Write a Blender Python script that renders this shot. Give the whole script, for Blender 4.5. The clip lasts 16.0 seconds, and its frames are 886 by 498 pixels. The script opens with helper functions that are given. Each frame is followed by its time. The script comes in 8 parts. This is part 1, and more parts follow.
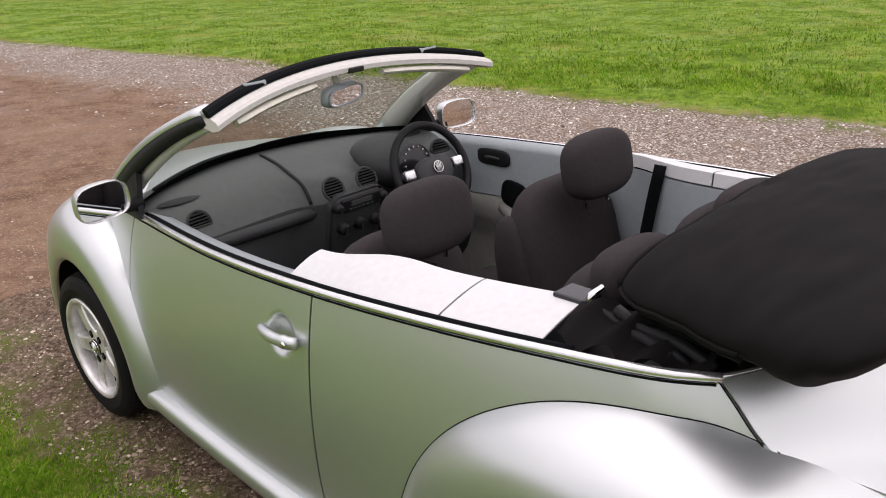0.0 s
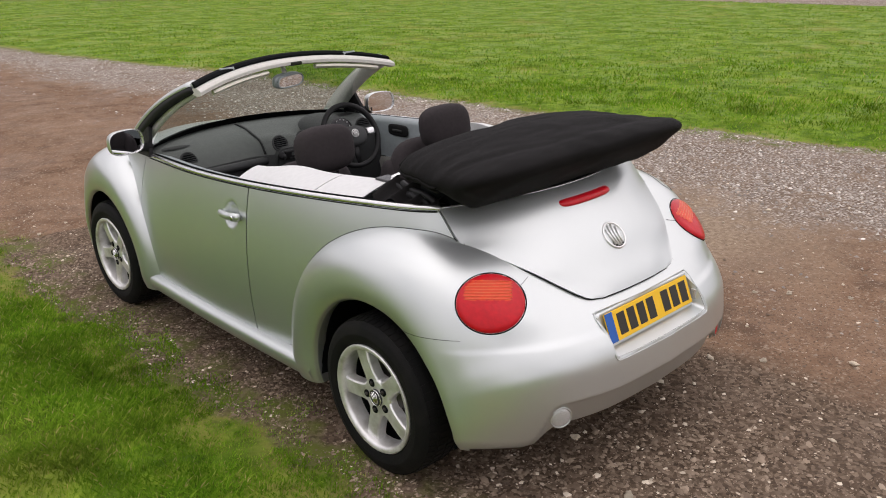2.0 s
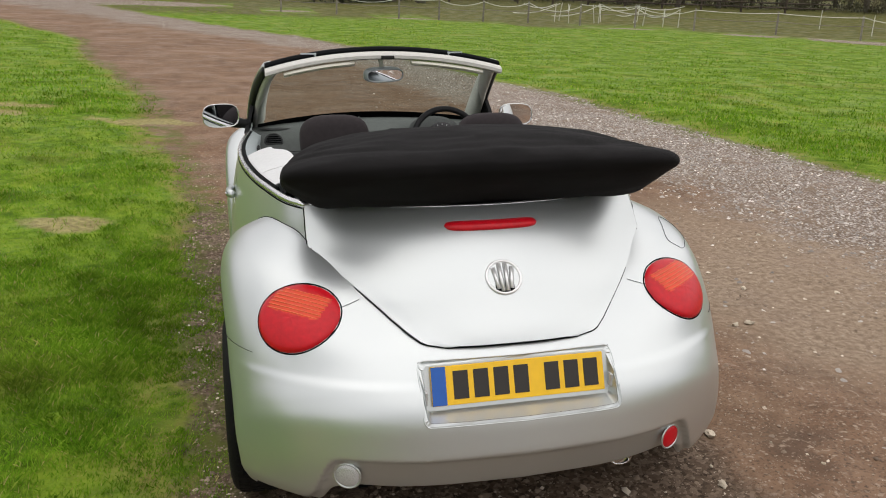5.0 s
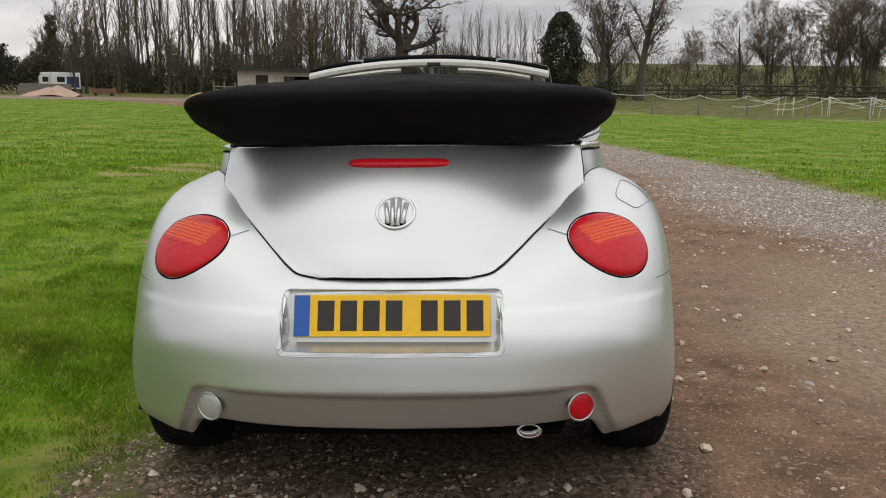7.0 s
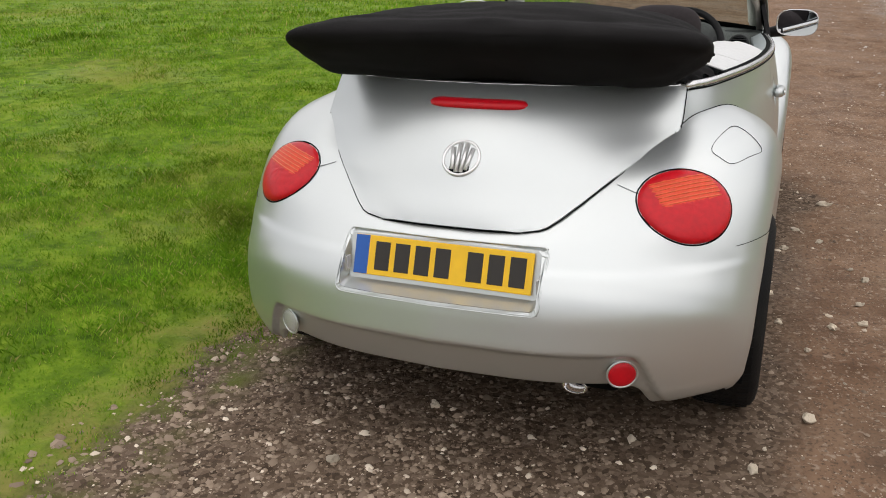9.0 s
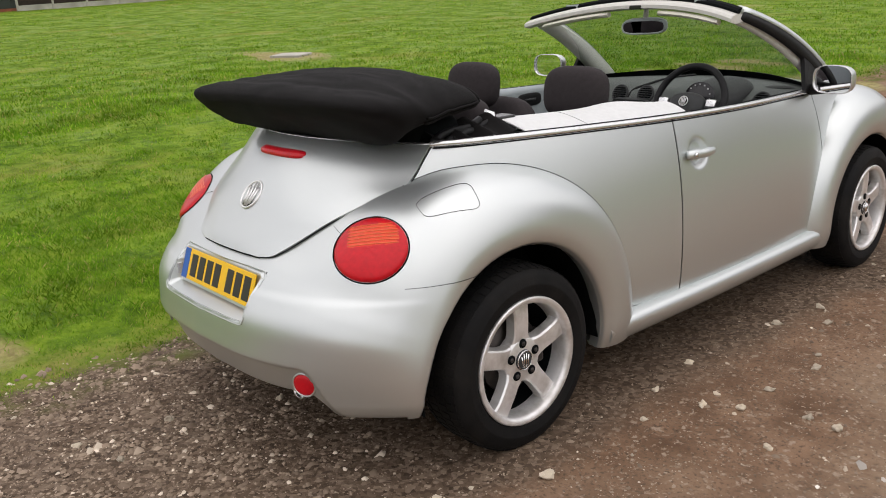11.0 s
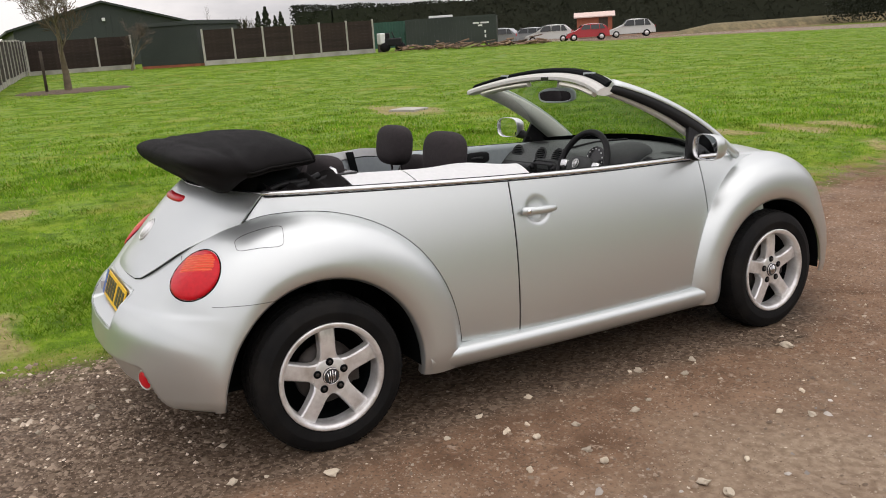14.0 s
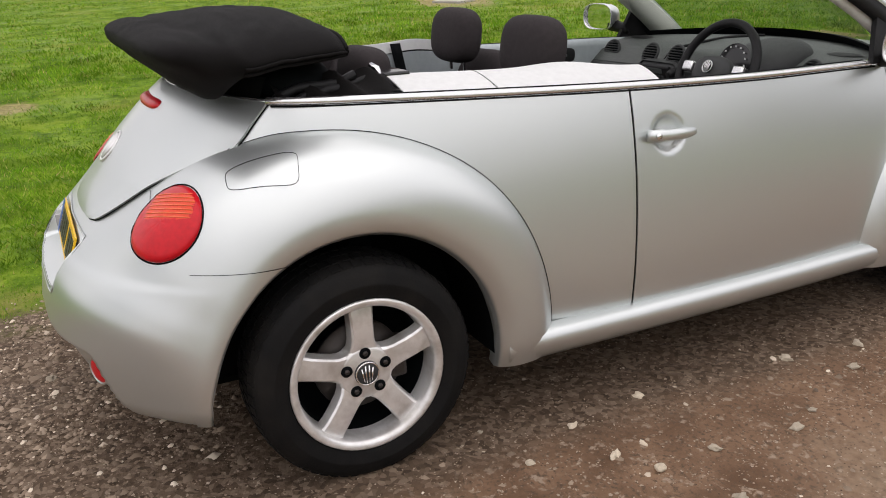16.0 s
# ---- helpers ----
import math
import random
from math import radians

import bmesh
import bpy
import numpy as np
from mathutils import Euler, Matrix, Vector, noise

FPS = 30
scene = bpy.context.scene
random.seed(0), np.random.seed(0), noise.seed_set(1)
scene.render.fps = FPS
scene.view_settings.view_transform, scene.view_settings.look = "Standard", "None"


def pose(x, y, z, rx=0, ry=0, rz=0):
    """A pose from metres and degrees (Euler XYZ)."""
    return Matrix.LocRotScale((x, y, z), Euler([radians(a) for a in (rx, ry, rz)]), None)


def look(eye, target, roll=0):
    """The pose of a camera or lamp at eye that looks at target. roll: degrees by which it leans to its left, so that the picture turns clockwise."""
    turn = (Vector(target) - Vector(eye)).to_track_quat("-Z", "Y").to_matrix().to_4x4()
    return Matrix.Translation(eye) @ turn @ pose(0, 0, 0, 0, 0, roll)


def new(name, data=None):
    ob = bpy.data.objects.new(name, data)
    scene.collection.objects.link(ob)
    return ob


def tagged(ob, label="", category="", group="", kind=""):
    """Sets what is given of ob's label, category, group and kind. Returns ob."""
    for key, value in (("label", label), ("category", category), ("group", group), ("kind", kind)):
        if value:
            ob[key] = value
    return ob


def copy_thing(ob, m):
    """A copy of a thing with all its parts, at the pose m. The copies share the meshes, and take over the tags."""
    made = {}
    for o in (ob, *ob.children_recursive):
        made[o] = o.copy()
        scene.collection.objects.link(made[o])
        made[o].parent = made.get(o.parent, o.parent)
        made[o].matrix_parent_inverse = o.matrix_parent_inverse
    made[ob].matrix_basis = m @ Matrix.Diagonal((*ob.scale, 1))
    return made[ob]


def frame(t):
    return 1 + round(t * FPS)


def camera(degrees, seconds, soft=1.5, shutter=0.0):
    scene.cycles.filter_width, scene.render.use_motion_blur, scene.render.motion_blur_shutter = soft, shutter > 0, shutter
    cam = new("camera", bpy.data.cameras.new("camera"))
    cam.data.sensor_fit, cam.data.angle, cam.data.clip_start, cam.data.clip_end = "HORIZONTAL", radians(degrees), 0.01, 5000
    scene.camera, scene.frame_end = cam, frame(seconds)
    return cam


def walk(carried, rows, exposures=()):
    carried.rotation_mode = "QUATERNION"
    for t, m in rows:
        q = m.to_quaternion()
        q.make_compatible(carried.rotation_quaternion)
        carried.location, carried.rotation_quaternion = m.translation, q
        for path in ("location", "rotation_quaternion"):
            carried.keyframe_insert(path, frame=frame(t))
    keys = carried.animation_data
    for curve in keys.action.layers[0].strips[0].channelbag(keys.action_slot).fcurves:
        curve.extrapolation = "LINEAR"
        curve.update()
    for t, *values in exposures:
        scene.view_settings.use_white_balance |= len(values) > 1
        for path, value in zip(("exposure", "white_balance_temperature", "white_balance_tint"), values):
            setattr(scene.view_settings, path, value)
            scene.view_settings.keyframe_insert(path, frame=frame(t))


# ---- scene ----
cam = camera(55.9, 16.0, soft=1.0)
PATH = [
    (0, (-1.860, -0.747, 1.796), (-0.594, 0.626, 1.080), -2.1),
    (0.5, (-2.042, -1.167, 1.843), (-0.750, 0.210, 1.185), -1.3),
    (1, (-2.217, -1.552, 1.863), (-0.931, -0.150, 1.244), -0.5),
    (1.5, (-2.324, -1.961, 1.857), (-1.051, -0.550, 1.234), -0.1),
    (2, (-2.524, -2.263, 1.864), (-1.257, -0.862, 1.207), -0.6),
    (2.5, (-2.564, -2.397, 1.874), (-1.287, -1.001, 1.225), -0.8),
    (3, (-2.518, -2.405, 1.856), (-1.249, -0.996, 1.220), -1.3),
    (3.2, (-2.457, -2.394, 1.845), (-1.209, -0.967, 1.209), -1.4),
    (5.3, (-0.569, -2.749, 1.580), (-0.267, -0.846, 1.046), 3.1),
    (5.5, (-0.473, -2.757, 1.494), (-0.267, -0.817, 1.054), 3.4),
    (6, (-0.168, -2.791, 1.422), (-0.171, -0.815, 1.116), 1.5),
    (6.5, (0.091, -2.849, 1.342), (0.027, -0.870, 1.064), 1.1),
    (7, (0.171, -2.769, 1.207), (0.117, -0.805, 0.832), 1.2),
    (7.5, (0.213, -2.750, 1.174), (0.148, -0.787, 0.800), 0.7),
    (8, (0.242, -2.752, 1.187), (0.138, -0.804, 0.745), 0.6),
    (8.2, (0.287, -2.748, 1.292), (0.091, -0.861, 0.659), 0.2),
    (10.3, (1.932, -2.064, 1.570), (0.658, -0.697, 0.857), -1.4),
    (10.5, (2.092, -1.985, 1.548), (0.764, -0.660, 0.853), -2.4),
    (11, (2.566, -1.771, 1.584), (1.108, -0.562, 0.941), -3.5),
    (11.5, (2.976, -1.589, 1.625), (1.457, -0.437, 1.020), -3.7),
    (12, (3.223, -1.324, 1.595), (1.611, -0.283, 1.031), -3.8),
    (12.5, (3.512, -1.151, 1.617), (1.848, -0.183, 1.074), -1.9),
    (13, (3.700, -1.045, 1.625), (2.011, -0.104, 1.112), -2.1),
    (13.5, (3.731, -1.030, 1.625), (2.027, -0.112, 1.121), -3.4),
    (14, (3.733, -1.024, 1.618), (2.027, -0.111, 1.115), -3.8),
    (14.5, (3.718, -1.014, 1.611), (2.017, -0.095, 1.097), -4.3),
    (15, (3.558, -0.928, 1.577), (1.872, 0.000, 1.033), -4.1),
    (15.5, (3.182, -0.843, 1.514), (1.513, 0.070, 0.896), -2.9),
    (16, (2.700, -0.643, 1.457), (1.015, 0.154, 0.733), -2.9),
]
walk(cam, [(t, look(eye, target, roll)) for t, eye, target, roll in PATH],
     [(t, e, 6700, tint) for t, e, tint in ((0, 0.24, 24), (1, -0.02, 21), (2, 0.06, 20), (3.2, 0.08, 18), (5.5, 0.02, 14), (6.0, -0.05, 14), (6.5, -0.32, 14), (7.5, -0.03, 14), (8, -0.02, 14), (11, 0.10, 16), (16, 0.12, 17))])

# ---- light ----
world = bpy.data.worlds.new("overcast")
scene.world = world
world.use_nodes = True
wn, wl = world.node_tree.nodes, world.node_tree.links
wn.clear()
SUN_UP, SUN_ROUND = 68.0, 75.0
w_out = wn.new("ShaderNodeOutputWorld")
w_bg = wn.new("ShaderNodeBackground")
w_sky = wn.new("ShaderNodeTexSky")
w_sky.sky_type, w_sky.sun_disc = "NISHITA", False
w_sky.sun_elevation, w_sky.sun_rotation = radians(SUN_UP), radians(SUN_ROUND)
w_scale = wn.new("ShaderNodeMix")
w_scale.data_type, w_scale.blend_type = "RGBA", "MULTIPLY"
w_scale.inputs[0].default_value = 1.0
w_scale.inputs[7].default_value = (0.10, 0.10, 0.10, 1)
wl.new(w_sky.outputs[0], w_scale.inputs[6])
w_co = wn.new("ShaderNodeTexCoord")
w_map = wn.new("ShaderNodeMapping")
w_map.inputs["Scale"].default_value = (1.0, 1.0, 3.2)
wl.new(w_co.outputs["Generated"], w_map.inputs[0])
w_noise = wn.new("ShaderNodeTexNoise")
w_noise.inputs["Scale"].default_value = 2.6
w_noise.inputs["Detail"].default_value = 7.0
w_noise.inputs["Roughness"].default_value = 0.55
wl.new(w_map.outputs[0], w_noise.inputs["Vector"])
w_ramp = wn.new("ShaderNodeValToRGB")
w_ramp.color_ramp.elements[0].position, w_ramp.color_ramp.elements[0].color = 0.36, (0.54, 0.56, 0.59, 1)
w_ramp.color_ramp.elements[1].position, w_ramp.color_ramp.elements[1].color = 0.62, (1.10, 1.10, 1.08, 1)
wl.new(w_noise.outputs[0], w_ramp.inputs[0])
w_mix = wn.new("ShaderNodeMix")
w_mix.data_type = "RGBA"
w_mix.inputs[0].default_value = 0.88
wl.new(w_scale.outputs[2], w_mix.inputs[6])
wl.new(w_ramp.outputs[0], w_mix.inputs[7])
# an overcast sky is brightest overhead
w_dir = wn.new("ShaderNodeSeparateXYZ")
wl.new(w_co.outputs["Generated"], w_dir.inputs[0])
w_up = wn.new("ShaderNodeMapRange")
w_up.inputs[1].default_value, w_up.inputs[2].default_value = 0.0, 1.0
w_up.inputs[3].default_value, w_up.inputs[4].default_value = 0.86, 1.76
wl.new(w_dir.outputs[2], w_up.inputs[0])
wl.new(w_mix.outputs[2], w_bg.inputs[0])
wl.new(w_up.outputs[0], w_bg.inputs[1])
wl.new(w_bg.outputs[0], w_out.inputs[0])

sun = new("sun", bpy.data.lights.new("sun", "SUN"))
sun.data.energy, sun.data.angle, sun.data.color = 0.6, radians(110), (1.0, 0.97, 0.92)
sun.matrix_world = look((0, 0, 0), (-math.sin(radians(SUN_ROUND)) * math.cos(radians(SUN_UP)), -math.cos(radians(SUN_ROUND)) * math.cos(radians(SUN_UP)), -math.sin(radians(SUN_UP))))
scene.view_settings.exposure = 0.0


# ---- materials ----
def mat(name, color, rough=0.6, metal=0.0, vary=0.12, scale=20.0, bump=0.0, bump_scale=200.0, coat=0.0, rand=0.0, stain=None, stain_scale=2.0, trans=0.0, spec=0.5):
    """Principled material with grain at two scales, optional relief, coat and per-object variation."""
    m = bpy.data.materials.new(name)
    m.use_nodes = True
    n, l = m.node_tree.nodes, m.node_tree.links
    b = n["Principled BSDF"]
    b.inputs["Roughness"].default_value = rough
    b.inputs["Metallic"].default_value = metal
    b.inputs["Coat Weight"].default_value = coat
    b.inputs["Coat Roughness"].default_value = 0.09
    b.inputs["Transmission Weight"].default_value = trans
    b.inputs["Specular IOR Level"].default_value = spec
    co = n.new("ShaderNodeTexCoord")

    def noise_at(s, detail=4.0):
        t = n.new("ShaderNodeTexNoise")
        t.inputs["Scale"].default_value, t.inputs["Detail"].default_value = s, detail
        l.new(co.outputs["Object"], t.inputs["Vector"])
        return t.outputs[0]

    ramp = n.new("ShaderNodeValToRGB")
    lo = [c * (1 - vary) for c in color]
    hi = [min(1, c * (1 + vary)) for c in color]
    ramp.color_ramp.elements[0].position, ramp.color_ramp.elements[0].color = 0.3, (*lo, 1)
    ramp.color_ramp.elements[1].position, ramp.color_ramp.elements[1].color = 0.7, (*hi, 1)
    l.new(noise_at(scale), ramp.inputs[0])
    out = ramp.outputs[0]
    if stain:
        mx = n.new("ShaderNodeMix")
        mx.data_type = "RGBA"
        r2 = n.new("ShaderNodeValToRGB")
        r2.color_ramp.elements[0].position, r2.color_ramp.elements[1].position = 0.45, 0.7
        l.new(noise_at(stain_scale, 6.0), r2.inputs[0])
        l.new(r2.outputs[0], mx.inputs[0])
        l.new(out, mx.inputs[6])
        mx.inputs[7].default_value = (*stain, 1)
        out = mx.outputs[2]
    if rand:
        info = n.new("ShaderNodeObjectInfo")
        hsv = n.new("ShaderNodeHueSaturation")
        mr = n.new("ShaderNodeMapRange")
        mr.inputs[3].default_value, mr.inputs[4].default_value = 1 - rand, 1 + rand
        l.new(info.outputs["Random"], mr.inputs[0])
        l.new(mr.outputs[0], hsv.inputs["Value"])
        l.new(out, hsv.inputs["Color"])
        out = hsv.outputs[0]
    l.new(out, b.inputs["Base Color"])
    if bump:
        bp = n.new("ShaderNodeBump")
        bp.inputs["Strength"].default_value, bp.inputs["Distance"].default_value = bump, 0.004
        l.new(noise_at(bump_scale), bp.inputs["Height"])
        l.new(bp.outputs[0], b.inputs["Normal"])
    return m


def island_mat(name, c1, c2, rough=0.8, c3=None):
    """Colour that varies from one small piece to the next in a joined mesh."""
    m = bpy.data.materials.new(name)
    m.use_nodes = True
    n, l = m.node_tree.nodes, m.node_tree.links
    b = n["Principled BSDF"]
    b.inputs["Roughness"].default_value = rough
    g = n.new("ShaderNodeNewGeometry")
    r = n.new("ShaderNodeValToRGB")
    r.color_ramp.elements[0].color, r.color_ramp.elements[1].color = (*c1, 1), (*c2, 1)
    if c3:
        r.color_ramp.elements.new(0.88).color = (*c2, 1)
        r.color_ramp.elements[2].color = (*c3, 1)
    l.new(g.outputs["Random Per Island"], r.inputs[0])
    l.new(r.outputs[0], b.inputs["Base Color"])
    return m


M_PAINT = mat("silver_paint", (0.606, 0.638, 0.630), 0.36, 0.84, 0.03, 900.0, coat=0.35)
M_SEAM = mat("dark_gap", (0.003, 0.004, 0.0045), 0.9, spec=0.1)
M_BLACK = mat("black_plastic", (0.009, 0.009, 0.0095), 0.55, 0, 0.15, 60, 0.15, 500, spec=0.25)
M_GLOSSBLACK = mat("gloss_black", (0.012, 0.012, 0.013), 0.2)
M_CANVAS = mat("black_canvas", (0.0052, 0.0046, 0.0045), 0.80, 0, 0.25, 9, 0.3, 900, spec=0.13)
M_SEAT = mat("charcoal_velour", (0.034, 0.029, 0.030), 0.95, 0, 0.10, 60, 0.25, 1200, spec=0.2)
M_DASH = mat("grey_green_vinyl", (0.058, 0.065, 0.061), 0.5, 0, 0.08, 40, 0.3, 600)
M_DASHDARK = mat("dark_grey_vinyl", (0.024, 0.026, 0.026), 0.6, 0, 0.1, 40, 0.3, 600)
M_TRIM = mat("pale_grey_trim", (0.62, 0.63, 0.62), 0.55, 0, 0.04, 50, 0.15, 500)
M_PILLAR = mat("light_grey_pillar_trim", (0.58, 0.57, 0.53), 0.65, 0, 0.05, 50, 0.15, 500)
M_VISOR = mat("cream_visor", (0.66, 0.64, 0.55), 0.7, 0, 0.04, 40)
M_DOORCARD = mat("blue_grey_door_top", (0.33, 0.37, 0.38), 0.5, 0, 0.05, 40, 0.1, 500)
M_CHROME = mat("chrome", (0.80, 0.80, 0.80), 0.08, 1.0, 0.02)
M_BRIGHT = mat("satin_belt_strip", (0.72, 0.72, 0.72), 0.25, 0.9, 0.03)
M_ALLOY = mat("alloy_silver", (0.80, 0.795, 0.785), 0.34, 0.6, 0.05, 30, stain=(0.50, 0.48, 0.45), stain_scale=14)
M_TYRE = mat("tyre_rubber", (0.0042, 0.0042, 0.0043), 0.75, 0, 0.3, 12, 0.3, 150, stain=(0.010, 0.009, 0.008), stain_scale=9, spec=0.2)
M_BRAKE = mat("brake_steel", (0.055, 0.048, 0.044), 0.5, 0.7, 0.3, 20)
M_CARDLOW = mat("beige_grey_door_panel", (0.27, 0.265, 0.24), 0.7, 0, 0.06, 30, 0.2, 400)
M_RED = mat("red_lens", (0.54, 0.006, 0.014), 0.32, 0, 0.10, 60, 0.08, 260, coat=0.06, spec=0.3)
M_ORANGE = mat("orange_lens", (0.70, 0.062, 0.020), 0.32, 0, 0.08, 60, 0.08, 260, coat=0.06, spec=0.3)
M_STRIPE = mat("pale_orange_rib", (0.78, 0.17, 0.055), 0.3, 0, 0.05, 90, coat=0.2)
M_CLEAR = mat("clear_lens", (0.52, 0.52, 0.51), 0.2, 0.3, 0.1, 200, 0.4, 300, coat=0.8)
M_YELLOW = mat("yellow_plate", (0.88, 0.52, 0.012), 0.35, 0, 0.04, 30)
M_BLUE = mat("blue_band", (0.01, 0.10, 0.42), 0.35, 0, 0.04, 30)
M_INK = mat("plate_ink", (0.02, 0.016, 0.012), 0.4)
M_SATIN = mat("satin_chrome", (0.82, 0.82, 0.81), 0.34, 0.7, 0.03)
M_MIRROR = mat("mirror_glass", (0.85, 0.86, 0.87), 0.02, 1.0, 0.0)
M_GLASS = bpy.data.materials.new("tinted_glass")
M_GLASS.use_nodes = True
_n, _l = M_GLASS.node_tree.nodes, M_GLASS.node_tree.links
_n.remove(_n["Principled BSDF"])
_g, _t, _mx, _fr = _n.new("ShaderNodeBsdfGlossy"), _n.new("ShaderNodeBsdfTransparent"), _n.new("ShaderNodeMixShader"), _n.new("ShaderNodeFresnel")
_g.inputs["Roughness"].default_value = 0.01
_t.inputs[0].default_value = (0.66, 0.72, 0.67, 1)
_fr.inputs[0].default_value = 1.45
_l.new(_fr.outputs[0], _mx.inputs[0]), _l.new(_t.outputs[0], _mx.inputs[1]), _l.new(_g.outputs[0], _mx.inputs[2])
_l.new(_mx.outputs[0], _n["Material Output"].inputs[0])


# ---- mesh helpers ----
def raw(name, verts, faces, material, parent=None, label="", smooth=True):
    """One mesh object from arrays of vertices and faces."""
    me = bpy.data.meshes.new(name)
    me.from_pydata([tuple(map(float, v)) for v in verts], [], [tuple(map(int, q)) for q in faces])
    me.materials.append(material)
    if smooth:
        me.shade_smooth()
    me.update()
    ob = new(name, me)
    if parent:
        ob.parent = parent
    if label:
        ob["label"] = label
    return ob


def part(name, bm, material, parent, label="", smooth=None):
    """Links a bmesh as one mesh object under a thing or part. smooth: degrees above which edges stay sharp."""
    if smooth:
        for f in bm.faces:
            f.smooth = True
        for e in bm.edges:
            if len(e.link_faces) == 2 and e.calc_face_angle(0) > radians(smooth):
                e.smooth = False
    me = bpy.data.meshes.new(name)
    bm.to_mesh(me)
    bm.free()
    me.materials.append(material)
    ob = new(name, me)
    if parent:
        ob.parent = parent
    if label:
        ob["label"] = label
    return ob


def thing(name, label, category, m=None, group="", kind=""):
    ob = new(name)
    ob.empty_display_size = 0.1
    if m is not None:
        ob.matrix_world = m
    return tagged(ob, label, category, group, kind)


def grid(fn, us, vs):
    """Vertices and quads of the surface fn(u, v)."""
    V = [fn(u, v) for u in us for v in vs]
    k = len(vs)
    F = [(i * k + j, i * k + j + 1, (i + 1) * k + j + 1, (i + 1) * k + j) for i in range(len(us) - 1) for j in range(k - 1)]
    return V, F


def flip(F):
    return [tuple(reversed(q)) for q in F]


def thicken(ob, thick):
    """Gives a skin its thickness, with crisp cut edges."""
    s = ob.modifiers.new("thickness", "SOLIDIFY")
    s.thickness, s.offset = thick, -1
    e = ob.modifiers.new("edges", "EDGE_SPLIT")
    e.split_angle = radians(50)


def sheet(name, fn, us, vs, material, parent, label="", thick=0.0, turned=False):
    V, F = grid(fn, us, vs)
    ob = raw(name, V, flip(F) if turned else F, material, parent, label)
    if thick:
        thicken(ob, thick)
    return ob


def box(bm, x0, x1, y0, y1, z0, z1, bevel=0.0, segs=2, m=None):
    """Adds a bevelled box to bm."""
    r = bmesh.ops.create_cube(bm, size=1.0)
    vs = r["verts"]
    for v in vs:
        v.co = Vector((x0 + (v.co.x + 0.5) * (x1 - x0), y0 + (v.co.y + 0.5) * (y1 - y0), z0 + (v.co.z + 0.5) * (z1 - z0)))
    if bevel:
        es = {e for v in vs for e in v.link_edges}
        r2 = bmesh.ops.bevel(bm, geom=list(es), offset=bevel, segments=segs, affect="EDGES", profile=0.5)
        vs = list({v for f in r2["faces"] for v in f.verts} | {v for v in vs if v.is_valid})
    if m is not None:
        bmesh.ops.transform(bm, matrix=m, verts=vs)
    return bm


def tube(path, radius, segs=8, closed=False, up=(0, 0, 1), squash=1.0):
    """Vertices and faces of a tube along points. radius: number or one per point."""
    P = [Vector(p) for p in path]
    n = len(P)
    V, F = [], []
    for i, p in enumerate(P):
        a = P[(i - 1) % n] if closed or i else P[0]
        b = P[(i + 1) % n] if closed or i < n - 1 else P[-1]
        d = (b - a).normalized()
        side = d.cross(Vector(up))
        side = side.normalized() if side.length > 1e-4 else d.orthogonal().normalized()
        top = side.cross(d)
        r = radius[i] if isinstance(radius, (list, tuple)) else radius
        for k in range(segs):
            q = 2 * math.pi * k / segs
            V.append(p + side * math.cos(q) * r + top * math.sin(q) * r * squash)
    for i in range(n if closed else n - 1):
        j = (i + 1) % n
        for k in range(segs):
            F.append((i * segs + k, i * segs + (k + 1) % segs, j * segs + (k + 1) % segs, j * segs + k))
    if not closed:
        F.append(tuple(reversed(range(segs))))
        F.append(tuple((n - 1) * segs + k for k in range(segs)))
    return V, F


def lathe(profile, segs, axis="x"):
    """Vertices and faces of a profile [(radius, along)] turned about an axis."""
    V, F = [], []
    k = len(profile)
    for i in range(segs):
        q = 2 * math.pi * i / segs
        for r, a in profile:
            c, s = r * math.cos(q), r * math.sin(q)
            V.append((a, c, s) if axis == "x" else ((c, a, s) if axis == "y" else (c, s, a)))
    for i in range(segs):
        j = (i + 1) % segs
        for m in range(k - 1):
            F.append((i * k + m, i * k + m + 1, j * k + m + 1, j * k + m))
    return V, F


def pillow(w, d, h, power=2.6, nu=26, nv=17):
    """Rounded cushion centred on the origin: half sizes w, d, h."""
    V, F = [], []
    e = 2 / power
    for i in range(nv):
        b = -math.pi / 2 + math.pi * i / (nv - 1)
        for k in range(nu):
            a = 2 * math.pi * k / nu
            f = lambda t: abs(t) ** e * (1 if t > 0 else -1)
            V.append((w * f(math.cos(b)) * f(math.cos(a)), d * f(math.cos(b)) * f(math.sin(a)), h * f(math.sin(b))))
    for i in range(nv - 1):
        for k in range(nu):
            F.append((i * nu + k, i * nu + (k + 1) % nu, (i + 1) * nu + (k + 1) % nu, (i + 1) * nu + k))
    return V, F


def cushion(name, w, d, h, m, material, parent, label="", power=2.8):
    V, F = pillow(w, d, h, power)
    return raw(name, [m @ Vector(v) for v in V], F, material, parent, label)


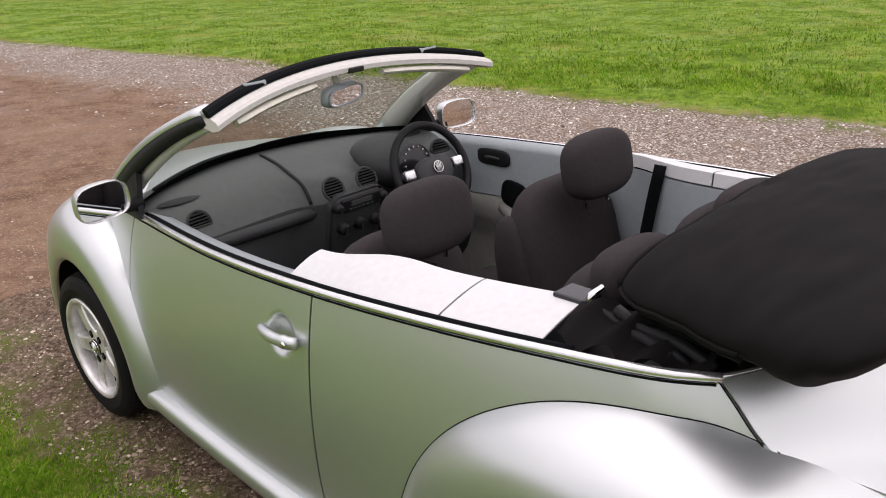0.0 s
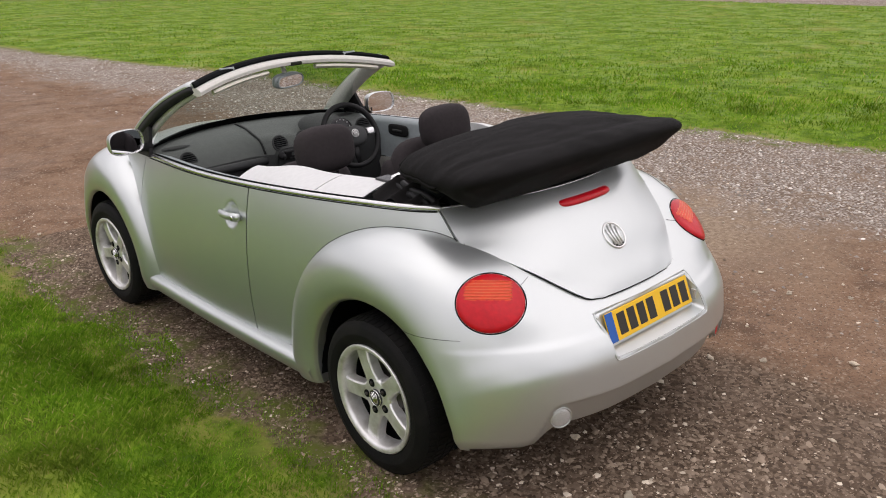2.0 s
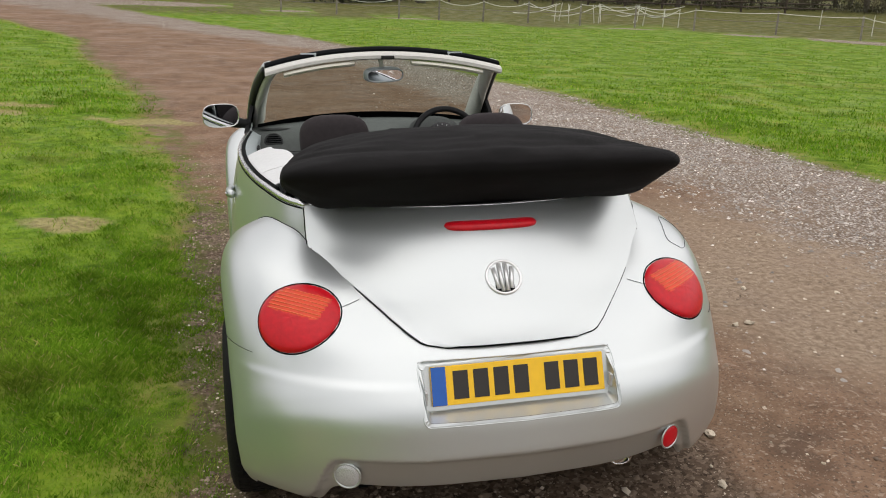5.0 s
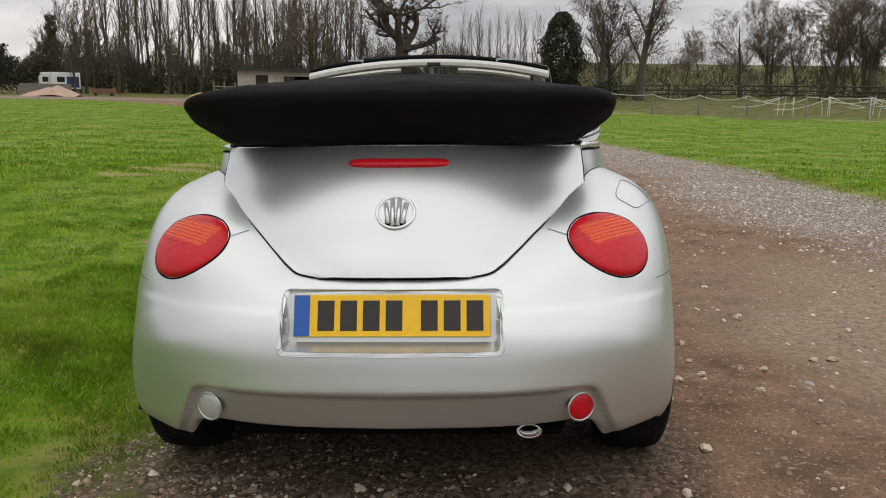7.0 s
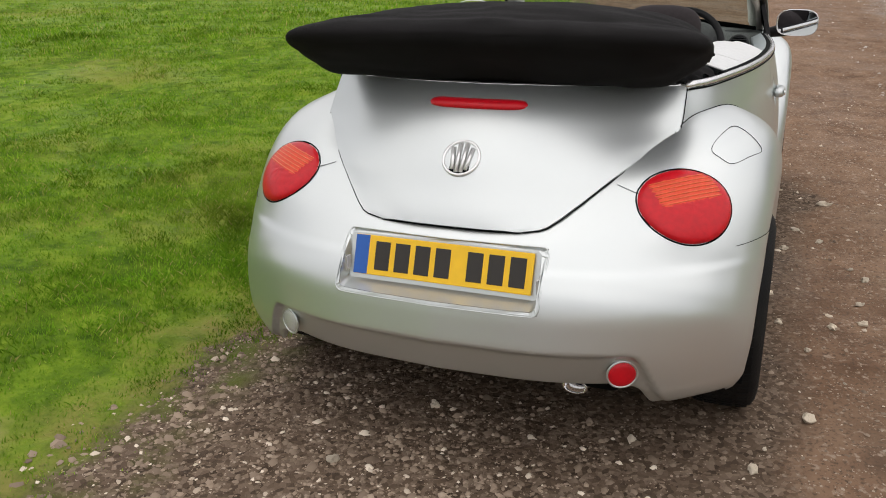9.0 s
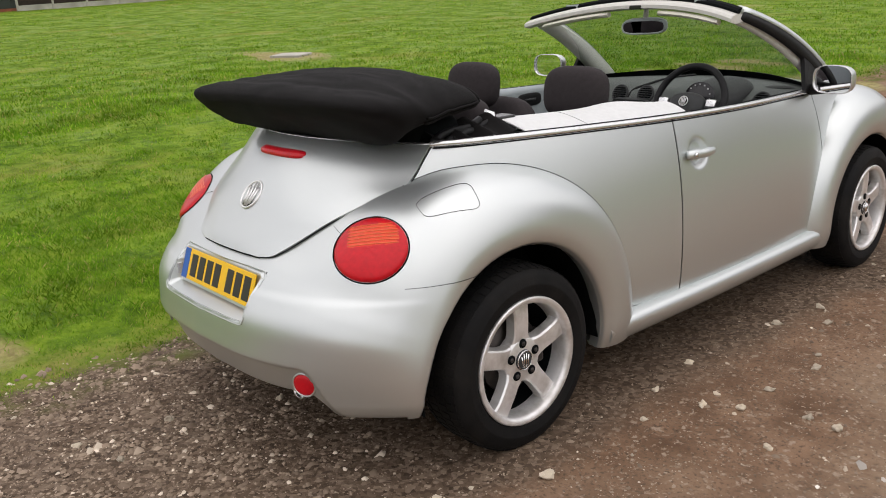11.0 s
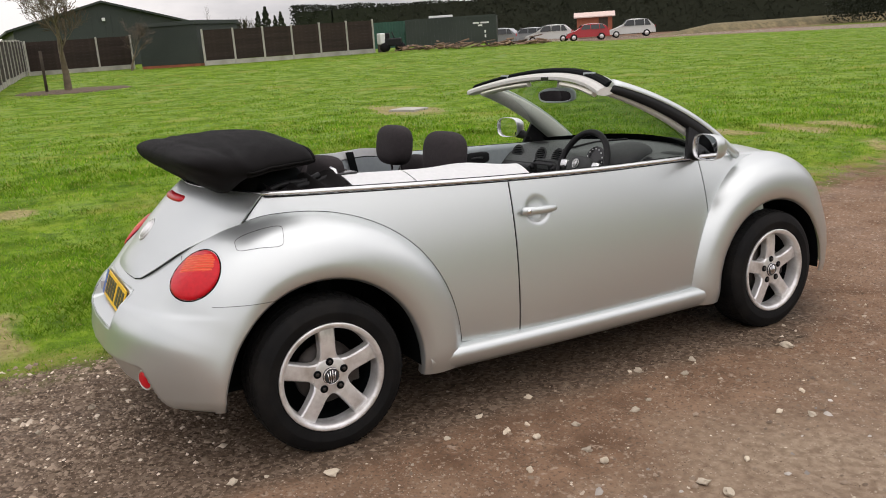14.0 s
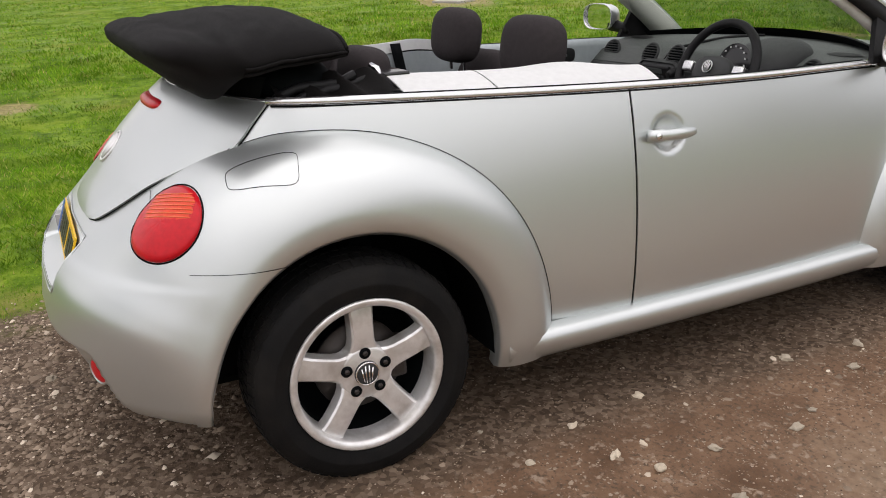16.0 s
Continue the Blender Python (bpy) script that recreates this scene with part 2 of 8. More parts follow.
def lerp_table(table, x):
    """Smooth interpolation in rows (x, value)."""
    xs = [r[0] for r in table]
    if x <= xs[0]:
        return table[0][1]
    if x >= xs[-1]:
        return table[-1][1]
    for i in range(len(xs) - 1):
        if x <= xs[i + 1]:
            h = xs[i + 1] - xs[i]
            t = (x - xs[i]) / h
            y0, y1 = table[i][1], table[i + 1][1]
            d = (y1 - y0) / h
            m0 = d if i == 0 else 0.5 * (d + (y0 - table[i - 1][1]) / (xs[i] - xs[i - 1]))
            m1 = d if i == len(xs) - 2 else 0.5 * (d + (table[i + 2][1] - y1) / (xs[i + 2] - xs[i + 1]))
            t2, t3 = t * t, t * t * t
            return (2 * t3 - 3 * t2 + 1) * y0 + (t3 - 2 * t2 + t) * h * m0 + (-2 * t3 + 3 * t2) * y1 + (t3 - t2) * h * m1


def steps(a, b, n):
    return [a + (b - a) * i / (n - 1) for i in range(n)]


def smooth01(t):
    t = min(1.0, max(0.0, t))
    return t * t * (3 - 2 * t)


# ---- ground ----
LEFT_EDGE = [(-60, -1.6), (-6, -1.25), (-1.2, -1.32), (0, -1.12), (2.2, -1.02), (4, -0.98), (5.5, -1.35), (8, -1.9), (14.5, -3.2), (24, -5.5), (34, -9.8), (47, -17.7), (53, -24), (70, -40)]
RIGHT_EDGE = [(-60, 6.6), (-2, 6.2), (0.6, 6.1), (3.1, 5.9), (7, 5.35), (12, 4.5), (20, 3.3), (27, 1.2), (36, -2.5), (50, -7.5), (62, -11.5), (70, -14)]
GRAVEL_EDGE = [(-60, 3.6), (-0.4, 3.5), (1, 3.65), (2, 3.4), (4.5, 3.0), (7.4, 2.75), (11, 2.65), (20, 1.6), (30, -3), (70, -22)]
BACK_PATH = [(36, -80), (36, 8), (34.5, 20), (31, 33), (23, 42.5), (14.5, 46), (8, 49.5), (0, 58), (-10, 66), (-24, 63), (-60, 52), (-140, 50)]
BACK_WIDE = [4.0, 4.0, 3.6, 2.4, 1.1, 0.9, 0.9, 1.5, 6.5, 7.0, 5.0, 4.0]


# bare, dry spots in the lawn: place, half lengths
SPOTS_DRY = [(-4.2, 7.8, 0.50, 0.22), (-3.9, 8.6, 0.55, 0.25), (-3.7, 9.2, 0.5, 0.22), (-12.6, 7.0, 1.5, 0.7), (-1.9, 8.1, 0.7, 0.3), (-6.1, -0.9, 0.5, 0.25), (-2.0, 3.4, 0.35, 0.2), (-1.75, -1.2, 0.4, 0.25)]


def dry_spot(x, y):
    out = np.zeros(np.shape(x))
    for px, py, rx, ry in SPOTS_DRY:
        d = np.hypot((x - px) / rx, (y - py) / ry) + 0.35 * np.sin(x * 7.3 + py) * np.sin(y * 6.1 + px)
        out = np.maximum(out, np.clip(1.25 - d, 0, 1))
    return out


def table_np(table, x):
    return np.interp(x, [r[0] for r in table], [r[1] for r in table])


def path_inside(x, y):
    best = np.full(x.shape, -1e3)
    for (x0, y0), (x1, y1), w0, w1 in zip(BACK_PATH, BACK_PATH[1:], BACK_WIDE, BACK_WIDE[1:]):
        dx, dy = x1 - x0, y1 - y0
        t = np.clip(((x - x0) * dx + (y - y0) * dy) / (dx * dx + dy * dy), 0, 1)
        d = np.hypot(x - x0 - t * dx, y - y0 - t * dy)
        best = np.maximum(best, w0 + (w1 - w0) * t - d)
    return best


def track_inside(x, y):
    """Metres inside the bare track (negative: out on the grass)."""
    drive = np.minimum(np.minimum(x - table_np(LEFT_EDGE, y), table_np(RIGHT_EDGE, y) - x), 68 - y)
    yard = np.minimum(np.minimum(-36 - x, 18 - np.abs(y - 60)), 130 + x)
    lot = np.minimum(-49.5 - x - 0.35 * (50 - y) * (y < 50), y - 39)
    return np.maximum(np.maximum(drive, path_inside(x, y)), np.maximum(yard - 100, np.minimum(lot, 120 - y)))


def ground_z(x, y):
    x, y = np.asarray(x, float), np.asarray(y, float)
    near = np.clip(1.6 - np.hypot(np.maximum(np.abs(x) - 0.85, 0), np.maximum(np.abs(y - 1.25) - 1.5, 0)), 0, 1.6) / 1.6
    near = near * near * (3 - 2 * near)
    z = (0.0307 * x - 0.0218 * y) * near
    s = np.clip((-x - 22) / 30, 0, 1)
    q = np.clip((44 - y) / 12, 0, 1)
    z = z + 0.55 * s * s * (3 - 2 * s) * q * q * (3 - 2 * q)
    lawn = np.clip(-track_inside(x, y) / 0.5, 0, 1)
    roll = np.sin(x * 0.61 + 1.3) * np.sin(y * 0.47 + 0.4) * 0.035 + np.sin(x * 1.9 + y * 1.3) * np.sin(y * 2.1 - x * 0.7) * 0.015
    z = z + lawn * (0.03 + roll * np.clip(np.hypot(x, y - 1) / 6, 0, 1))
    ruts = np.sin(x * 2.3 + np.sin(y * 0.4)) * 0.012 * (1 - lawn) * np.clip((np.abs(x - 3) < 3) * 1.0, 0, 1)
    d = np.hypot(x, y)
    rise = np.clip((d - 120) / 300, 0, 1)
    ahead = np.clip((x + 12) / 40, 0, 1) * np.clip((y - 20) / 30, 0, 1)
    hill = np.where(d < 52, 0, 0.036 * (np.minimum(d, 330) - 52)) * ahead * ahead * (3 - 2 * ahead)
    return z + ruts * (1 - near) + 5.0 * rise * rise + hill


def spread(lo, hi, step, far, growth=1.16):
    core = list(np.arange(lo, hi + step / 2, step))
    a, d = core[-1], step
    up = []
    while a < far:
        d *= growth
        a += d
        up.append(a)
    a, d = core[0], step
    down = []
    while a > -far:
        d *= growth
        a -= d
        down.append(a)
    return np.array(down[::-1] + core + up)


def wobble(x, y):
    return (0.10 * np.sin(x * 3.1 + y * 1.7) * np.sin(y * 2.3 - x * 1.1) + 0.06 * np.sin(x * 7.7 - y * 5.3 + 1) * np.sin(y * 6.1 + x * 4.0)
            + 0.16 * np.sin(y * 0.55 + 2 * np.sin(x * 0.3)))


def lattice(x, y, scale, seed):
    """Smooth random heights in 0..1 on a square lattice."""
    r = np.random.RandomState(seed).uniform(0, 1, (256, 256))
    x, y = np.asarray(x, float) * scale + 1000.3, np.asarray(y, float) * scale + 1000.7
    i, j = np.floor(x).astype(int), np.floor(y).astype(int)
    u, v = x - i, y - j
    u, v = u * u * (3 - 2 * u), v * v * (3 - 2 * v)
    i0, i1, j0, j1 = i % 256, (i + 1) % 256, j % 256, (j + 1) % 256
    return (r[i0, j0] * (1 - u) + r[i1, j0] * u) * (1 - v) + (r[i0, j1] * (1 - u) + r[i1, j1] * u) * v


def tufts(x, y):
    """How full the turf stands: clumps within broader patches."""
    return np.clip(0.45 * lattice(x, y, 9.0, 41) + 0.35 * lattice(x, y, 3.7, 42) + 0.35 * lattice(x, y, 1.1, 43) - 0.07, 0, 1)


gx, gy = spread(-5.0, 7.5, 0.055, 2600), spread(-4.5, 9.5, 0.055, 2600)
GX, GY = np.meshgrid(gx, gy, indexing="ij")
GZ = ground_z(GX, GY)
fine = np.random.RandomState(3).normal(0, 0.004, GX.shape) * (np.abs(GX) < 8) * (np.abs(GY) < 10)
GZ = GZ + fine + 0.045 * (tufts(GX, GY) - 0.5) * np.clip(-track_inside(GX, GY) / 0.4, 0, 1) * (GX > -5) * (GX < 7.5) * (GY > -4.5) * (GY < 9.5)
nx, ny = GX.shape
gv = np.stack([GX, GY, GZ], -1).reshape(-1, 3)
ii, jj = np.meshgrid(np.arange(nx - 1), np.arange(ny - 1), indexing="ij")
g0 = (ii * ny + jj).ravel()
gf = np.stack([g0, g0 + ny, g0 + ny + 1, g0 + 1], 1)


def mesh_np(name, verts, faces, material):
    """A large mesh straight from numpy arrays with faces of one size."""
    me = bpy.data.meshes.new(name)
    k = faces.shape[1]
    me.vertices.add(len(verts)), me.loops.add(faces.size), me.polygons.add(len(faces))
    me.vertices.foreach_set("co", np.ascontiguousarray(verts, np.float32).ravel())
    me.loops.foreach_set("vertex_index", np.ascontiguousarray(faces, np.int32).ravel())
    me.polygons.foreach_set("loop_start", np.arange(0, faces.size, k, dtype=np.int32))
    me.update(calc_edges=True)
    me.materials.append(material)
    return me


def math_node(n, l, op, a, b=None, c=None):
    m = n.new("ShaderNodeMath")
    m.operation = op
    for i, v in enumerate((a, b, c)):
        if v is None:
            continue
        if isinstance(v, (int, float)):
            m.inputs[i].default_value = v
        else:
            l.new(v, m.inputs[i])
    return m.outputs[0]


def ground_material():
    m = bpy.data.materials.new("turf_dirt_and_gravel")
    m.use_nodes = True
    n, l = m.node_tree.nodes, m.node_tree.links
    b = n["Principled BSDF"]
    b.inputs["Specular IOR Level"].default_value = 0.06
    co = n.new("ShaderNodeTexCoord")

    def noise_at(s, d=5.0, rough=0.55):
        t = n.new("ShaderNodeTexNoise")
        t.inputs["Scale"].default_value, t.inputs["Detail"].default_value, t.inputs["Roughness"].default_value = s, d, rough
        l.new(co.outputs["Object"], t.inputs["Vector"])
        return t.outputs[0]

    def vor(s, feature="F1"):
        t = n.new("ShaderNodeTexVoronoi")
        t.feature = feature
        t.inputs["Scale"].default_value = s
        l.new(co.outputs["Object"], t.inputs["Vector"])
        return t

    def ramp(x, *stops):
        r = n.new("ShaderNodeValToRGB")
        e = r.color_ramp.elements
        while len(e) < len(stops):
            e.new(0.5)
        for k, (p, c) in enumerate(stops):
            e[k].position, e[k].color = p, (*c, 1)
        l.new(x, r.inputs[0])
        return r.outputs[0]

    def mix(f, a, c):
        x = n.new("ShaderNodeMix")
        x.data_type = "RGBA"
        l.new(f, x.inputs[0])
        for k, v in ((6, a), (7, c)):
            if isinstance(v, tuple):
                x.inputs[k].default_value = (*v, 1)
            else:
                l.new(v, x.inputs[k])
        return x.outputs[2]

    def attr(name):
        a = n.new("ShaderNodeAttribute")
        a.attribute_name = name
        return a.outputs["Fac"]

    def step_at(x, lo, hi):
        r = n.new("ShaderNodeMapRange")
        r.inputs[1].default_value, r.inputs[2].default_value = lo, hi
        l.new(x, r.inputs[0])
        return r.outputs[0]

    fine_n = noise_at(60.0)
    # grass
    grass = ramp(noise_at(7.0, 9.0, 0.72), (0.36, (0.052, 0.105, 0.008)), (0.50, (0.115, 0.205, 0.013)), (0.64, (0.190, 0.290, 0.022)))
    grass = mix(math_node(n, l, "MULTIPLY", step_at(noise_at(1.7, 9, 0.74), 0.47, 0.62), 0.75), grass, (0.200, 0.280, 0.022))
    grass = mix(math_node(n, l, "MULTIPLY", step_at(noise_at(1.3, 9, 0.72), 0.50, 0.64), 0.70), grass, (0.036, 0.084, 0.006))
    grass = mix(math_node(n, l, "MULTIPLY", step_at(noise_at(0.42, 8, 0.65), 0.55, 0.70), 0.75), grass, (0.235, 0.225, 0.055))
    rough_grass = ramp(noise_at(2.0), (0.3, (0.062, 0.072, 0.018)), (0.7, (0.150, 0.138, 0.046)))
    grass = mix(attr("rough"), grass, rough_grass)
    # brown dirt
    dirt = ramp(noise_at(4.0, 9, 0.68), (0.34, (0.122, 0.071, 0.043)), (0.66, (0.262, 0.164, 0.104)))
    dirt = mix(math_node(n, l, "MULTIPLY", step_at(noise_at(0.35, 7, 0.65), 0.45, 0.62), 0.8), dirt, (0.258, 0.166, 0.108))
    dirt = mix(step_at(noise_at(1.1, 3), 0.64, 0.78), dirt, (0.085, 0.058, 0.043))
    dirt = mix(step_at(noise_at(70.0, 3), 0.52, 0.70), dirt, (0.098, 0.067, 0.046))
    dirt = mix(step_at(noise_at(33.0, 4), 0.58, 0.68), dirt, (0.330, 0.250, 0.185))
    dry_f = step_at(math_node(n, l, "ADD", attr("dry"), math_node(n, l, "MULTIPLY", math_node(n, l, "SUBTRACT", noise_at(1.3, 7), 0.5), 1.1)), 0.2, 1.0)
    dirt = mix(dry_f, dirt, ramp(noise_at(26.0, 6), (0.35, (0.200, 0.143, 0.098)), (0.65, (0.340, 0.262, 0.186))))
    # damp dirt, with the car's shade mixed into the same dark colour
    damp_and_shade = step_at(math_node(n, l, "ADD", attr("damp_and_shade"), math_node(n, l, "MULTIPLY", math_node(n, l, "SUBTRACT", noise_at(1.7, 6), 0.5), 0.9)), 0.25, 0.75)
    dirt = mix(damp_and_shade, dirt, ramp(vor(64.0).outputs["Color"], (0.1, (0.062, 0.043, 0.029)), (0.5, (0.128, 0.090, 0.062)), (1.0, (0.245, 0.184, 0.134))))
    v1 = vor(38.0)
    specks = math_node(n, l, "MULTIPLY", math_node(n, l, "LESS_THAN", v1.outputs["Distance"], 0.22), math_node(n, l, "GREATER_THAN", fine_n, 0.56))
    dirt = mix(specks, dirt, (0.36, 0.29, 0.22))
    v3 = vor(95.0)
    grit = math_node(n, l, "MULTIPLY", math_node(n, l, "LESS_THAN", v3.outputs["Distance"], 0.26), math_node(n, l, "GREATER_THAN", noise_at(23.0, 4), 0.53))
    dirt = mix(grit, dirt, ramp(v3.outputs["Color"], (0.2, (0.085, 0.056, 0.038)), (0.6, (0.300, 0.225, 0.160)), (0.9, (0.480, 0.400, 0.310))))
    # gravel
    v2 = vor(42.0)
    gravel = ramp(v2.outputs["Color"], (0.0, (0.160, 0.136, 0.113)), (0.5, (0.350, 0.305, 0.262)), (0.8, (0.540, 0.490, 0.430)), (1.0, (0.800, 0.750, 0.680)))
    gravel = mix(step_at(v2.outputs["Distance"], 0.35, 0.62), gravel, (0.150, 0.108, 0.078))
    gravel = mix(step_at(noise_at(2.5, 5), 0.5, 0.75), gravel, (0.215, 0.155, 0.110))
    gr = math_node(n, l, "ADD", attr("gravel"), math_node(n, l, "MULTIPLY", math_node(n, l, "SUBTRACT", noise_at(5.0, 10, 0.75), 0.5), 2.0))
    bare = mix(step_at(gr, 0.30, 0.72), dirt, gravel)
    # edge, ragged
    edge = math_node(n, l, "ADD", attr("track"), math_node(n, l, "MULTIPLY", math_node(n, l, "SUBTRACT", noise_at(7.0, 7, 0.65), 0.5), 0.55))
    moss = mix(step_at(noise_at(5.0, 6), 0.42, 0.60), bare, (0.11, 0.125, 0.03))
    col = mix(step_at(edge, 0.16, 0.40), moss, bare)
    dry = mix(step_at(noise_at(6.0, 5), 0.42, 0.68), (0.22, 0.21, 0.055), grass)
    turf = mix(step_at(edge, -0.28, -0.06), grass, dry)
    col = mix(step_at(edge, -0.06, 0.05), turf, col)
    col = mix(step_at(math_node(n, l, "ADD", attr("spot"), math_node(n, l, "MULTIPLY", math_node(n, l, "SUBTRACT", noise_at(8.0, 6), 0.5), 0.8)), 0.25, 0.6), col, ramp(noise_at(20.0, 5), (0.35, (0.19, 0.160, 0.065)), (0.65, (0.34, 0.30, 0.125))))
    l.new(col, b.inputs["Base Color"])
    l.new(ramp(noise_at(1.3, 5), (0.4, (0.55, 0.55, 0.55)), (0.6, (0.9, 0.9, 0.9))), b.inputs["Roughness"])
    bp = n.new("ShaderNodeBump")
    bp.inputs["Strength"].default_value, bp.inputs["Distance"].default_value = 0.8, 0.010
    hgt = math_node(n, l, "ADD", math_node(n, l, "MULTIPLY", v2.outputs["Distance"], -0.5), math_node(n, l, "ADD", noise_at(60.0, 8, 0.7), math_node(n, l, "MULTIPLY", noise_at(14.0, 5), 0.35)))
    l.new(hgt, bp.inputs["Height"])
    l.new(bp.outputs[0], b.inputs["Normal"])
    return m


M_GROUND = ground_material()
gme = mesh_np("ground", gv, gf, M_GROUND)
gme.shade_smooth()
tin = track_inside(GX, GY) + wobble(GX, GY) * (np.hypot(GX, GY) < 60)
WX_ = GX + 0.22 * np.sin(GY * 1.1 + 0.7) + 0.16 * np.sin(GY * 2.7 + GX * 1.9) + 0.10 * np.sin(GY * 6.1 - GX * 4.2)
gravel = np.clip((WX_ - table_np(GRAVEL_EDGE, GY)) / 1.7 + 0.5, 0, 1)
left_gravel = 0.30 * np.clip((0.05 - GX) / 0.7 + 0.5, 0, 1) * (GY < 4.5)
gravel = np.maximum(gravel, left_gravel * 0.5)
# wet ground behind, plus the car's shade painted over its own footprint
damp_and_shade = np.maximum(np.clip((-0.30 - GY) / 0.7 + 0.5, 0, 1) * np.clip((0.85 - WX_) / 1.1 + 0.5, 0, 1), np.clip((0.95 - np.abs(GX)) / 0.3 + 0.5, 0, 1) * np.clip((3.2 - GY) / 0.5, 0, 1))
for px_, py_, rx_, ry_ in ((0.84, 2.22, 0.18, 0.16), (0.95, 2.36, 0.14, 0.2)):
    damp_and_shade = np.maximum(damp_and_shade, 1.15 * np.clip(1.5 - np.hypot((GX - px_) / rx_, (GY - py_) / ry_), 0, 1))
damp_and_shade = np.maximum(damp_and_shade, np.clip((-0.3 - GX) / 0.4 + 0.5, 0, 1) * (GY < 4) * 0.75)
gravel = np.maximum(gravel, np.clip((path_inside(GX, GY) + 1) / 2, 0, 1) * 0.7)
path_d = path_inside(GX, GY)
rough = np.clip((GY - 44) / 4, 0, 1) * (GX > -13) + np.clip((GX - 38) / 3, 0, 1) + np.clip((GY - 58) / 6, 0, 1)
back = (GX > 4) & (GY > 30) & (path_d < 0) & (GX * 0.55 + GY > 51.5)
rough = np.clip(np.maximum(rough * (path_d < 0), back * 1.0), 0, 1)
for key, val in (("track", tin), ("gravel", gravel), ("rough", rough), ("damp_and_shade", damp_and_shade * (GY > -30)), ("spot", dry_spot(GX, GY)), ("dry", np.clip((WX_ - 1.75) / 1.1 + 0.5, 0, 1) * np.clip((4.5 - GY) / 2, 0, 1) * np.clip((GY + 0.6) / 1.2, 0, 1))):
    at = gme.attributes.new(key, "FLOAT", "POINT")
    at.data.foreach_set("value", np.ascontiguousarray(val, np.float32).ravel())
tagged(new("ground", gme), "flat lawn with a brown dirt and gravel track across it", "ground", kind="structure")


# grass blades
def blades(name, label, count, r0, r1, hmin, hmax, seed, keep, material, half, broad=1.0):
    """Blades strewn ever thinner and broader outwards from the car."""
    r = np.random.RandomState(seed)
    u = r.uniform(0, 1, count)
    d = r0 * (r1 / r0) ** u
    th = r.uniform(-np.pi / 2, np.pi / 2, count) + (np.pi if half < 0 else 0)
    x, y = d * np.cos(th) * 1.0, 1.5 + d * np.sin(th)
    lump = np.clip((tufts(x, y) - 0.25) * 1.9, 0, 1)
    ok = keep(x, y, r, lump)
    x, y, lump, d = x[ok], y[ok], lump[ok], d[ok]
    k = len(x)
    grow_f = np.clip(d / 3.0, 1, 20) ** 0.75
    tall = np.where(d < 7.5, 0.30 + 1.0 * lump, 0.55 + 0.60 * lump)
    h = r.uniform(hmin, hmax, k) * tall * np.clip(9.0 / d, 0.62, 1) * np.clip(0.45 - 1.6 * track_inside(x, y), 0.50, 1)
    a, lean, w = r.uniform(0, 2 * np.pi, k), r.uniform(0.2, 1.0, k) * h, r.uniform(0.55, 1.2, k) * 0.0021 * broad * grow_f
    b = a + r.uniform(0.8, 2.3, k)
    z = ground_z(x, y) - 0.004
    p0 = np.stack([x - np.cos(b) * w, y - np.sin(b) * w, z], 1)
    p1 = np.stack([x + np.cos(b) * w, y + np.sin(b) * w, z], 1)
    p2 = np.stack([x + np.cos(a) * lean * 0.45 + np.cos(b) * w * 0.7, y + np.sin(a) * lean * 0.45 + np.sin(b) * w * 0.7, z + h * 0.62], 1)
    p3 = np.stack([x + np.cos(a) * lean, y + np.sin(a) * lean, z + h * 0.95], 1)
    v = np.stack([p0, p1, p2, p3], 1).reshape(-1, 3)
    i = np.arange(k) * 4
    f = np.concatenate([np.stack([i, i + 1, i + 2], 1), np.stack([i, i + 2, i + 3], 1)])
    return tagged(new(name, mesh_np(name, v, f, material)), label, "grass", kind="stuff")


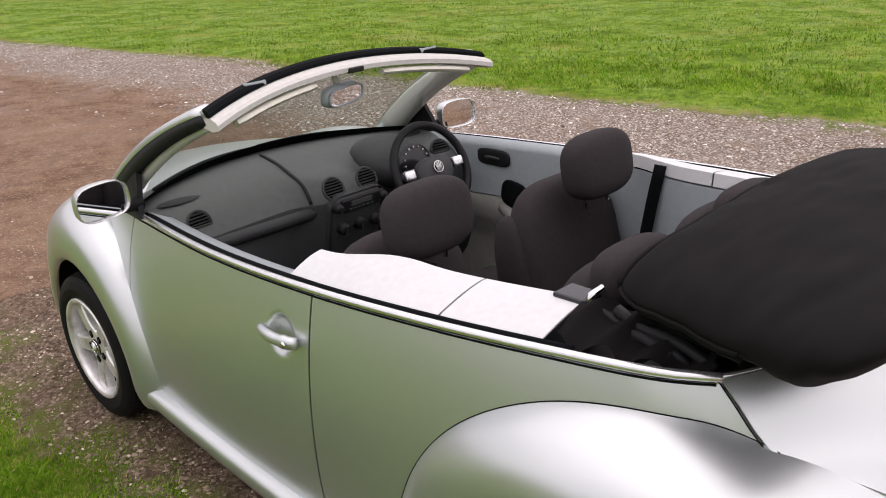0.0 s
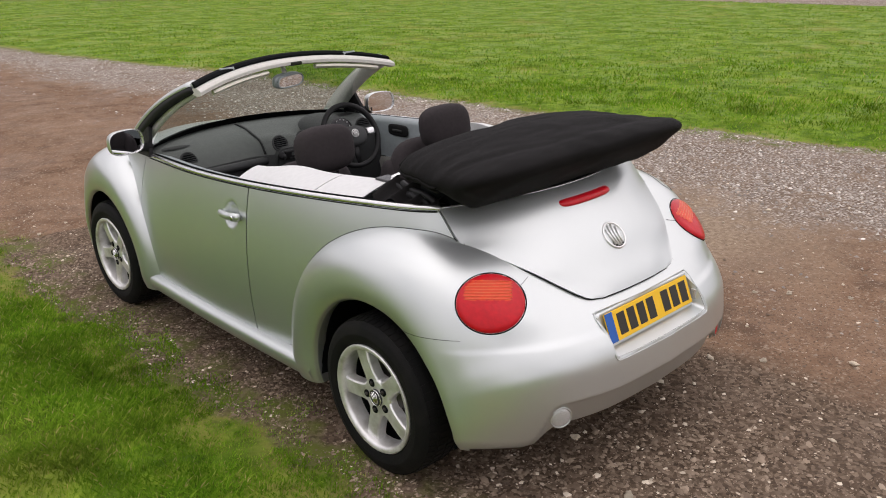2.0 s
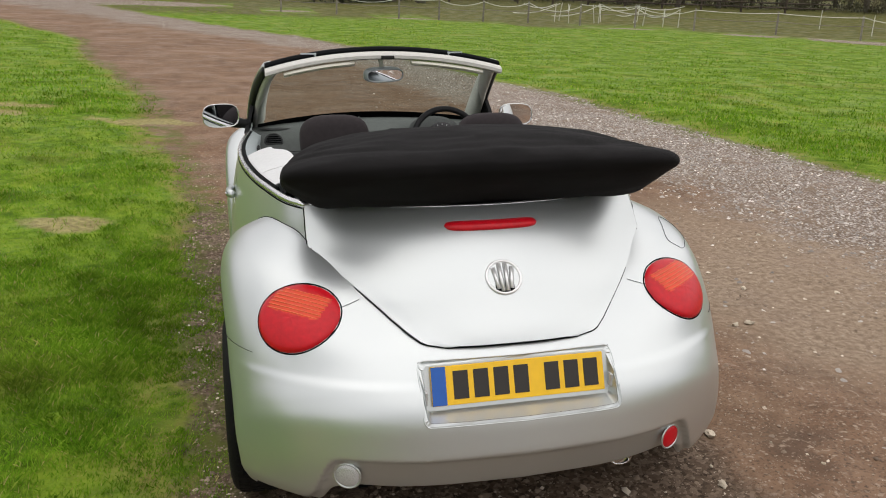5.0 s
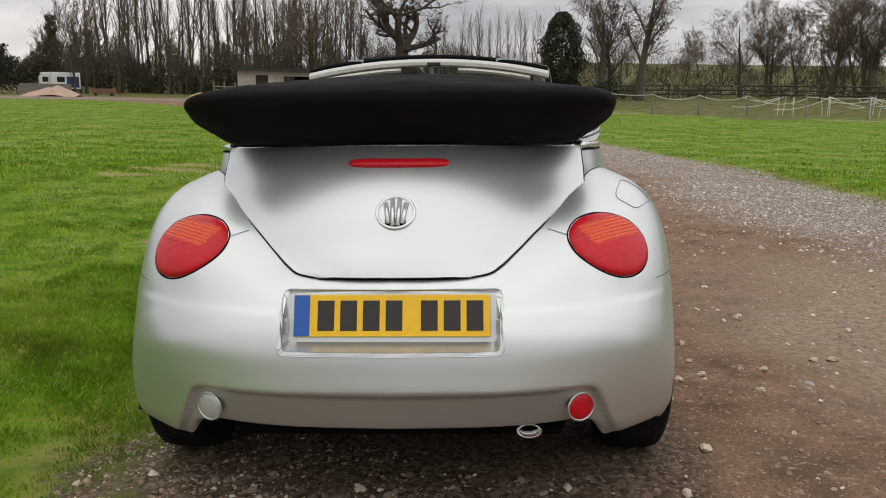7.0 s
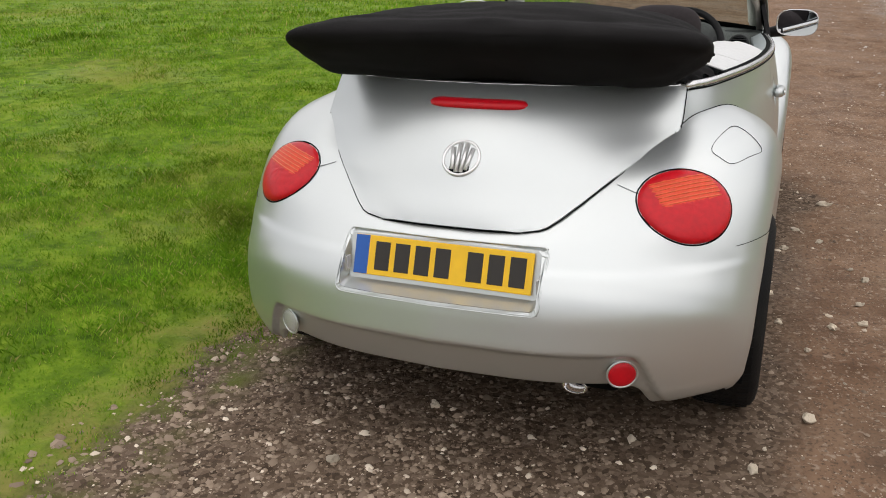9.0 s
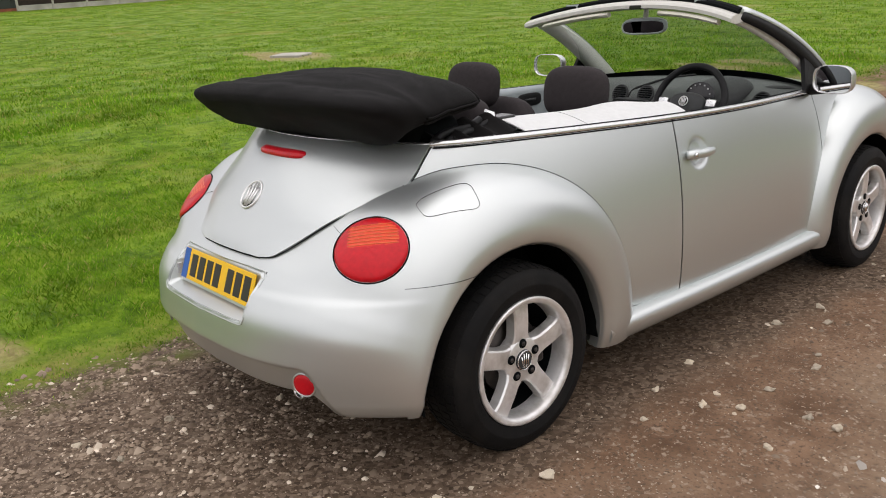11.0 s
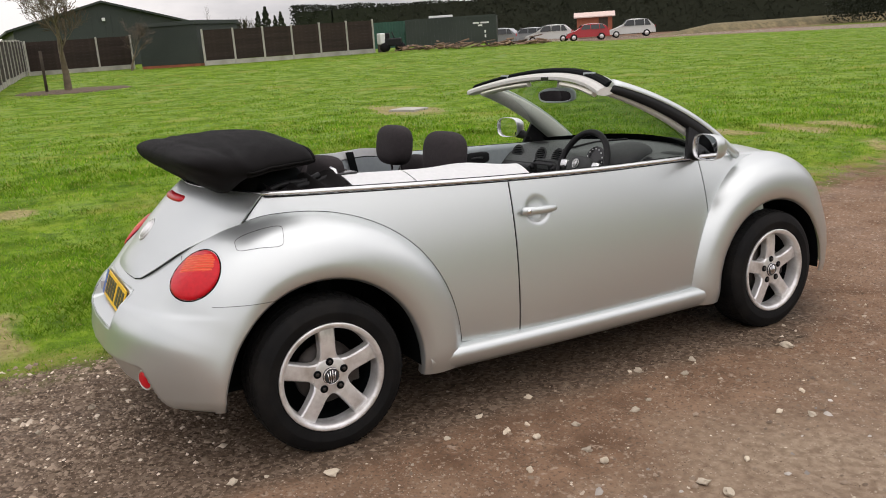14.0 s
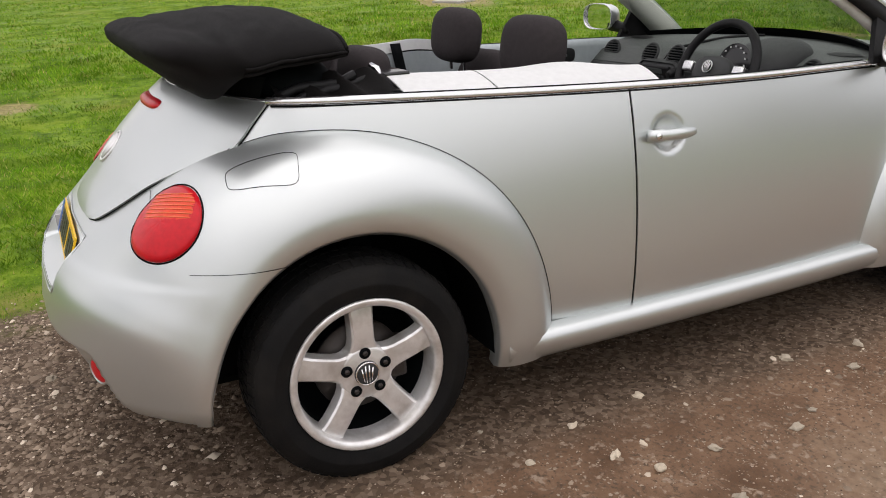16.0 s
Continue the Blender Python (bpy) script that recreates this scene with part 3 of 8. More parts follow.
def blade_material():
    m = bpy.data.materials.new("grass_blade")
    m.use_nodes = True
    n, l = m.node_tree.nodes, m.node_tree.links
    b = n["Principled BSDF"]
    b.inputs["Roughness"].default_value = 0.8
    b.inputs["Specular IOR Level"].default_value = 0.03
    g = n.new("ShaderNodeNewGeometry")
    r = n.new("ShaderNodeValToRGB")
    e = r.color_ramp.elements
    e[0].color, e[1].color = (0.094, 0.212, 0.012, 1), (0.48, 0.42, 0.17, 1)
    for p, c in ((0.40, (0.138, 0.282, 0.016, 1)), (0.75, (0.200, 0.345, 0.026, 1)), (0.93, (0.290, 0.420, 0.045, 1)), (0.965, (0.44, 0.38, 0.13, 1))):
        e.new(p).color = c
    l.new(g.outputs["Random Per Island"], r.inputs[0])
    co = n.new("ShaderNodeTexCoord")
    t = n.new("ShaderNodeTexNoise")
    t.inputs["Scale"].default_value, t.inputs["Detail"].default_value, t.inputs["Roughness"].default_value = 1.4, 9.0, 0.68
    l.new(co.outputs["Object"], t.inputs["Vector"])
    mr = n.new("ShaderNodeMapRange")
    mr.inputs[1].default_value, mr.inputs[2].default_value, mr.inputs[3].default_value, mr.inputs[4].default_value = 0.36, 0.64, 0.50, 1.42
    l.new(t.outputs[0], mr.inputs[0])
    h = n.new("ShaderNodeHueSaturation")
    l.new(mr.outputs[0], h.inputs["Value"])
    l.new(r.outputs[0], h.inputs["Color"])
    t2 = n.new("ShaderNodeTexNoise")
    t2.inputs["Scale"].default_value, t2.inputs["Detail"].default_value = 0.42, 6.0
    l.new(co.outputs["Object"], t2.inputs["Vector"])
    m2 = n.new("ShaderNodeMapRange")
    m2.inputs[1].default_value, m2.inputs[2].default_value, m2.inputs[3].default_value, m2.inputs[4].default_value = 0.56, 0.70, 0.0, 0.24
    l.new(t2.outputs[0], m2.inputs[0])
    dryer = n.new("ShaderNodeMix")
    dryer.data_type = "RGBA"
    dryer.inputs[7].default_value = (0.38, 0.36, 0.07, 1)
    l.new(m2.outputs[0], dryer.inputs[0])
    l.new(h.outputs[0], dryer.inputs[6])
    l.new(dryer.outputs[2], b.inputs["Base Color"])
    tr = n.new("ShaderNodeBsdfTranslucent")
    l.new(dryer.outputs[2], tr.inputs[0])
    mx = n.new("ShaderNodeMixShader")
    mx.inputs[0].default_value = 0.42
    l.new(b.outputs[0], mx.inputs[1])
    l.new(tr.outputs[0], mx.inputs[2])
    l.new(mx.outputs[0], n["Material Output"].inputs[0])
    return m


M_BLADE = blade_material()


def lawn_keep(density):
    def keep(x, y, r, lump):
        d = -(track_inside(x, y) + wobble(x, y))
        patch = np.sin(x * 0.9 + 0.6) * np.sin(y * 0.8 + 2.0) > 0.86
        far_rough = (x > 3) & (x * 0.55 + y > 50.5)
        return ~far_rough & (r.uniform(0, 1, x.shape) > 0.85 * np.clip(dry_spot(x, y) * 2.2, 0, 1)) & (d > r.uniform(-0.26, 0.06, x.shape)) & (r.uniform(0, 1, x.shape) < (0.35 + 0.65 * lump) * density) & ~(patch & (r.uniform(0, 1, x.shape) < 0.5))
    return keep


blades("lawn_grass", "short bright green lawn grass beside the track", 470000, 0.9, 9, 0.015, 0.048, 11, lawn_keep(1.0), M_BLADE, -1)
blades("lawn_grass", "tufted green lawn grass reaching to the fences", 330000, 7.5, 62, 0.040, 0.078, 13, lawn_keep(1.0), M_BLADE, -1, 1.5)
blades("lawn_grass", "short bright green lawn grass across the track", 90000, 3.5, 9, 0.024, 0.066, 12, lawn_keep(1.0), M_BLADE, 1)
blades("lawn_grass", "tufted green lawn grass across the track", 260000, 7.0, 52, 0.040, 0.078, 14, lawn_keep(1.0), M_BLADE, 1, 1.5)

# loose stones
M_PALE_PEBBLE = island_mat("pale_grey_stones", (0.16, 0.14, 0.12), (0.46, 0.42, 0.37), 0.85, (0.82, 0.77, 0.70))
M_PEBBLE = island_mat("pebbles", (0.132, 0.092, 0.061), (0.335, 0.255, 0.183), 0.85, (0.76, 0.67, 0.54))


def pebbles(name, label, count, x0, x1, y0, y1, smin, smax, seed, keep, material=None):
    r = np.random.RandomState(seed)
    x, y = r.uniform(x0, x1, count), r.uniform(y0, y1, count)
    ok = keep(x, y, r)
    x, y = x[ok], y[ok]
    k = len(x)
    s = smin + (smax - smin) * r.uniform(0, 1, k) ** 3
    z = ground_z(x, y)
    base = np.array([(1, 0, 0), (0.3, 0.95, 0), (-0.8, 0.6, 0), (-0.8, -0.6, 0), (0.3, -0.95, 0), (0.1, 0.05, 0.75), (0.55, 0.3, 0.45), (-0.45, -0.1, 0.55)])
    pts = base[None] * r.uniform(0.65, 1.25, (k, 8, 3)) * s[:, None, None]
    q = r.uniform(0, 6.28, k)
    c, sn = np.cos(q)[:, None], np.sin(q)[:, None]
    px, py = pts[:, :, 0] * c - pts[:, :, 1] * sn * 0.75, pts[:, :, 0] * sn + pts[:, :, 1] * c * 0.75
    v = np.stack([px + x[:, None], py + y[:, None], pts[:, :, 2] * 0.8 + z[:, None] - s[:, None] * 0.12], -1).reshape(-1, 3)
    tri = np.array([(0, 1, 6), (1, 5, 6), (1, 2, 5), (2, 7, 5), (2, 3, 7), (3, 4, 7), (4, 5, 7), (4, 0, 6), (4, 6, 5)])
    f = (np.arange(k)[:, None, None] * 8 + tri[None]).reshape(-1, 3)
    return tagged(new(name, mesh_np(name, v, f, material or M_PEBBLE)), label, "gravel", kind="stuff")


def gravel_keep(x, y, r):
    inside = track_inside(x, y) + wobble(x, y)
    g = np.maximum(np.clip((x - table_np(GRAVEL_EDGE, y)) / 0.8 + 0.5, 0, 1), np.clip((-0.15 - x) / 0.5 + 0.5, 0, 1))
    g = np.maximum(g, np.clip((-0.45 - y) / 0.4 + 0.5, 0, 1) * np.clip((0.7 - x) / 0.9 + 0.5, 0, 1))
    return (inside > 0.05) & (r.uniform(0, 1, x.shape) < 0.06 + 0.94 * g)


pebbles("gravel", "dark and pale mixed gravel beside and behind the car", 46000, -1.5, 1.3, -3.0, 3.6, 0.005, 0.016, 24, lambda x, y, r: gravel_keep(x, y, r) & ((x < 0.3) | (y < -0.3)) & (r.uniform(0, 1, x.shape) < np.clip((0.30 - x - 0.15 * np.sin(y * 2.7)) / 0.7 + 0.5, 0.05, 1)))
pebbles("gravel", "loose grey and pale gravel on the track", 40000, -1.5, 6.5, -3.6, 6.0, 0.004, 0.017, 21, gravel_keep)
pebbles("gravel", "small pale stones strewn over the brown dirt", 20000, -1.2, 4.2, -3.6, 7.0, 0.0018, 0.0075, 23, lambda x, y, r: (track_inside(x, y) > 0.1) & ~((np.abs(x) < 0.6) & (y > 0) & (y < 2.6)))
pebbles("gravel", "larger pale and brown stones behind the car", 2600, -1.45, 1.0, -3.2, -0.3, 0.009, 0.030, 33, lambda x, y, r: (track_inside(x, y) > 0.12) & (r.uniform(0, 1, x.shape) < np.clip(0.75 - 0.45 * x, 0.1, 1)))
pebbles("gravel", "small embedded stones in the brown dirt", 3800, 0.8, 4.4, -3.2, 5.5, 0.006, 0.019, 29, lambda x, y, r: (track_inside(x, y) > 0.1))
pebbles("gravel", "loose grey gravel along the lawn edge", 18000, 1.0, 6.2, 5.0, 18.0, 0.008, 0.028, 22, gravel_keep, M_PALE_PEBBLE)
pebbles("gravel", "coarse pale and grey stones between dirt and lawn", 22000, 1.6, 6.7, -2.0, 9.0, 0.010, 0.028, 27, gravel_keep, M_PALE_PEBBLE)


# ---- the car ----
# built upright with the rear axle over the origin, then set on the sloping track
CAR_SET = Matrix(((0.99953, 0.0, -0.03067, 0), (0.00067, 0.99976, 0.02176, 0), (0.03066, -0.02177, 0.99929, 0), (0, 0, 0, 1)))
car = thing("convertible_car", "silver two-door convertible with black soft top folded down, on the track", "car")
BASE = 2.508
HUB = 0.31

# distance from the wheel's axis and half width, lip to middle, by the angle about the axle
REAR_RINGS = [
    (0, [(0.410, 0.800), (0.425, 0.822), (0.475, 0.838), (0.545, 0.832), (0.600, 0.800), (0.632, 0.745), (0.645, 0.67), (0.645, 0.58)]),
    (45, [(0.392, 0.806), (0.408, 0.828), (0.46, 0.840), (0.54, 0.830), (0.600, 0.795), (0.635, 0.735), (0.648, 0.66), (0.645, 0.56)]),
    (90, [(0.386, 0.808), (0.402, 0.828), (0.455, 0.833), (0.528, 0.808), (0.582, 0.757), (0.614, 0.695), (0.638, 0.63), (0.652, 0.54)]),
    (112, [(0.386, 0.806), (0.402, 0.822), (0.455, 0.823), (0.53, 0.790), (0.590, 0.732), (0.626, 0.655), (0.645, 0.57), (0.650, 0.48)]),
    (128, [(0.386, 0.806), (0.401, 0.818), (0.45, 0.812), (0.525, 0.770), (0.588, 0.705), (0.631, 0.615), (0.651, 0.51), (0.658, 0.38)]),
    (141, [(0.386, 0.806), (0.400, 0.816), (0.445, 0.803), (0.52, 0.755), (0.592, 0.675), (0.650, 0.555), (0.676, 0.30), (0.680, 0.0)]),
    (149, [(0.388, 0.805), (0.402, 0.813), (0.445, 0.797), (0.52, 0.745), (0.600, 0.650), (0.668, 0.505), (0.705, 0.30), (0.716, 0.0)]),
    (156, [(0.390, 0.804), (0.404, 0.811), (0.445, 0.796), (0.525, 0.742), (0.612, 0.645), (0.690, 0.495), (0.735, 0.29), (0.748, 0.0)]),
    (161, [(0.392, 0.804), (0.406, 0.810), (0.447, 0.795), (0.530, 0.738), (0.622, 0.638), (0.705, 0.485), (0.752, 0.285), (0.766, 0.0)]),
    (170, [(0.398, 0.802), (0.412, 0.807), (0.450, 0.790), (0.525, 0.728), (0.617, 0.625), (0.702, 0.475), (0.753, 0.28), (0.770, 0.0)]),
    (180, [(0.410, 0.796), (0.422, 0.798), (0.455, 0.778), (0.520, 0.715), (0.607, 0.612), (0.694, 0.465), (0.746, 0.275), (0.764, 0.0)]),
]
REAR_SKIRT = [(0.412, 0.770), (0.424, 0.772), (0.452, 0.752), (0.512, 0.692), (0.594, 0.592), (0.676, 0.452), (0.725, 0.268), (0.742, 0.0)]


def ring_at(rings, q, s):
    """Radius and half width at angle q (degrees) and s in 0..1 from the lip inwards."""
    k = len(rings[0][1])
    t = s * (k - 1)
    out = []
    for c in (0, 1):
        rows = [(r[0], lerp_table([(j, p[c]) for j, p in enumerate(r[1])], t)) for r in rings]
        out.append(lerp_table(rows, q))
    return out


def ease(a, b, t):
    return a + (b - a) * t


def rear_point(q, s):
    """Surface of the tail: q 0..180 round the wheel, below 0 the foot before it, above 180 the skirt."""
    if s < 0:
        p = rear_point(q, 0)
        d = Vector((0, p.y, p.z - HUB)).normalized() if q >= 0 else Vector((0, 1, 0))
        return p + d * 0.010 + Vector((-0.045, 0, 0))
    if q < 0:
        r, x = ring_at(REAR_RINGS, 0, s)
        return Vector((x - 0.02 * (q / 10.0) ** 2, r, HUB + q * 0.01))
    if q <= 180:
        r, x = ring_at(REAR_RINGS, q, s)
        a = radians(q)
        return Vector((x, r * math.cos(a), HUB + r * math.sin(a)))
    t = (q - 180) / 10.0
    r, x = ring_at(REAR_RINGS, 180, s)
    k = len(REAR_SKIRT) - 1
    r2 = lerp_table([(j / k, p[0]) for j, p in enumerate(REAR_SKIRT)], s)
    x2 = lerp_table([(j / k, p[1]) for j, p in enumerate(REAR_SKIRT)], s)
    e = t ** 1.8
    xx = ease(x, x2, e)
    drop = ease(0.010, 0.062, smooth01((xx - 0.53) / 0.05))
    return Vector((xx, -ease(r, r2, e), HUB - drop * t))


def plate_dip(p):
    """Presses the ledge and the arched lower crease into the bumper."""
    # ledge along the middle of the bumper
    if p.y < -0.2 and p.z < 0.72:
        back = smooth01((-p.y - 0.30) / 0.25)
        p.y -= 0.007 * back * (smooth01((0.628 - p.z) / 0.022) - smooth01((0.585 - p.z) / 0.13))
    # lower valance: set back under an arched crease
    if p.y < -0.45 and p.z < 0.42:
        top = 0.420 - 0.16 * smooth01((abs(p.x) - 0.52) / 0.10)
        g = smooth01((top - p.z) / 0.018)
        p.y += 0.022 * g + 0.36 * max(0.0, top - p.z) * g * smooth01((0.57 - abs(p.x)) / 0.10)
    return p


def mirrored(fn, sign):
    def g(u, v):
        p = fn(u, v)
        return Vector((p.x * sign, p.y, p.z))
    return g


def fender_grid():
    qs = steps(-10, 0, 5)[:-1] + steps(0, 138, 86)[:-1] + steps(138, 180, 76) + steps(180, 190, 9)[1:]
    ss = [-1] + steps(0, 1, 88)
    return qs, ss


qs_r, ss_r = fender_grid()
V_half, F_half = grid(lambda q, s: plate_dip(rear_point(q, s)), qs_r, ss_r)
F_half = [f for f in F_half if not (lambda c: c.y > -0.10 and c.x < 0.52)(sum((V_half[a] for a in f), Vector()) / 4)]
TAIL = np.array([(v.x, v.y, v.z) for v in V_half])


def tail_bm():
    """The whole tail skin, both halves joined in the middle."""
    bm = bmesh.new()
    for sign in (1, -1):
        vs = [bm.verts.new((v.x * sign, v.y, v.z)) for v in V_half]
        for f in F_half:
            bm.faces.new([vs[a] for a in (reversed(f) if sign > 0 else f)])
    bmesh.ops.delete(bm, geom=[v for v in bm.verts if not v.link_faces], context="VERTS")
    bmesh.ops.remove_doubles(bm, verts=bm.verts, dist=0.0006)
    for f in bm.faces:
        f.smooth = True
    return bm


def cut(bm, co, no):
    """Keeps what lies on the side that no points to."""
    bmesh.ops.bisect_plane(bm, geom=bm.verts[:] + bm.edges[:] + bm.faces[:], plane_co=co, plane_no=no, clear_inner=True)
    return bm


SEAM_Z = 0.655
TRAY_X, TRAY_Z0, TRAY_Z1 = 0.290, 0.520, 0.665
tray_skin = []


def punch(bm):
    """Opens the hole for the number plate's tray."""
    for co, no in (((TRAY_X, 0, 0), (1, 0, 0)), ((-TRAY_X, 0, 0), (1, 0, 0)), ((0, 0, TRAY_Z0), (0, 0, 1)), ((0, 0, TRAY_Z1), (0, 0, 1))):
        bmesh.ops.bisect_plane(bm, geom=bm.verts[:] + bm.edges[:] + bm.faces[:], plane_co=co, plane_no=no)
    hole = [f for f in bm.faces if (lambda c: abs(c.x) < TRAY_X and TRAY_Z0 < c.z < TRAY_Z1 and c.y < -0.4)(f.calc_center_median())]
    tray_skin.extend(tuple(v.co) for f in hole for v in f.verts)
    bmesh.ops.delete(bm, geom=hole, context="FACES")
    return bm


bm = cut(cut(tail_bm(), (0, 0, SEAM_Z), (0, 0, -1)), (0, -0.02, 0), (0, -1, 0))
tail_parts = [part("rear_bumper", punch(bm), M_PAINT, car, "body-coloured wraparound rear bumper")]
for sign in (1, -1):
    bm = cut(cut(tail_bm(), (0, 0, SEAM_Z), (0, 0, 1)), (sign * 0.24, 0, 0), (sign, 0, 0))
    b2 = cut(cut(cut(tail_bm(), (0, 0, SEAM_Z), (0, 0, -1)), (0, -0.02, 0), (0, 1, 0)), (0, 0, 0), (sign, 0, 0))
    me2 = bpy.data.meshes.new("foot")
    b2.to_mesh(me2)
    b2.free()
    bm.from_mesh(me2)
    bmesh.ops.remove_doubles(bm, verts=bm.verts, dist=0.0004)
    tail_parts.append(part("rear_fender", punch(bm), M_PAINT, car, "silver rear wing arched over the wheel"))
bm = cut(cut(cut(tail_bm(), (0, 0, SEAM_Z), (0, 0, 1)), (-0.24, 0, 0), (1, 0, 0)), (0.24, 0, 0), (-1, 0, 0))
part("tail_panel", punch(bm), M_PAINT, car, "silver panel below the boot lid")

tray_skin = np.array(tray_skin)


def tray_y(x, z):
    """The bumper skin's y over (x, z) of the tray's edge."""
    d = (tray_skin[:, 0] - x) ** 2 + (tray_skin[:, 2] - z) ** 2
    k = np.argsort(d)[:4]
    w = 1 / (d[k] + 1e-7)
    return float((tray_skin[k, 1] * w).sum() / w.sum())


# number plate tray: rim on the skin, walls and sloping floor
def tray_loop(sx, z0, z1, rc, n=9):
    out = []
    for cx, cz, a0 in ((sx - rc, z1 - rc, 0), (-sx + rc, z1 - rc, 90), (-sx + rc, z0 + rc, 180), (sx - rc, z0 + rc, 270)):
        out += [(cx + rc * math.cos(radians(a0 + 90 * k / (n - 1))), cz + rc * math.sin(radians(a0 + 90 * k / (n - 1)))) for k in range(n)]
    full = []
    for (xa, za), (xb, zb) in zip(out, out[1:] + out[:1]):
        m = max(1, int(math.hypot(xb - xa, zb - za) / 0.03))
        full += [(ease(xa, xb, k / m), ease(za, zb, k / m)) for k in range(m)]
    return full


rim_o = [Vector((x, tray_y(x, z) - 0.0010, z)) for x, z in tray_loop(TRAY_X + 0.004, TRAY_Z0 - 0.004, TRAY_Z1 + 0.004, 0.022)]
rim_i = [Vector((x, tray_y(x, z) + 0.002, z)) for x, z in tray_loop(TRAY_X - 0.006, TRAY_Z0 + 0.006, TRAY_Z1 - 0.001, 0.018)]
foot_i = [Vector((x, -0.627 - 0.36 * (0.665 - z), z)) for x, z in tray_loop(TRAY_X - 0.014, TRAY_Z0 + 0.018, TRAY_Z1 - 0.006, 0.012)]
k_t = min(len(rim_o), len(rim_i), len(foot_i))
def resample(loop):
    n = len(loop)
    return [loop[int(i * n / k_t)] for i in range(k_t)]
loops = [resample(l_) for l_ in (rim_o, rim_i, foot_i)]
V = [v for l_ in loops for v in l_]
F = [(a_ * k_t + i, a_ * k_t + (i + 1) % k_t, (a_ + 1) * k_t + (i + 1) % k_t, (a_ + 1) * k_t + i) for a_ in (0, 1) for i in range(k_t)] + [tuple(2 * k_t + i for i in range(k_t))]
raw("plate_tray", V, F, M_PAINT, car, "recessed silver tray for the number plate", smooth=False)
V, F = tube(loops[0], 0.0018, 6, closed=True, up=(0, -1, 0))
raw("tray_rim", V, F, M_PAINT, car)
V, F = tube([v + Vector((0, 0.002, 0)) for v in loops[1]], 0.0007, 5, closed=True, up=(0, -1, 0))
raw("tray_line", V, F, M_SEAM, car)


def tail_height(center, side, top, nrm, a, b):
    """How far the tail skin stands out along nrm at (a, b) of the plane at center."""
    d = TAIL - np.array(center)
    u, v, h = d @ np.array(side) - a, d @ np.array(top) - b, d @ np.array(nrm)
    w = np.where(np.abs(h) < 0.12, u * u + v * v, 9.0)
    k = np.argsort(w)[:5]
    g = 1 / (w[k] + 1e-6)
    return float((h[k] * g).sum() / g.sum())


FRONT_RINGS = [
    (0, [(0.395, 0.800), (0.412, 0.825), (0.455, 0.840), (0.510, 0.830), (0.555, 0.795), (0.585, 0.745), (0.600, 0.69), (0.605, 0.60)]),
    (45, [(0.382, 0.806), (0.400, 0.830), (0.45, 0.842), (0.515, 0.832), (0.556, 0.795), (0.578, 0.742), (0.588, 0.68), (0.588, 0.58)]),
    (90, [(0.378, 0.806), (0.395, 0.828), (0.45, 0.838), (0.527, 0.818), (0.574, 0.768), (0.597, 0.70), (0.602, 0.62), (0.592, 0.50)]),
    (125, [(0.378, 0.804), (0.395, 0.822), (0.45, 0.820), (0.537, 0.785), (0.603, 0.71), (0.645, 0.60), (0.654, 0.48), (0.645, 0.30)]),
    (150, [(0.380, 0.804), (0.395, 0.815), (0.45, 0.800), (0.53, 0.745), (0.62, 0.65), (0.70, 0.50), (0.745, 0.30), (0.76, 0.0)]),
    (165, [(0.385, 0.802), (0.40, 0.810), (0.45, 0.792), (0.53, 0.735), (0.63, 0.64), (0.715, 0.49), (0.765, 0.29), (0.785, 0.0)]),
    (180, [(0.395, 0.796), (0.41, 0.798), (0.45, 0.782), (0.53, 0.72), (0.62, 0.62), (0.71, 0.47), (0.765, 0.28), (0.785, 0.0)]),
]


def front_point(q, s):
    if q < 0 or q > 180:
        r, x = ring_at(FRONT_RINGS, 0 if q < 0 else 180, s)
        d = -q if q < 0 else q - 180
        y = -r if q < 0 else r
        return Vector((x - 0.02 * (d / 10.0) ** 2, BASE + 0.02 + y, HUB - d * 0.01))
    r, x = ring_at(FRONT_RINGS, q, s)
    a = radians(q)
    return Vector((x, BASE + 0.02 - r * math.cos(a), HUB + r * math.sin(a)))


for sign in (1, -1):
    fq, fs_ = steps(-10, 0, 4)[:-1] + steps(0, 180, 70) + steps(180, 188, 4)[1:], steps(0, 1, 40)
    ob = sheet("front_fender", mirrored(front_point, sign), fq, fs_, M_PAINT, car, "silver front wing arched over the wheel", 0.006, sign < 0)

# belt line and side of the body
BELT_X = [(-0.23, 0.527), (-0.132, 0.556), (-0.06, 0.593), (0.0, 0.614), (0.2, 0.658), (0.5, 0.708), (0.92, 0.747), (1.4, 0.757), (2.0, 0.712), (2.5, 0.66)]
BELT_Z = [(-0.23, 1.026), (-0.132, 1.021), (0.2, 1.008), (0.5, 0.996), (0.92, 0.978), (1.4, 0.962), (2.0, 0.946), (2.5, 0.92)]
WIDE_X = [(-0.23, 0.570), (-0.1, 0.650), (0.0, 0.692), (0.2, 0.735), (0.5, 0.775), (0.92, 0.806), (1.4, 0.815), (2.0, 0.795), (2.5, 0.75)]


def side_x(y, z):
    xb, xw, zb = lerp_table(BELT_X, y), lerp_table(WIDE_X, y), lerp_table(BELT_Z, y)
    if z > 0.5:
        return xb + (xw - xb) * (1 - (min(1.0, (z - 0.5) / (zb - 0.5))) ** 2.2)
    return xw - 0.018 * ((0.5 - z) / 0.25) ** 2


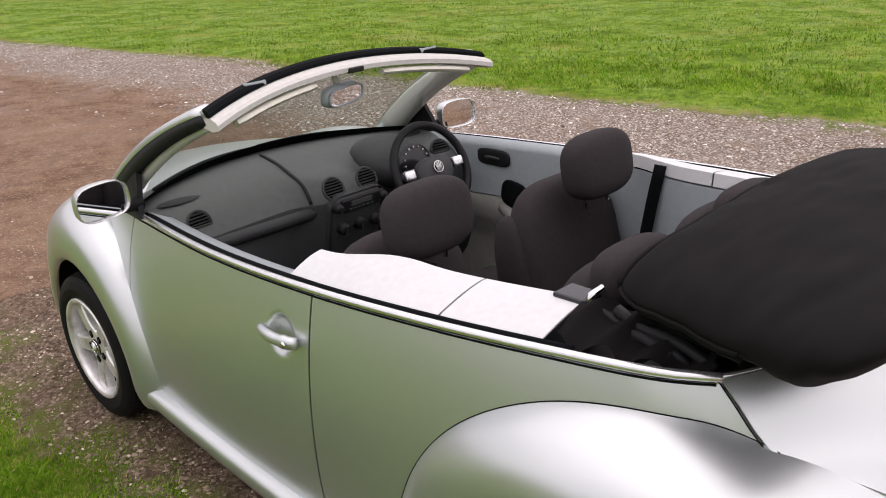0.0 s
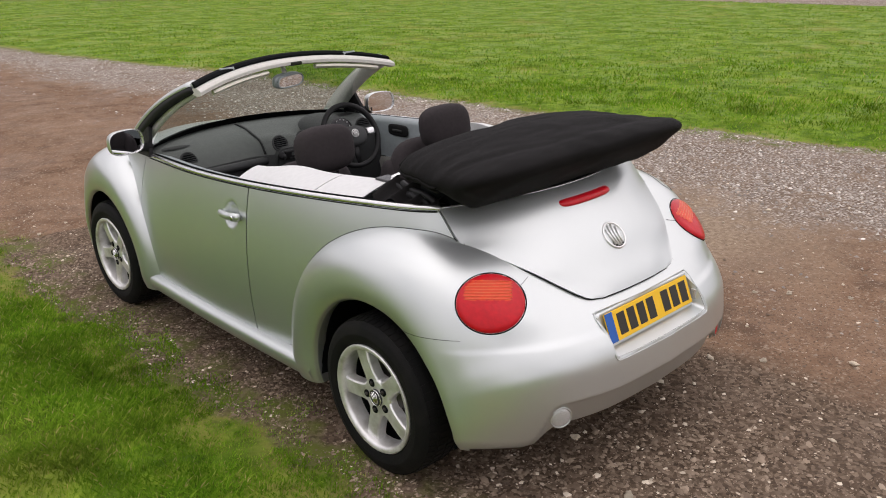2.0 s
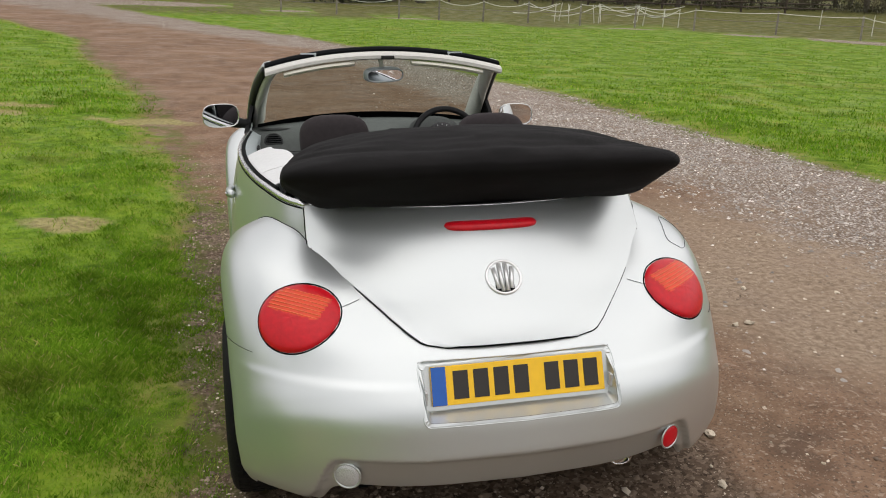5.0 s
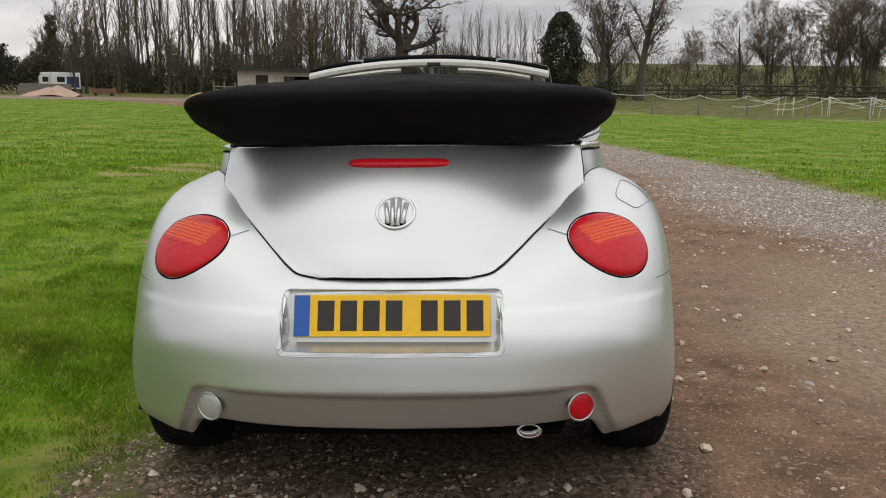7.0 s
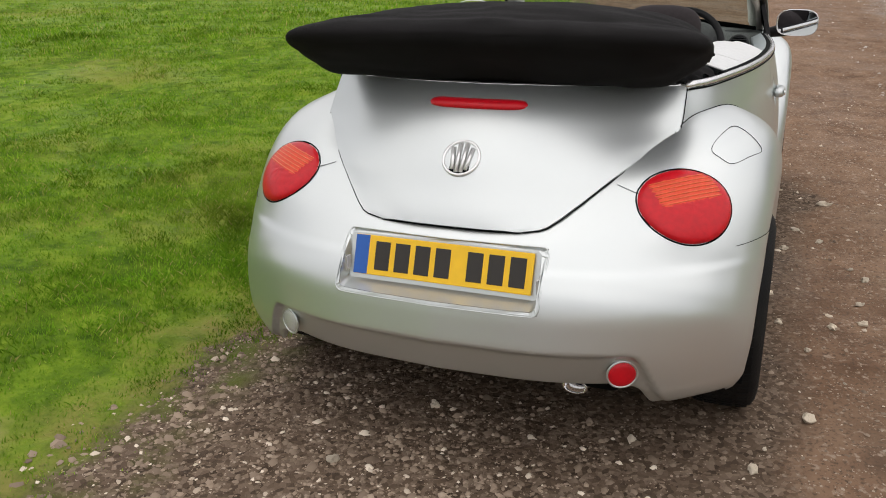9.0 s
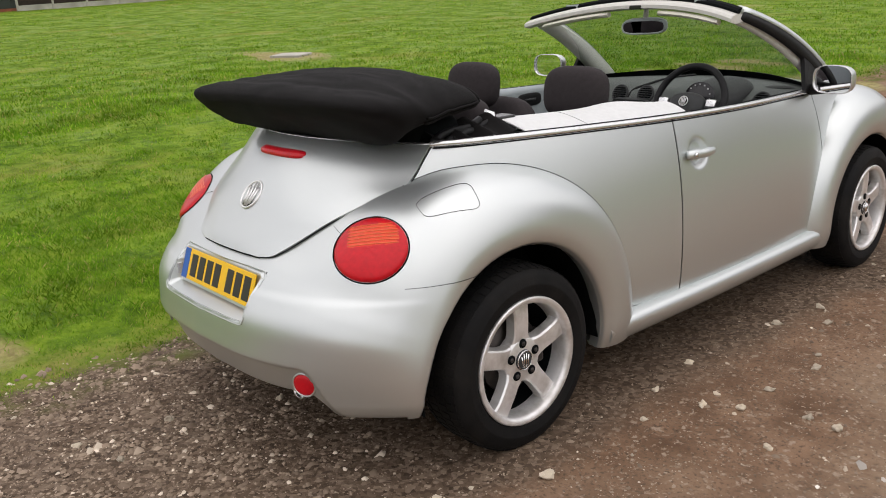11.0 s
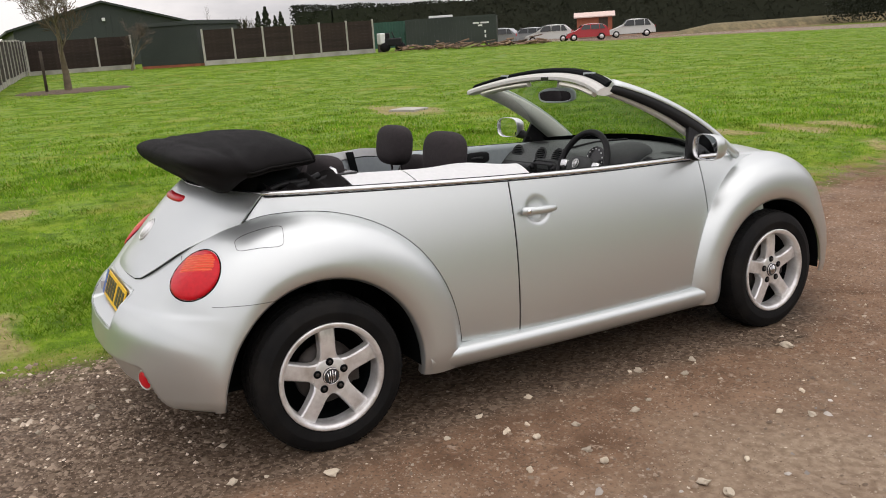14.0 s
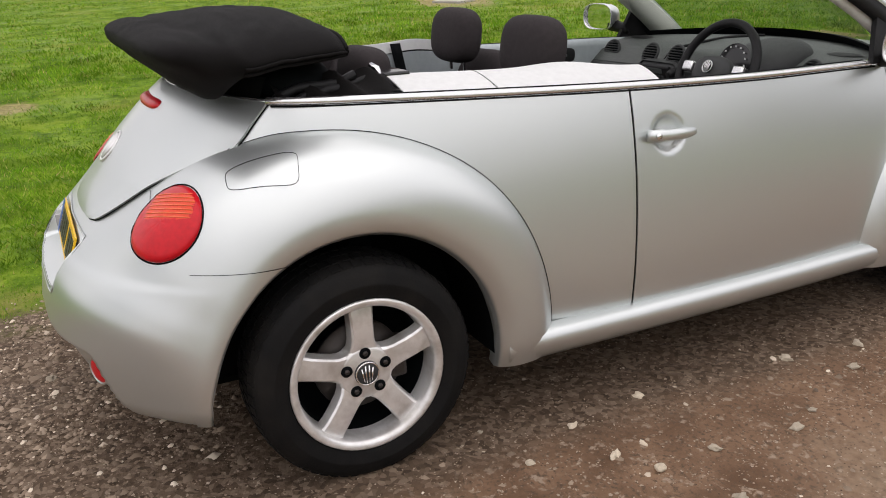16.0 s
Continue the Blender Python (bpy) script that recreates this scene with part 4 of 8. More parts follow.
def side_panel(y0, y1, z0, lean=0.0, lean_end=0.0):
    def fn(u, v):
        y = y0 + (y1 - y0) * u
        zb = lerp_table(BELT_Z, y)
        z = z0 + (zb - z0) * v
        yy = y - lean * (1 - v) * (1 - u) - lean_end * (1 - v) * u
        return Vector((side_x(yy, min(z, zb)), yy, z))
    return fn


# boot lid
LID_Y = [(0.69, -0.606), (0.72, -0.588), (0.78, -0.541), (0.856, -0.483), (0.92, -0.424), (0.987, -0.351), (1.02, -0.308), (1.036, -0.285)]
LID_K = [(0.69, 0.20), (0.72, 0.26), (0.80, 0.48), (0.91, 0.66), (0.98, 0.62), (1.036, 0.55)]
LID_W = [(0.694, 0.205), (0.700, 0.250), (0.715, 0.283), (0.745, 0.325), (0.80, 0.393), (0.86, 0.474), (0.91, 0.548), (0.935, 0.5535), (1.0, 0.5535), (1.036, 0.5525)]


# how far the lid's side edge is pressed in to lie flush with the wings
LID_FLUSH = [(0.69, 0.001), (0.705, 0.007), (0.719, 0.012), (0.747, 0.0145), (0.774, 0.009), (0.802, 0.002), (0.829, 0.0), (1.04, 0.0)]


def lid_y(x, z):
    return lerp_table(LID_Y, z) + lerp_table(LID_K, z) * x * x


def lid_fn(u, v):
    z = 0.694 + (1.030 - 0.694) * v
    x = u * lerp_table(LID_W, z)
    z2 = z - 0.030 * smooth01((v - 0.3) / 0.7) * (x / 0.55) ** 2 * 0.35
    sink = 0.0030 * smooth01((abs(u) - 0.80) / 0.2) * smooth01((0.90 - z) / 0.04)
    flush = lerp_table(LID_FLUSH, z) * smooth01((abs(u) - 0.35) / 0.65)
    return Vector((x, lid_y(x, z) + sink * 0.5 + flush, z2 - sink * 0.5))


def lid_edge_at(z):
    """The lid's side edge at height z."""
    lo, hi = 0.55, 1.0
    for _ in range(26):
        m = (lo + hi) / 2
        if lid_fn(1.0, m).z < z:
            lo = m
        else:
            hi = m
    return lid_fn(1.0, lo)


def quarter_fn(u, v):
    """Rear side panel, flush with the lid along its rear edge."""
    z = 0.24 + (lerp_table(BELT_Z, ease(-0.134, 0.906, u)) - 0.24) * v
    e = lid_edge_at(max(0.88, min(1.019, z)))
    y0 = e.y + 0.0035 - 0.9 * max(0.0, 0.88 - z)
    y = ease(y0, 0.906, u)
    x = side_x(y, min(z, lerp_table(BELT_Z, y)))
    return Vector((x + (e.x + 0.0005 - side_x(y0, z)) * (1 - smooth01(u / 0.16)) * smooth01((z - 0.80) / 0.08), y, z))


HANDLE_Y, HANDLE_Z = 1.035, 0.832


def door_fn(u, v):
    p = side_panel(0.913, 2.075, 0.30)(u, v)
    d = math.hypot((p.y - HANDLE_Y + 0.0) / 0.062, (p.z - HANDLE_Z) / 0.062)
    p.x -= 0.016 * smooth01((1.0 - d) / 0.35)
    return p


for sign in (1, -1):
    V, F = grid(quarter_fn, steps(0, 1, 70), steps(0, 1, 56))
    F = [f for f in F if (lambda c: math.hypot(c.y, c.z - HUB) > 0.55 and c.z > 0.24 and (c.y > 0 or c.z > 0.87))(sum((V[a] for a in f), Vector()) / 4)]
    ob = raw("quarter_panel", [(v.x * sign, v.y, v.z) for v in V], flip(F) if sign > 0 else F, M_PAINT, car, "silver rear side panel")
    thicken(ob, 0.004)
    V, F = grid(door_fn, steps(0, 1, 120), steps(0, 1, 70))
    F = [f for f in F if (lambda c: math.hypot(c.y - BASE, c.z - HUB) > 0.50)(sum((V[a] for a in f), Vector()) / 4)]
    ob = raw("door", [(v.x * sign, v.y, v.z) for v in V], flip(F) if sign > 0 else F, M_PAINT, car, "closed silver car door")
    thicken(ob, 0.004)
    sheet("scuttle_panel", mirrored(side_panel(2.081, 2.52, 0.5), sign), steps(0, 1, 10), steps(0, 1, 14), M_PAINT, car, "", 0.004, sign > 0)
    # dark gap behind the shut lines
    sheet("door_gap", mirrored(lambda u, v: side_panel(0.85, 0.96, 0.27)(u, v) - Vector((0.006, 0, 0)), sign), steps(0, 1, 4), steps(0, 1, 20), M_SEAM, car, "", 0, sign > 0)
    sheet("door_gap", mirrored(lambda u, v: side_panel(2.03, 2.13, 0.4)(u, v) - Vector((0.006, 0, 0)), sign), steps(0, 1, 4), steps(0, 1, 20), M_SEAM, car, "", 0, sign > 0)
    # bright strip along the belt, with a black rubber above it
    for nm, mt, y0, y1, dz, rad in (("belt_strip", M_BRIGHT, -0.128, 2.05, 0.004, 0.0115), ("belt_seal", M_SEAM, 0.16, 1.98, 0.008, 0.009), ("belt_line", M_SEAM, -0.122, 2.02, -0.0075, 0.0026)):
        path = []
        for y in steps(y0, y1, 60):
            path.append(Vector((sign * (lerp_table(BELT_X, y) - {"belt_strip": 0.006, "belt_seal": 0.024, "belt_line": -0.0035}[nm]), y, lerp_table(BELT_Z, y) + dz)))
        V, F = tube(path, rad, 8)
        raw(nm, V, F, mt, car, "polished silver strip along the belt line" if nm == "belt_strip" else "")
    # handle: lever, lock barrel, ends
    hx = side_x(HANDLE_Y, HANDLE_Z) * 1.0
    pts = [Vector((sign * (hx - 0.004 + 0.030 * math.sin(math.pi * min(1, max(0, (t + 0.06) / 1.12))) ** 0.45), HANDLE_Y - 0.088 + 0.178 * t, HANDLE_Z + 0.004 - 0.006 * t)) for t in steps(0, 1, 14)]
    V, F = tube(pts, [0.011 + 0.005 * math.sin(math.pi * t) + 0.004 * (t < 0.25) for t in steps(0, 1, 14)], 10, squash=1.15)
    hd = raw("door_handle", V, F, M_PAINT, car, "body-coloured pull handle")
    V, F = lathe([(0.0, 0.004), (0.009, 0.004), (0.010, 0.0)], 14)
    raw("lock", [(sign * (v[0] + hx + 0.036), v[1] + HANDLE_Y - 0.066, v[2] + HANDLE_Z + 0.004) for v in V], F, M_CHROME, hd)
    # sill
    path, rad = [], []
    V, F = [], []
    sec = [(0.00, 0.305), (0.035, 0.302), (0.052, 0.288), (0.056, 0.262), (0.044, 0.228), (0.02, 0.205), (-0.05, 0.195), (-0.08, 0.23)]
    ys = steps(0.44, 2.06, 30)
    for y in ys:
        for a, z in sec:
            V.append((sign * (0.775 + 0.012 * math.sin(math.pi * (y - 0.44) / 1.62) + a), y, z))
    kk = len(sec)
    for i in range(len(ys) - 1):
        for j in range(kk - 1):
            F.append((i * kk + j, (i + 1) * kk + j, (i + 1) * kk + j + 1, i * kk + j + 1))
    raw("sill", V, F if sign > 0 else flip(F), M_PAINT, car, "rounded silver side sill")

# boot lid
sheet("boot_lid", lid_fn, steps(-1, 1, 70), steps(0, 1, 50), M_PAINT, car, "curved silver boot lid", 0.006, False)


def along(fn, n, rad, name, material, parent, label=""):
    V, F = tube([fn(t) for t in steps(0, 1, n)], rad, 6)
    return raw(name, V, F, material, parent, label)


def lid_edge(sign):
    def fn(t):
        z = 1.026 - (1.026 - 0.694) * t
        p = lid_fn(sign * 1.006, (z - 0.694) / 0.336)
        return p + Vector((sign * 0.0022, 0.0, 0.0005))
    return fn


for sign in (1, -1):
    along(lid_edge(sign), 60, 0.0015, "lid_gap", M_SEAM, car)
along(lambda t: lid_fn(-1 + 2 * t, 0.0) + Vector((0, 0.0, -0.003)), 30, 0.0018, "lid_gap", M_SEAM, car)
along(lambda t: lid_fn(-1 + 2 * t, 1.0) + Vector((0, 0.006, 0.003)), 40, 0.006, "lid_top_strip", M_BRIGHT, car, "thin bright strip on the lid's top edge")
# deck under the folded roof
sheet("roof_well", lambda u, v: Vector(((-1 + 2 * u) * ease(0.52, 0.60, v), ease(lid_y((-1 + 2 * u) * 0.52, 1.02) + 0.02, 0.30, v), ease(1.022, 0.93, v))), steps(0, 1, 20), steps(0, 1, 10), M_BLACK, car, "black lining of the roof well")


# dark gap where the wing meets the side of the body
def wing_join(q):
    lo, hi = 0.45, 1.0
    for _ in range(26):
        m = (lo + hi) / 2
        p = rear_point(q, m)
        if p.x > side_x(p.y, p.z):
            lo = m
        else:
            hi = m
    return rear_point(q, lo)


for sign in (1, -1):
    along(lambda t: (lambda p: Vector((sign * (p.x + 0.0015), p.y, p.z)))(wing_join(-6 + 118 * t)), 60, 0.0014, "wing_gap", M_SEAM, car)
# seam beside the lamp
def rear_at_z(z, s):
    lo, hi = 95.0, 178.0
    for _ in range(30):
        m = (lo + hi) / 2
        if rear_point(m, s).z > z:
            lo = m
        else:
            hi = m
    return rear_point(lo, s)


for sign in (1, -1):
    along(lambda t: (lambda p: Vector((sign * p.x, p.y - 0.0008, p.z)))(rear_point(133.5 - 2.0 * t, 0.80 + 0.085 * t) + Vector((0.0, -0.0003, 0.0008))), 10, 0.0007, "panel_gap", M_SEAM, car)

for sign in (1, -1):
    along(lambda t: (lambda p: Vector((sign * (p.x + 0.0010), p.y - 0.0006, p.z)))(rear_at_z(SEAM_Z, 0.06 + 0.40 * t)), 40, 0.0008, "panel_gap", M_SEAM, car)

# fuel flap on the right wing
flap = []
FLAP_Q, FLAP_S = ((116, 99.0), (118.5, 103)), ((0.725, 0.69), (0.60, 0.47))
for t in steps(0, 1, 49):
    a = 2 * math.pi * t
    cx, cz = math.cos(a), math.sin(a)
    m = (abs(cx) ** 5 + abs(cz) ** 5) ** (-1 / 5)
    fu, fv = 0.5 + 0.5 * m * cx, 0.5 - 0.5 * m * cz
    q = ease(ease(FLAP_Q[0][0], FLAP_Q[0][1], fu), ease(FLAP_Q[1][0], FLAP_Q[1][1], fu), fv)
    r = rear_point(q, ease(ease(FLAP_S[0][0], FLAP_S[0][1], fu), ease(FLAP_S[1][0], FLAP_S[1][1], fu), fv))
    flap.append(r + Vector((0.0004, -0.0002, 0.0006)))
V, F = tube(flap[:-1], 0.0008, 6, closed=True)
raw("fuel_flap", V, F, M_SEAM, car, "rounded fuel filler flap outline")


# lamps
def disc_on(center, normal, up, rx, rz, bulge, n_r, n_a, keep=lambda a, b: True, rim=0.0):
    """Domed oval lens facing normal."""
    nrm = Vector(normal).normalized()
    side = Vector(up).cross(nrm).normalized()
    top = nrm.cross(side)
    V, F = [], []
    for i in range(n_r + 1):
        f = i / n_r
        for k in range(n_a):
            a = 2 * math.pi * k / n_a
            V.append(Vector(center) + side * rx * f * math.cos(a) + top * rz * f * math.sin(a) + nrm * bulge * math.sqrt(max(0, 1 - f * f * 0.98)))
    for i in range(n_r):
        for k in range(n_a):
            kk2 = (k + 1) % n_a
            f = (i * n_a + k, (i + 1) * n_a + k, (i + 1) * n_a + kk2, i * n_a + kk2)
            c = sum((V[v] for v in f), Vector()) / 4 - Vector(center)
            if keep(c.dot(side), c.dot(top)):
                F.append(f)
    return V, F, side, top, nrm


LAMP_C, LAMP_N = Vector((0.600, -0.440, 0.757)), Vector((0.70, -0.62, 0.42)).normalized()
LAMP_S = Vector((0, 0, 1)).cross(LAMP_N).normalized()
LAMP_T = LAMP_N.cross(LAMP_S)
LRX, LRZ = 0.117, 0.103
LAMP_C = LAMP_C + LAMP_S * 0.014


def lamp_point(a, b, out):
    return LAMP_C + LAMP_S * a + LAMP_T * b + LAMP_N * (tail_height(LAMP_C, LAMP_S, LAMP_T, LAMP_N, a, b) + out)


n_rr, n_aa = 12, 44
lens_V = []
for i in range(n_rr + 1):
    f = i / n_rr
    for k in range(n_aa):
        a = 2 * math.pi * k / n_aa
        lens_V.append(lamp_point(LRX * f * math.cos(a), LRZ * f * math.sin(a), 0.004 + 0.012 * math.sqrt(max(0.0, 1 - f ** 3))))
lens_V += [lamp_point(LRX * math.cos(2 * math.pi * k / n_aa), LRZ * math.sin(2 * math.pi * k / n_aa), -0.02) for k in range(n_aa)]
lens_red, lens_orange = [], []
for i in range(n_rr + 1):
    for k in range(n_aa):
        k2 = (k + 1) % n_aa
        f = (i * n_aa + k, (i + 1) * n_aa + k, (i + 1) * n_aa + k2, i * n_aa + k2)
        c = sum((lens_V[v] for v in f), Vector()) / 4 - LAMP_C
        (lens_orange if (0.010 < c.dot(LAMP_T) < 0.078 and -0.070 < c.dot(LAMP_S) < 0.088 and i < n_rr - 1) else lens_red).append(f)
for sign in (1, -1):
    lamp = new("tail_lamp")
    lamp.parent = car
    lamp["label"] = "round red tail lamp with orange indicator on top"
    vs = [(v.x * sign, v.y, v.z) for v in lens_V]
    raw("red_lens", vs, lens_red if sign > 0 else flip(lens_red), M_RED, lamp)
    raw("orange_lens", vs, lens_orange if sign > 0 else flip(lens_orange), M_ORANGE, lamp)
    for k in range(7):
        b0 = 0.014 + k * 0.0105
        full = LRX * math.sqrt(max(0.0, 1 - (b0 / LRZ) ** 2)) * 0.90
        lo_a, hi_a = max(-full, -0.072), min(full, 0.090)
        pts = []
        for t in steps(0, 1, 13):
            along_a = ease(lo_a, hi_a, t)
            b = b0 - 0.2 * along_a * along_a
            f = min(1.0, math.hypot(along_a / LRX, b / LRZ))
            p = lamp_point(along_a, b, 0.0048 + 0.012 * math.sqrt(max(0.0, 1 - f ** 3)))
            pts.append(Vector((p.x * sign, p.y, p.z)))
        V, F = tube(pts, 0.0015, 5, up=(sign * LAMP_N.x, LAMP_N.y, LAMP_N.z))
        raw("lens_rib", V, F, M_STRIPE, lamp)
    ring = []
    for a in steps(0, 2 * math.pi, 61)[:-1]:
        p = lamp_point((LRX + 0.003) * math.cos(a), (LRZ + 0.003) * math.sin(a), 0.0005)
        ring.append(Vector((p.x * sign, p.y, p.z)))
    V, F = tube(ring, 0.0024, 6, closed=True, up=(sign * LAMP_N.x, LAMP_N.y, LAMP_N.z))
    raw("lamp_seal", V, F, M_SEAM, lamp)
    # small lamps low in the bumper
    fc = Vector((sign * 0.502, -0.648, 0.352))
    fn_ = Vector((sign * 0.42, -0.90, -0.02))
    V, F, sd, tp, nn = disc_on(fc, fn_, (0, 0, 1), 0.039, 0.037, 0.010, 6, 28)
    fog = raw("fog_lamp" if sign > 0 else "reversing_lamp", V, F, M_RED if sign > 0 else M_CLEAR, car, "small round red fog lamp" if sign > 0 else "small round clear reversing lamp")
    ring = [fc + sd * 0.040 * math.cos(a) + tp * 0.038 * math.sin(a) + nn * 0.002 for a in steps(0, 2 * math.pi, 33)[:-1]]
    V, F = tube(ring, 0.0035, 6, closed=True, up=nn)
    raw("lamp_rim", V, F, M_PAINT, fog)

# high brake lamp
zb_ = 0.986
V, F = [], []
n_b = 25
for i, x in enumerate(steps(-0.153, 0.153, n_b)):
    e = (1 - (abs(x) / 0.153) ** 8) ** 0.5
    for k in range(8):
        a = 2 * math.pi * k / 8
        z = zb_ + 0.0145 * e * math.sin(a)
        V.append((x, lid_y(x, zb_) - 0.020 * math.cos(a) * e - 0.55 * (zb_ - z) - 0.004, z))
for i in range(n_b - 1):
    for k in range(8):
        F.append((i * 8 + k, i * 8 + (k + 1) % 8, (i + 1) * 8 + (k + 1) % 8, (i + 1) * 8 + k))
raw("brake_lamp", V, F, M_RED, car, "long narrow red high-level brake lamp")


def badge(center, nrm, rad, parent, tall=0.004):
    """Chrome ring on a dark field with plain slanting bars."""
    nrm = Vector(nrm).normalized()
    e = new("badge")
    e.parent = parent
    e["label"] = "round chrome maker's badge"
    V, F, sd, tp, nn = disc_on(center, nrm, (0, 0, 1), rad, rad, 0.003, 3, 32)
    raw("field", V, F, M_SEAM, e)
    ring = [Vector(center) + sd * rad * 0.94 * math.cos(a) + tp * rad * 0.94 * math.sin(a) + nn * 0.003 for a in steps(0, 2 * math.pi, 41)[:-1]]
    V, F = tube(ring, rad * 0.085, 6, closed=True)
    raw("ring", V, F, M_SATIN, e)
    for a0, b0, a1, b1 in ((-0.52, 0.56, -0.34, -0.66), (-0.18, 0.80, -0.12, -0.80), (0.18, 0.80, 0.12, -0.80), (0.52, 0.56, 0.34, -0.66)):
        p0, p1 = [Vector(center) + sd * rad * a + tp * rad * b + nn * (0.003 + tall * 0.5) for a, b in ((a0, b0), (a1, b1))]
        V, F = tube([p0, p1], rad * 0.125, 4, up=nn, squash=0.6)
        raw("bar", V, F, M_SATIN, e)
    return e


badge((0.0, lid_y(0, 0.856) - 0.003, 0.856), (0, -0.75, 0.66), 0.056, car)

# number plate on its tray
PL = Matrix.Translation((0.0, -0.6555, 0.604)) @ Matrix.Rotation(radians(-20.5), 4, "X")
plate = new("number_plate")
plate.parent = car
plate.matrix_local = PL
plate["label"] = "yellow rear number plate with blue band"
bm = bmesh.new()
part("plate_sheet", box(bm, -0.26, 0.26, -0.006, 0.0, -0.0555, 0.0555, 0.002), M_YELLOW, plate)
bm = bmesh.new()
part("blue_band", box(bm, -0.259, -0.217, -0.0075, -0.003, -0.0545, 0.0545, 0.001), M_BLUE, plate)
for i in range(7):
    x = -0.196 + i * 0.0600 + (0.033 if i > 3 else 0)
    bm = bmesh.new()
    part("mark", box(bm, x, x + 0.044, -0.0078, -0.004, -0.040, 0.040, 0.001), M_INK, plate)
for sign in (1, -1):
    bm = bmesh.new()
    part("plate_light", box(bm, sign * 0.278 - 0.004, sign * 0.278 + 0.004, -0.682, -0.660, 0.560, 0.600, 0.002), M_CLEAR, car, "small plate light in the tray's side")

# exhaust tip
V, F = lathe([(0.016, 0.10), (0.019, -0.02), (0.021, -0.03), (0.017, -0.028), (0.015, 0.05)], 20, "y")
raw("exhaust_tip", [(v[0] * 1.7 + 0.368, v[1] - 0.57, v[2] + 0.262) for v in V], F, M_CHROME, car, "oval chrome exhaust tip")

# underside
bm = bmesh.new()
box(bm, -0.48, 0.48, -0.50, 3.1, 0.20, 0.31, 0.03)
part("underside", bm, M_SEAM, car)
for sign in (1, -1):
    for y in (0.0, BASE):
        V, F = [], []
        for x in (0.50, 0.795):
            for a in steps(-8, 188, 40):
                rr = 0.415 if y == 0 else 0.40
                V.append((sign * x, y + rr * math.cos(radians(a)), HUB + rr * math.sin(radians(a))))
        n = 40
        F = [(i, i + 1, n + i + 1, n + i) for i in range(n - 1)] + [tuple(range(n))]
        raw("wheel_arch_liner", V, F, M_SEAM, car, "black wheel arch liner")


